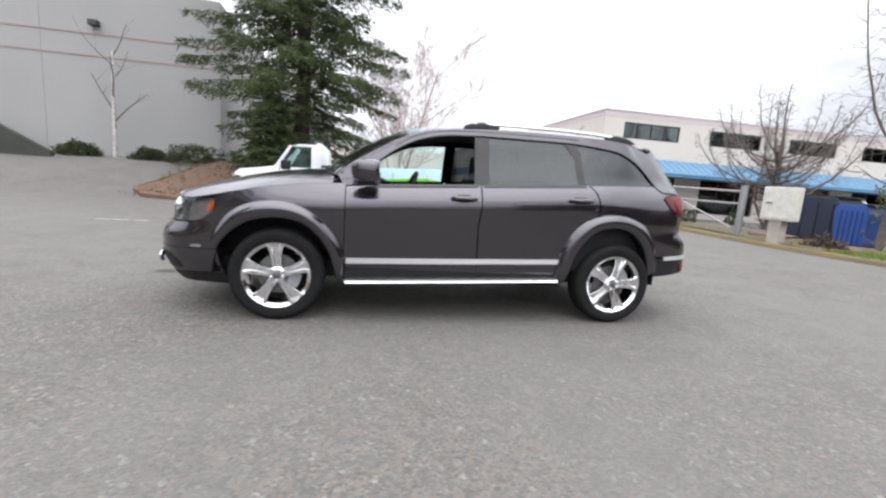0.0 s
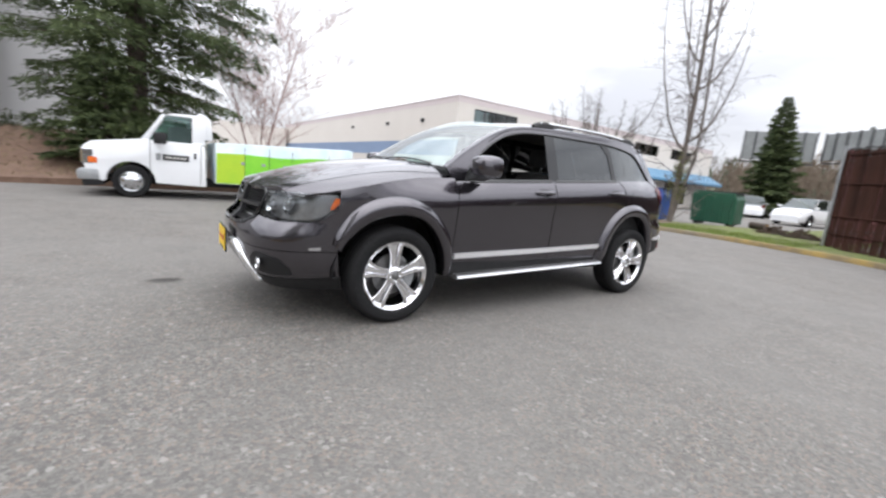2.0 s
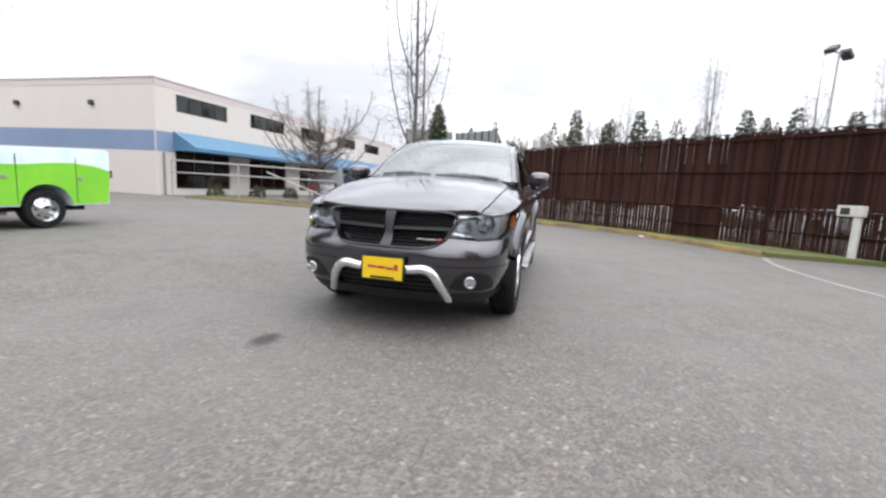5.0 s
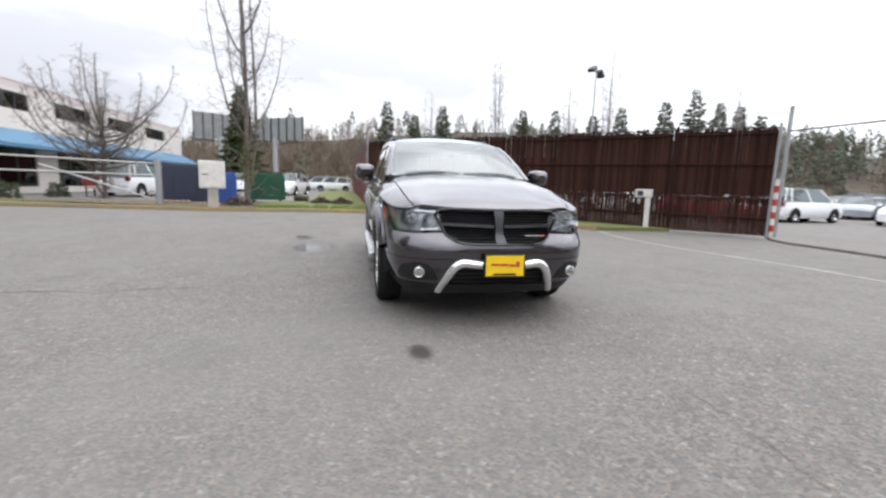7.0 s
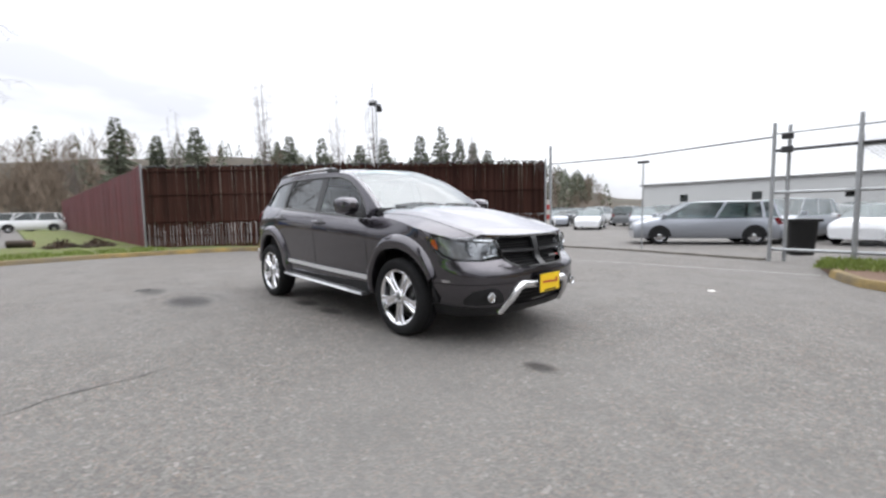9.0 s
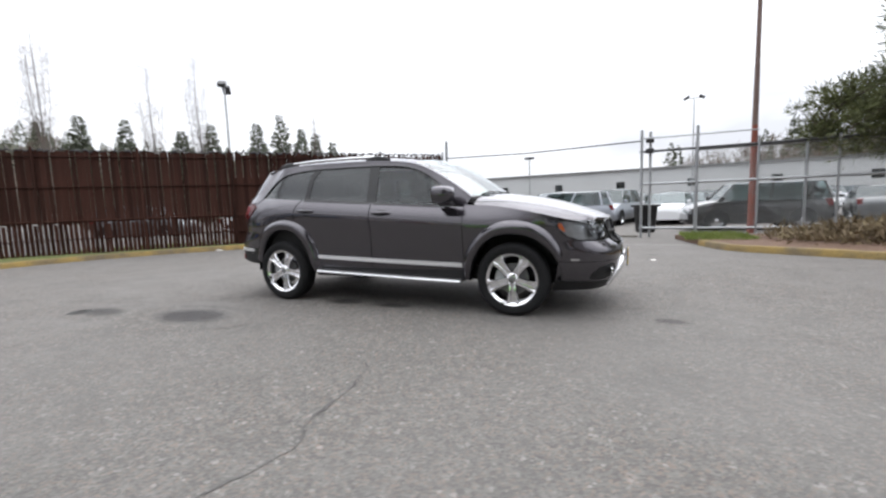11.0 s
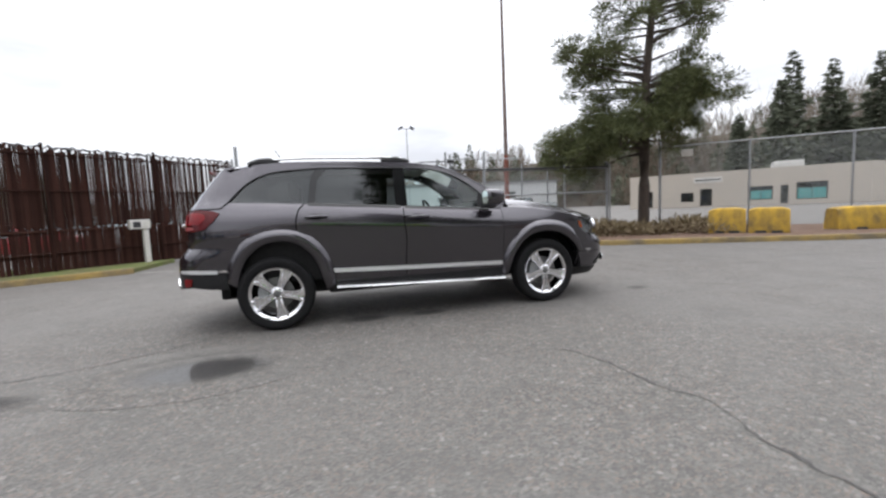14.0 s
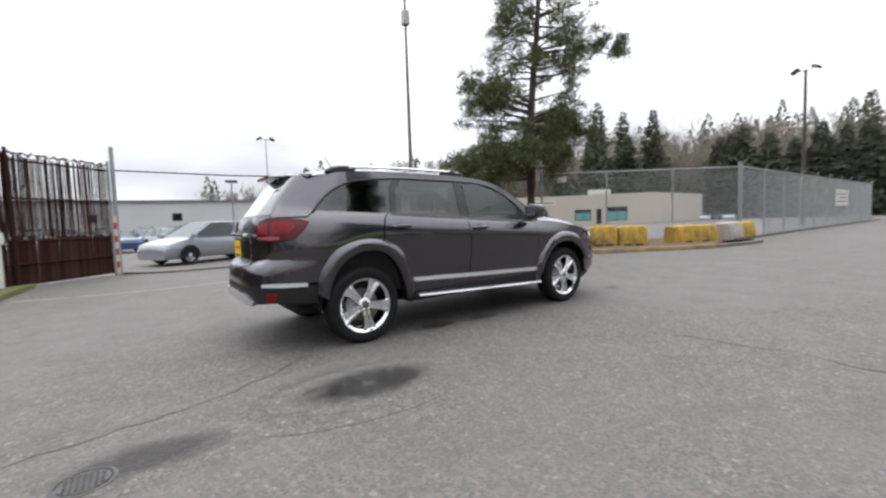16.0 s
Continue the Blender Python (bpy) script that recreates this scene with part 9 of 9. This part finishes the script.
def crack(name, pts, w, label):
    P = lerp_path([(x, y, 0) for x, y in pts], 0.045)
    bm = bmesh.new()
    rows = []
    for i, p in enumerate(P):
        d = (P[min(i + 1, len(P) - 1)] - P[max(i - 1, 0)]).normalized()
        nrm = Vector((-d.y, d.x, 0))
        j = 0.035 * noise.noise(Vector((p.x * 6, p.y * 6, 3))) + 0.03 * noise.noise(Vector((p.x * 17, p.y * 17, 7)))
        ww = w * (0.12 + 1.5 * abs(noise.noise(Vector((p.x * 5, p.y * 5, 9)))))
        rows.append([p + nrm * (j - ww) + Vector((0, 0, 0.0032)), p + nrm * j + Vector((0, 0, 0.004)), p + nrm * (j + ww) + Vector((0, 0, 0.0032))])
    strip(bm, rows)
    return tagged(part(name, bm, crack_dark), label, "crack", kind="structure")


crack("asphalt_crack", [(1.5, 0.4), (1.84, 0.62), (2.1, 0.95), (2.4, 1.2), (3.06, 1.5), (4.3, 1.75)], 0.012, "long dark crack across the asphalt")
crack("asphalt_crack", [(1.5, 2.0), (0.9, 2.1), (0.26, 2.25), (-0.5, 2.35), (-0.85, 2.42)], 0.004, "thin crack in the asphalt beside the car")
crack("asphalt_crack", [(-0.78, 2.39), (-0.88, 2.75), (-0.92, 3.1), (-1.03, 3.5), (-0.92, 3.95), (-1.0, 4.7), (-1.2, 5.6)], 0.015, "long dark crack across the asphalt")
crack("asphalt_crack", [(-1.63, -0.91), (-2.1, -0.84), (-2.7, -0.77), (-3.6, -0.71), (-4.1, -0.68), (-5.2, -0.5)], 0.0035, "long seam crack running before the car")
white_line = mat("worn_line_paint", (0.5, 0.5, 0.49), 0.8, second=(0.25, 0.24, 0.23), scale=9, patch=1, grain=0.2)
for x0, x1, y in ((-5.75, -5.55, 4.84), (-5.5, -5.2, 4.86), (-5.12, -4.9, 4.9)):
    bm = bmesh.new()
    box(bm, x0, x1, y, y + 0.05, 0.0, 0.003)
    tagged(part("line_mark", bm, white_line), "scrap of worn white paint on the asphalt", "paint mark", kind="structure")
for k, (x, y, s) in enumerate(((10.0, -1.75, 0.12), (8.3, -3.75, 0.14), (9.3, -2.75, 0.06), (-2.9, -3.4, 0.05))):
    bm = bmesh.new()
    bmesh.ops.create_icosphere(bm, subdivisions=2, radius=s)
    for v in bm.verts:
        v.co.z = abs(v.co.z) * 0.35
        v.co *= 1 + 0.3 * noise.noise(v.co * 12 + Vector((k, 0, 0)))
    ob = part("paper_litter", bm, M["white_paint"], smooth=True)
    ob.matrix_world = pose(x, y, 0.0, 0, 0, 30 * k)
    tagged(ob, "crumpled white paper scrap by the kerb", "litter")


def ground_band(name, pts, w, h, material, label, cat):
    """A narrow strip of concrete let into the ground along pts."""
    P = lerp_path([(x, y, 0) for x, y in pts], 0.4)
    bm = bmesh.new()
    rows = []
    for i, p in enumerate(P):
        d = (P[min(i + 1, len(P) - 1)] - P[max(i - 1, 0)]).normalized()
        nrm = Vector((-d.y, d.x, 0)) * (w / 2 + 0.01 * noise.noise(p * 2))
        rows.append([p - nrm + Vector((0, 0, -0.05)), p - nrm + Vector((0, 0, h)), p + nrm + Vector((0, 0, h)), p + nrm + Vector((0, 0, -0.05))])
    strip(bm, rows)
    return tagged(part(name, bm, material), label, cat, kind="structure")


gutter = mat("worn_pale_gutter", (0.30, 0.29, 0.28), 0.85, second=(0.17, 0.165, 0.16), scale=3, patch=1, grain=0.2, bump=0.3)
ground_band("gutter_line", [(5.0, -5.5), (3.67, -5.2), (1.82, -5.3), (0.0, -5.75), (-1.25, -5.88), (-3.8, -6.05)], 0.10, 0.004, gutter, "thin pale worn line across the lot entrance", "gutter")
ground_band("entrance_kerb", [(3.5, -9.5), (2.6, -8.85), (0.5, -8.72), (-2.7, -8.1)], 0.16, 0.05, M["dirty_concrete"], "low dark concrete sill across the lot entrance", "kerb")
ground_band("fence_kerb", [(-11.5, -1.45), (-14.5, -1.2), (-17.2, -2.3), (-30.0, -2.9), (-46.0, -3.3)], 0.22, 0.1, M["dirty_concrete"], "low grey concrete kerb under the chain-link fence", "kerb")


# ---- small things on the verge ----
def brush_pile(at, r, h, seed, label):
    rs_ = np.random.RandomState(seed)
    ob = thing("brush_pile", label, "brush pile", at)
    bm = bmesh.new()
    for k in range(46):
        a, d = rs_.uniform(0, 6.283), r * rs_.rand() ** 0.6
        p = Vector((d * math.cos(a), d * math.sin(a), h * (1 - d / r) * rs_.uniform(0.1, 0.9)))
        w = Vector((rs_.normal(), rs_.normal(), 0.35 * rs_.normal())).normalized() * rs_.uniform(0.12, 0.34)
        tube(bm, [p - w, p + Vector((0, 0, 0.03)), p + w], [0.012, 0.016, 0.006], 5)
    part("stick_heap", bm, M["bark"], ob)["kind"] = "stuff"
    n_ = 420
    a, d = rs_.uniform(0, 6.283, n_), r * rs_.rand(n_) ** 0.6
    pts = np.stack([d * np.cos(a), d * np.sin(a), h * (1 - (d / r) ** 2) * rs_.rand(n_)], 1)
    blades("leaf_litter", pts, rs_.normal(size=(n_, 3)) + np.array((0, 0, 0.3)), rs_.uniform(0.06, 0.14, n_), rs_.uniform(0.03, 0.06, n_), M["dead_leaf"], ob, kind="stuff")
    return ob


M["dead_leaf"] = leaf_mat("dead_leaves", (0.035, 0.024, 0.018), (0.12, 0.08, 0.055))
brush_pile((11.9, 5.35, 0.1), 0.55, 0.42, 1, "low heap of brown cuttings on the verge")
brush_pile((15.4, 1.6, 0.1), 0.5, 0.3, 2, "low heap of dark cuttings beside the fence corner")
brush_pile((15.9, 2.6, 0.1), 0.45, 0.32, 3, "low heap of dark cuttings on the grass")


def build_log(at, rz, L, r):
    ob = thing("cut_log", "short dark cut log lying on the grass", "log", at, rz)
    bm = bmesh.new()
    tube(bm, [(L * k / 6, 0.02 * math.sin(k), r) for k in range(7)], [r * (1 + 0.06 * math.sin(k * 2.3)) for k in range(7)], 12)
    part("trunk", bm, M["bark"], ob, smooth=True, angle=60)
    bm = bmesh.new()
    rows = [[(-0.004 - 0.002 * q, rr * math.cos(2 * math.pi * k / 16), r + rr * math.sin(2 * math.pi * k / 16)) for k in range(17)] for q, rr in enumerate((r * 0.86, r * 0.5, r * 0.02))]
    strip(bm, rows)
    part("cut_face", bm, mat("cut_wood", (0.30, 0.2, 0.12), 0.85, second=(0.2, 0.13, 0.08), scale=20, patch=1), ob)
    return ob


build_log((17.3, 3.3, 0.1), 60, 0.8, 0.14)


def build_pallet(at, rz):
    ob = thing("wood_pallet", "weathered wooden pallet lying beside the dumpsters", "pallet", at, rz)
    wood = mat("pallet_wood", (0.26, 0.19, 0.13), 0.85, second=(0.16, 0.125, 0.095), scale=4, patch=1, fine=30, grain=0.25, stretch=(1, 6, 6))
    for k in range(6):
        bm = bmesh.new()
        box(bm, 0, 1.2, k * 0.19, k * 0.19 + 0.11, 0.10, 0.122, 0.003)
        part("deck_board", bm, wood, ob)
    for x in (0.0, 0.55, 1.1):
        bm = bmesh.new()
        box(bm, x, x + 0.09, 0, 1.06, 0.0, 0.099, 0.003)
        part("runner", bm, wood, ob)
    return ob


build_pallet((12.7, 7.2, 0.09), 20)


def build_bench(at, rz):
    ob = thing("red_bench", "red painted slatted bench by the office front", "bench", at, rz)
    for k in range(4):
        bm = bmesh.new()
        box(bm, 0, 1.7, -0.08 - 0.12 * k, 0.02 - 0.12 * k, 0.43, 0.465, 0.006)
        part("seat_slat", bm, M["red_paint"], ob)
    for k in range(3):
        bm = bmesh.new()
        box(bm, 0, 1.7, 0.04, 0.07, 0.55 + 0.13 * k, 0.65 + 0.13 * k, 0.006)
        part("back_slat", bm, M["red_paint"], ob)
    for x in (0.12, 1.5):
        bm = bmesh.new()
        box(bm, x, x + 0.06, -0.42, -0.36, 0, 0.43, 0.004)
        part("front_leg", bm, M["frame_dark"], ob)
        bm = bmesh.new()
        box(bm, x, x + 0.06, 0.0, 0.038, 0, 0.92, 0.004)
        part("back_leg", bm, M["frame_dark"], ob)
    return ob


build_bench((20.0, 14.6, 0.0), -9)


def traffic_cone(at):
    ob = thing("traffic_cone", "orange traffic cone with white band on the lot", "cone", at, 0, "traffic cones on the lot")
    orange = mat("orange_plastic", (0.75, 0.12, 0.02), 0.5, second=(0.6, 0.1, 0.02), scale=6)
    bm = bmesh.new()
    box(bm, -0.18, 0.18, -0.18, 0.18, 0, 0.03, 0.01)
    part("base", bm, orange, ob)

    def ring(r0, r1, z0, z1):
        b_ = bmesh.new()
        strip(b_, [[(r * math.cos(2 * math.pi * k / 16), r * math.sin(2 * math.pi * k / 16), z) for k in range(17)] for r, z in ((r0, z0), (r1, z1))])
        return b_
    part("lower_cone", ring(0.13, 0.09, 0.03, 0.3), orange, ob, smooth=True)
    part("band", ring(0.092, 0.062, 0.3, 0.5), M["white_paint"], ob, "white reflective band", smooth=True)
    part("tip", ring(0.06, 0.025, 0.5, 0.72), orange, ob, smooth=True)
    return ob


traffic_cone((-9.5, -19.0, LOT))
traffic_cone((-13.8, -19.5, LOT))
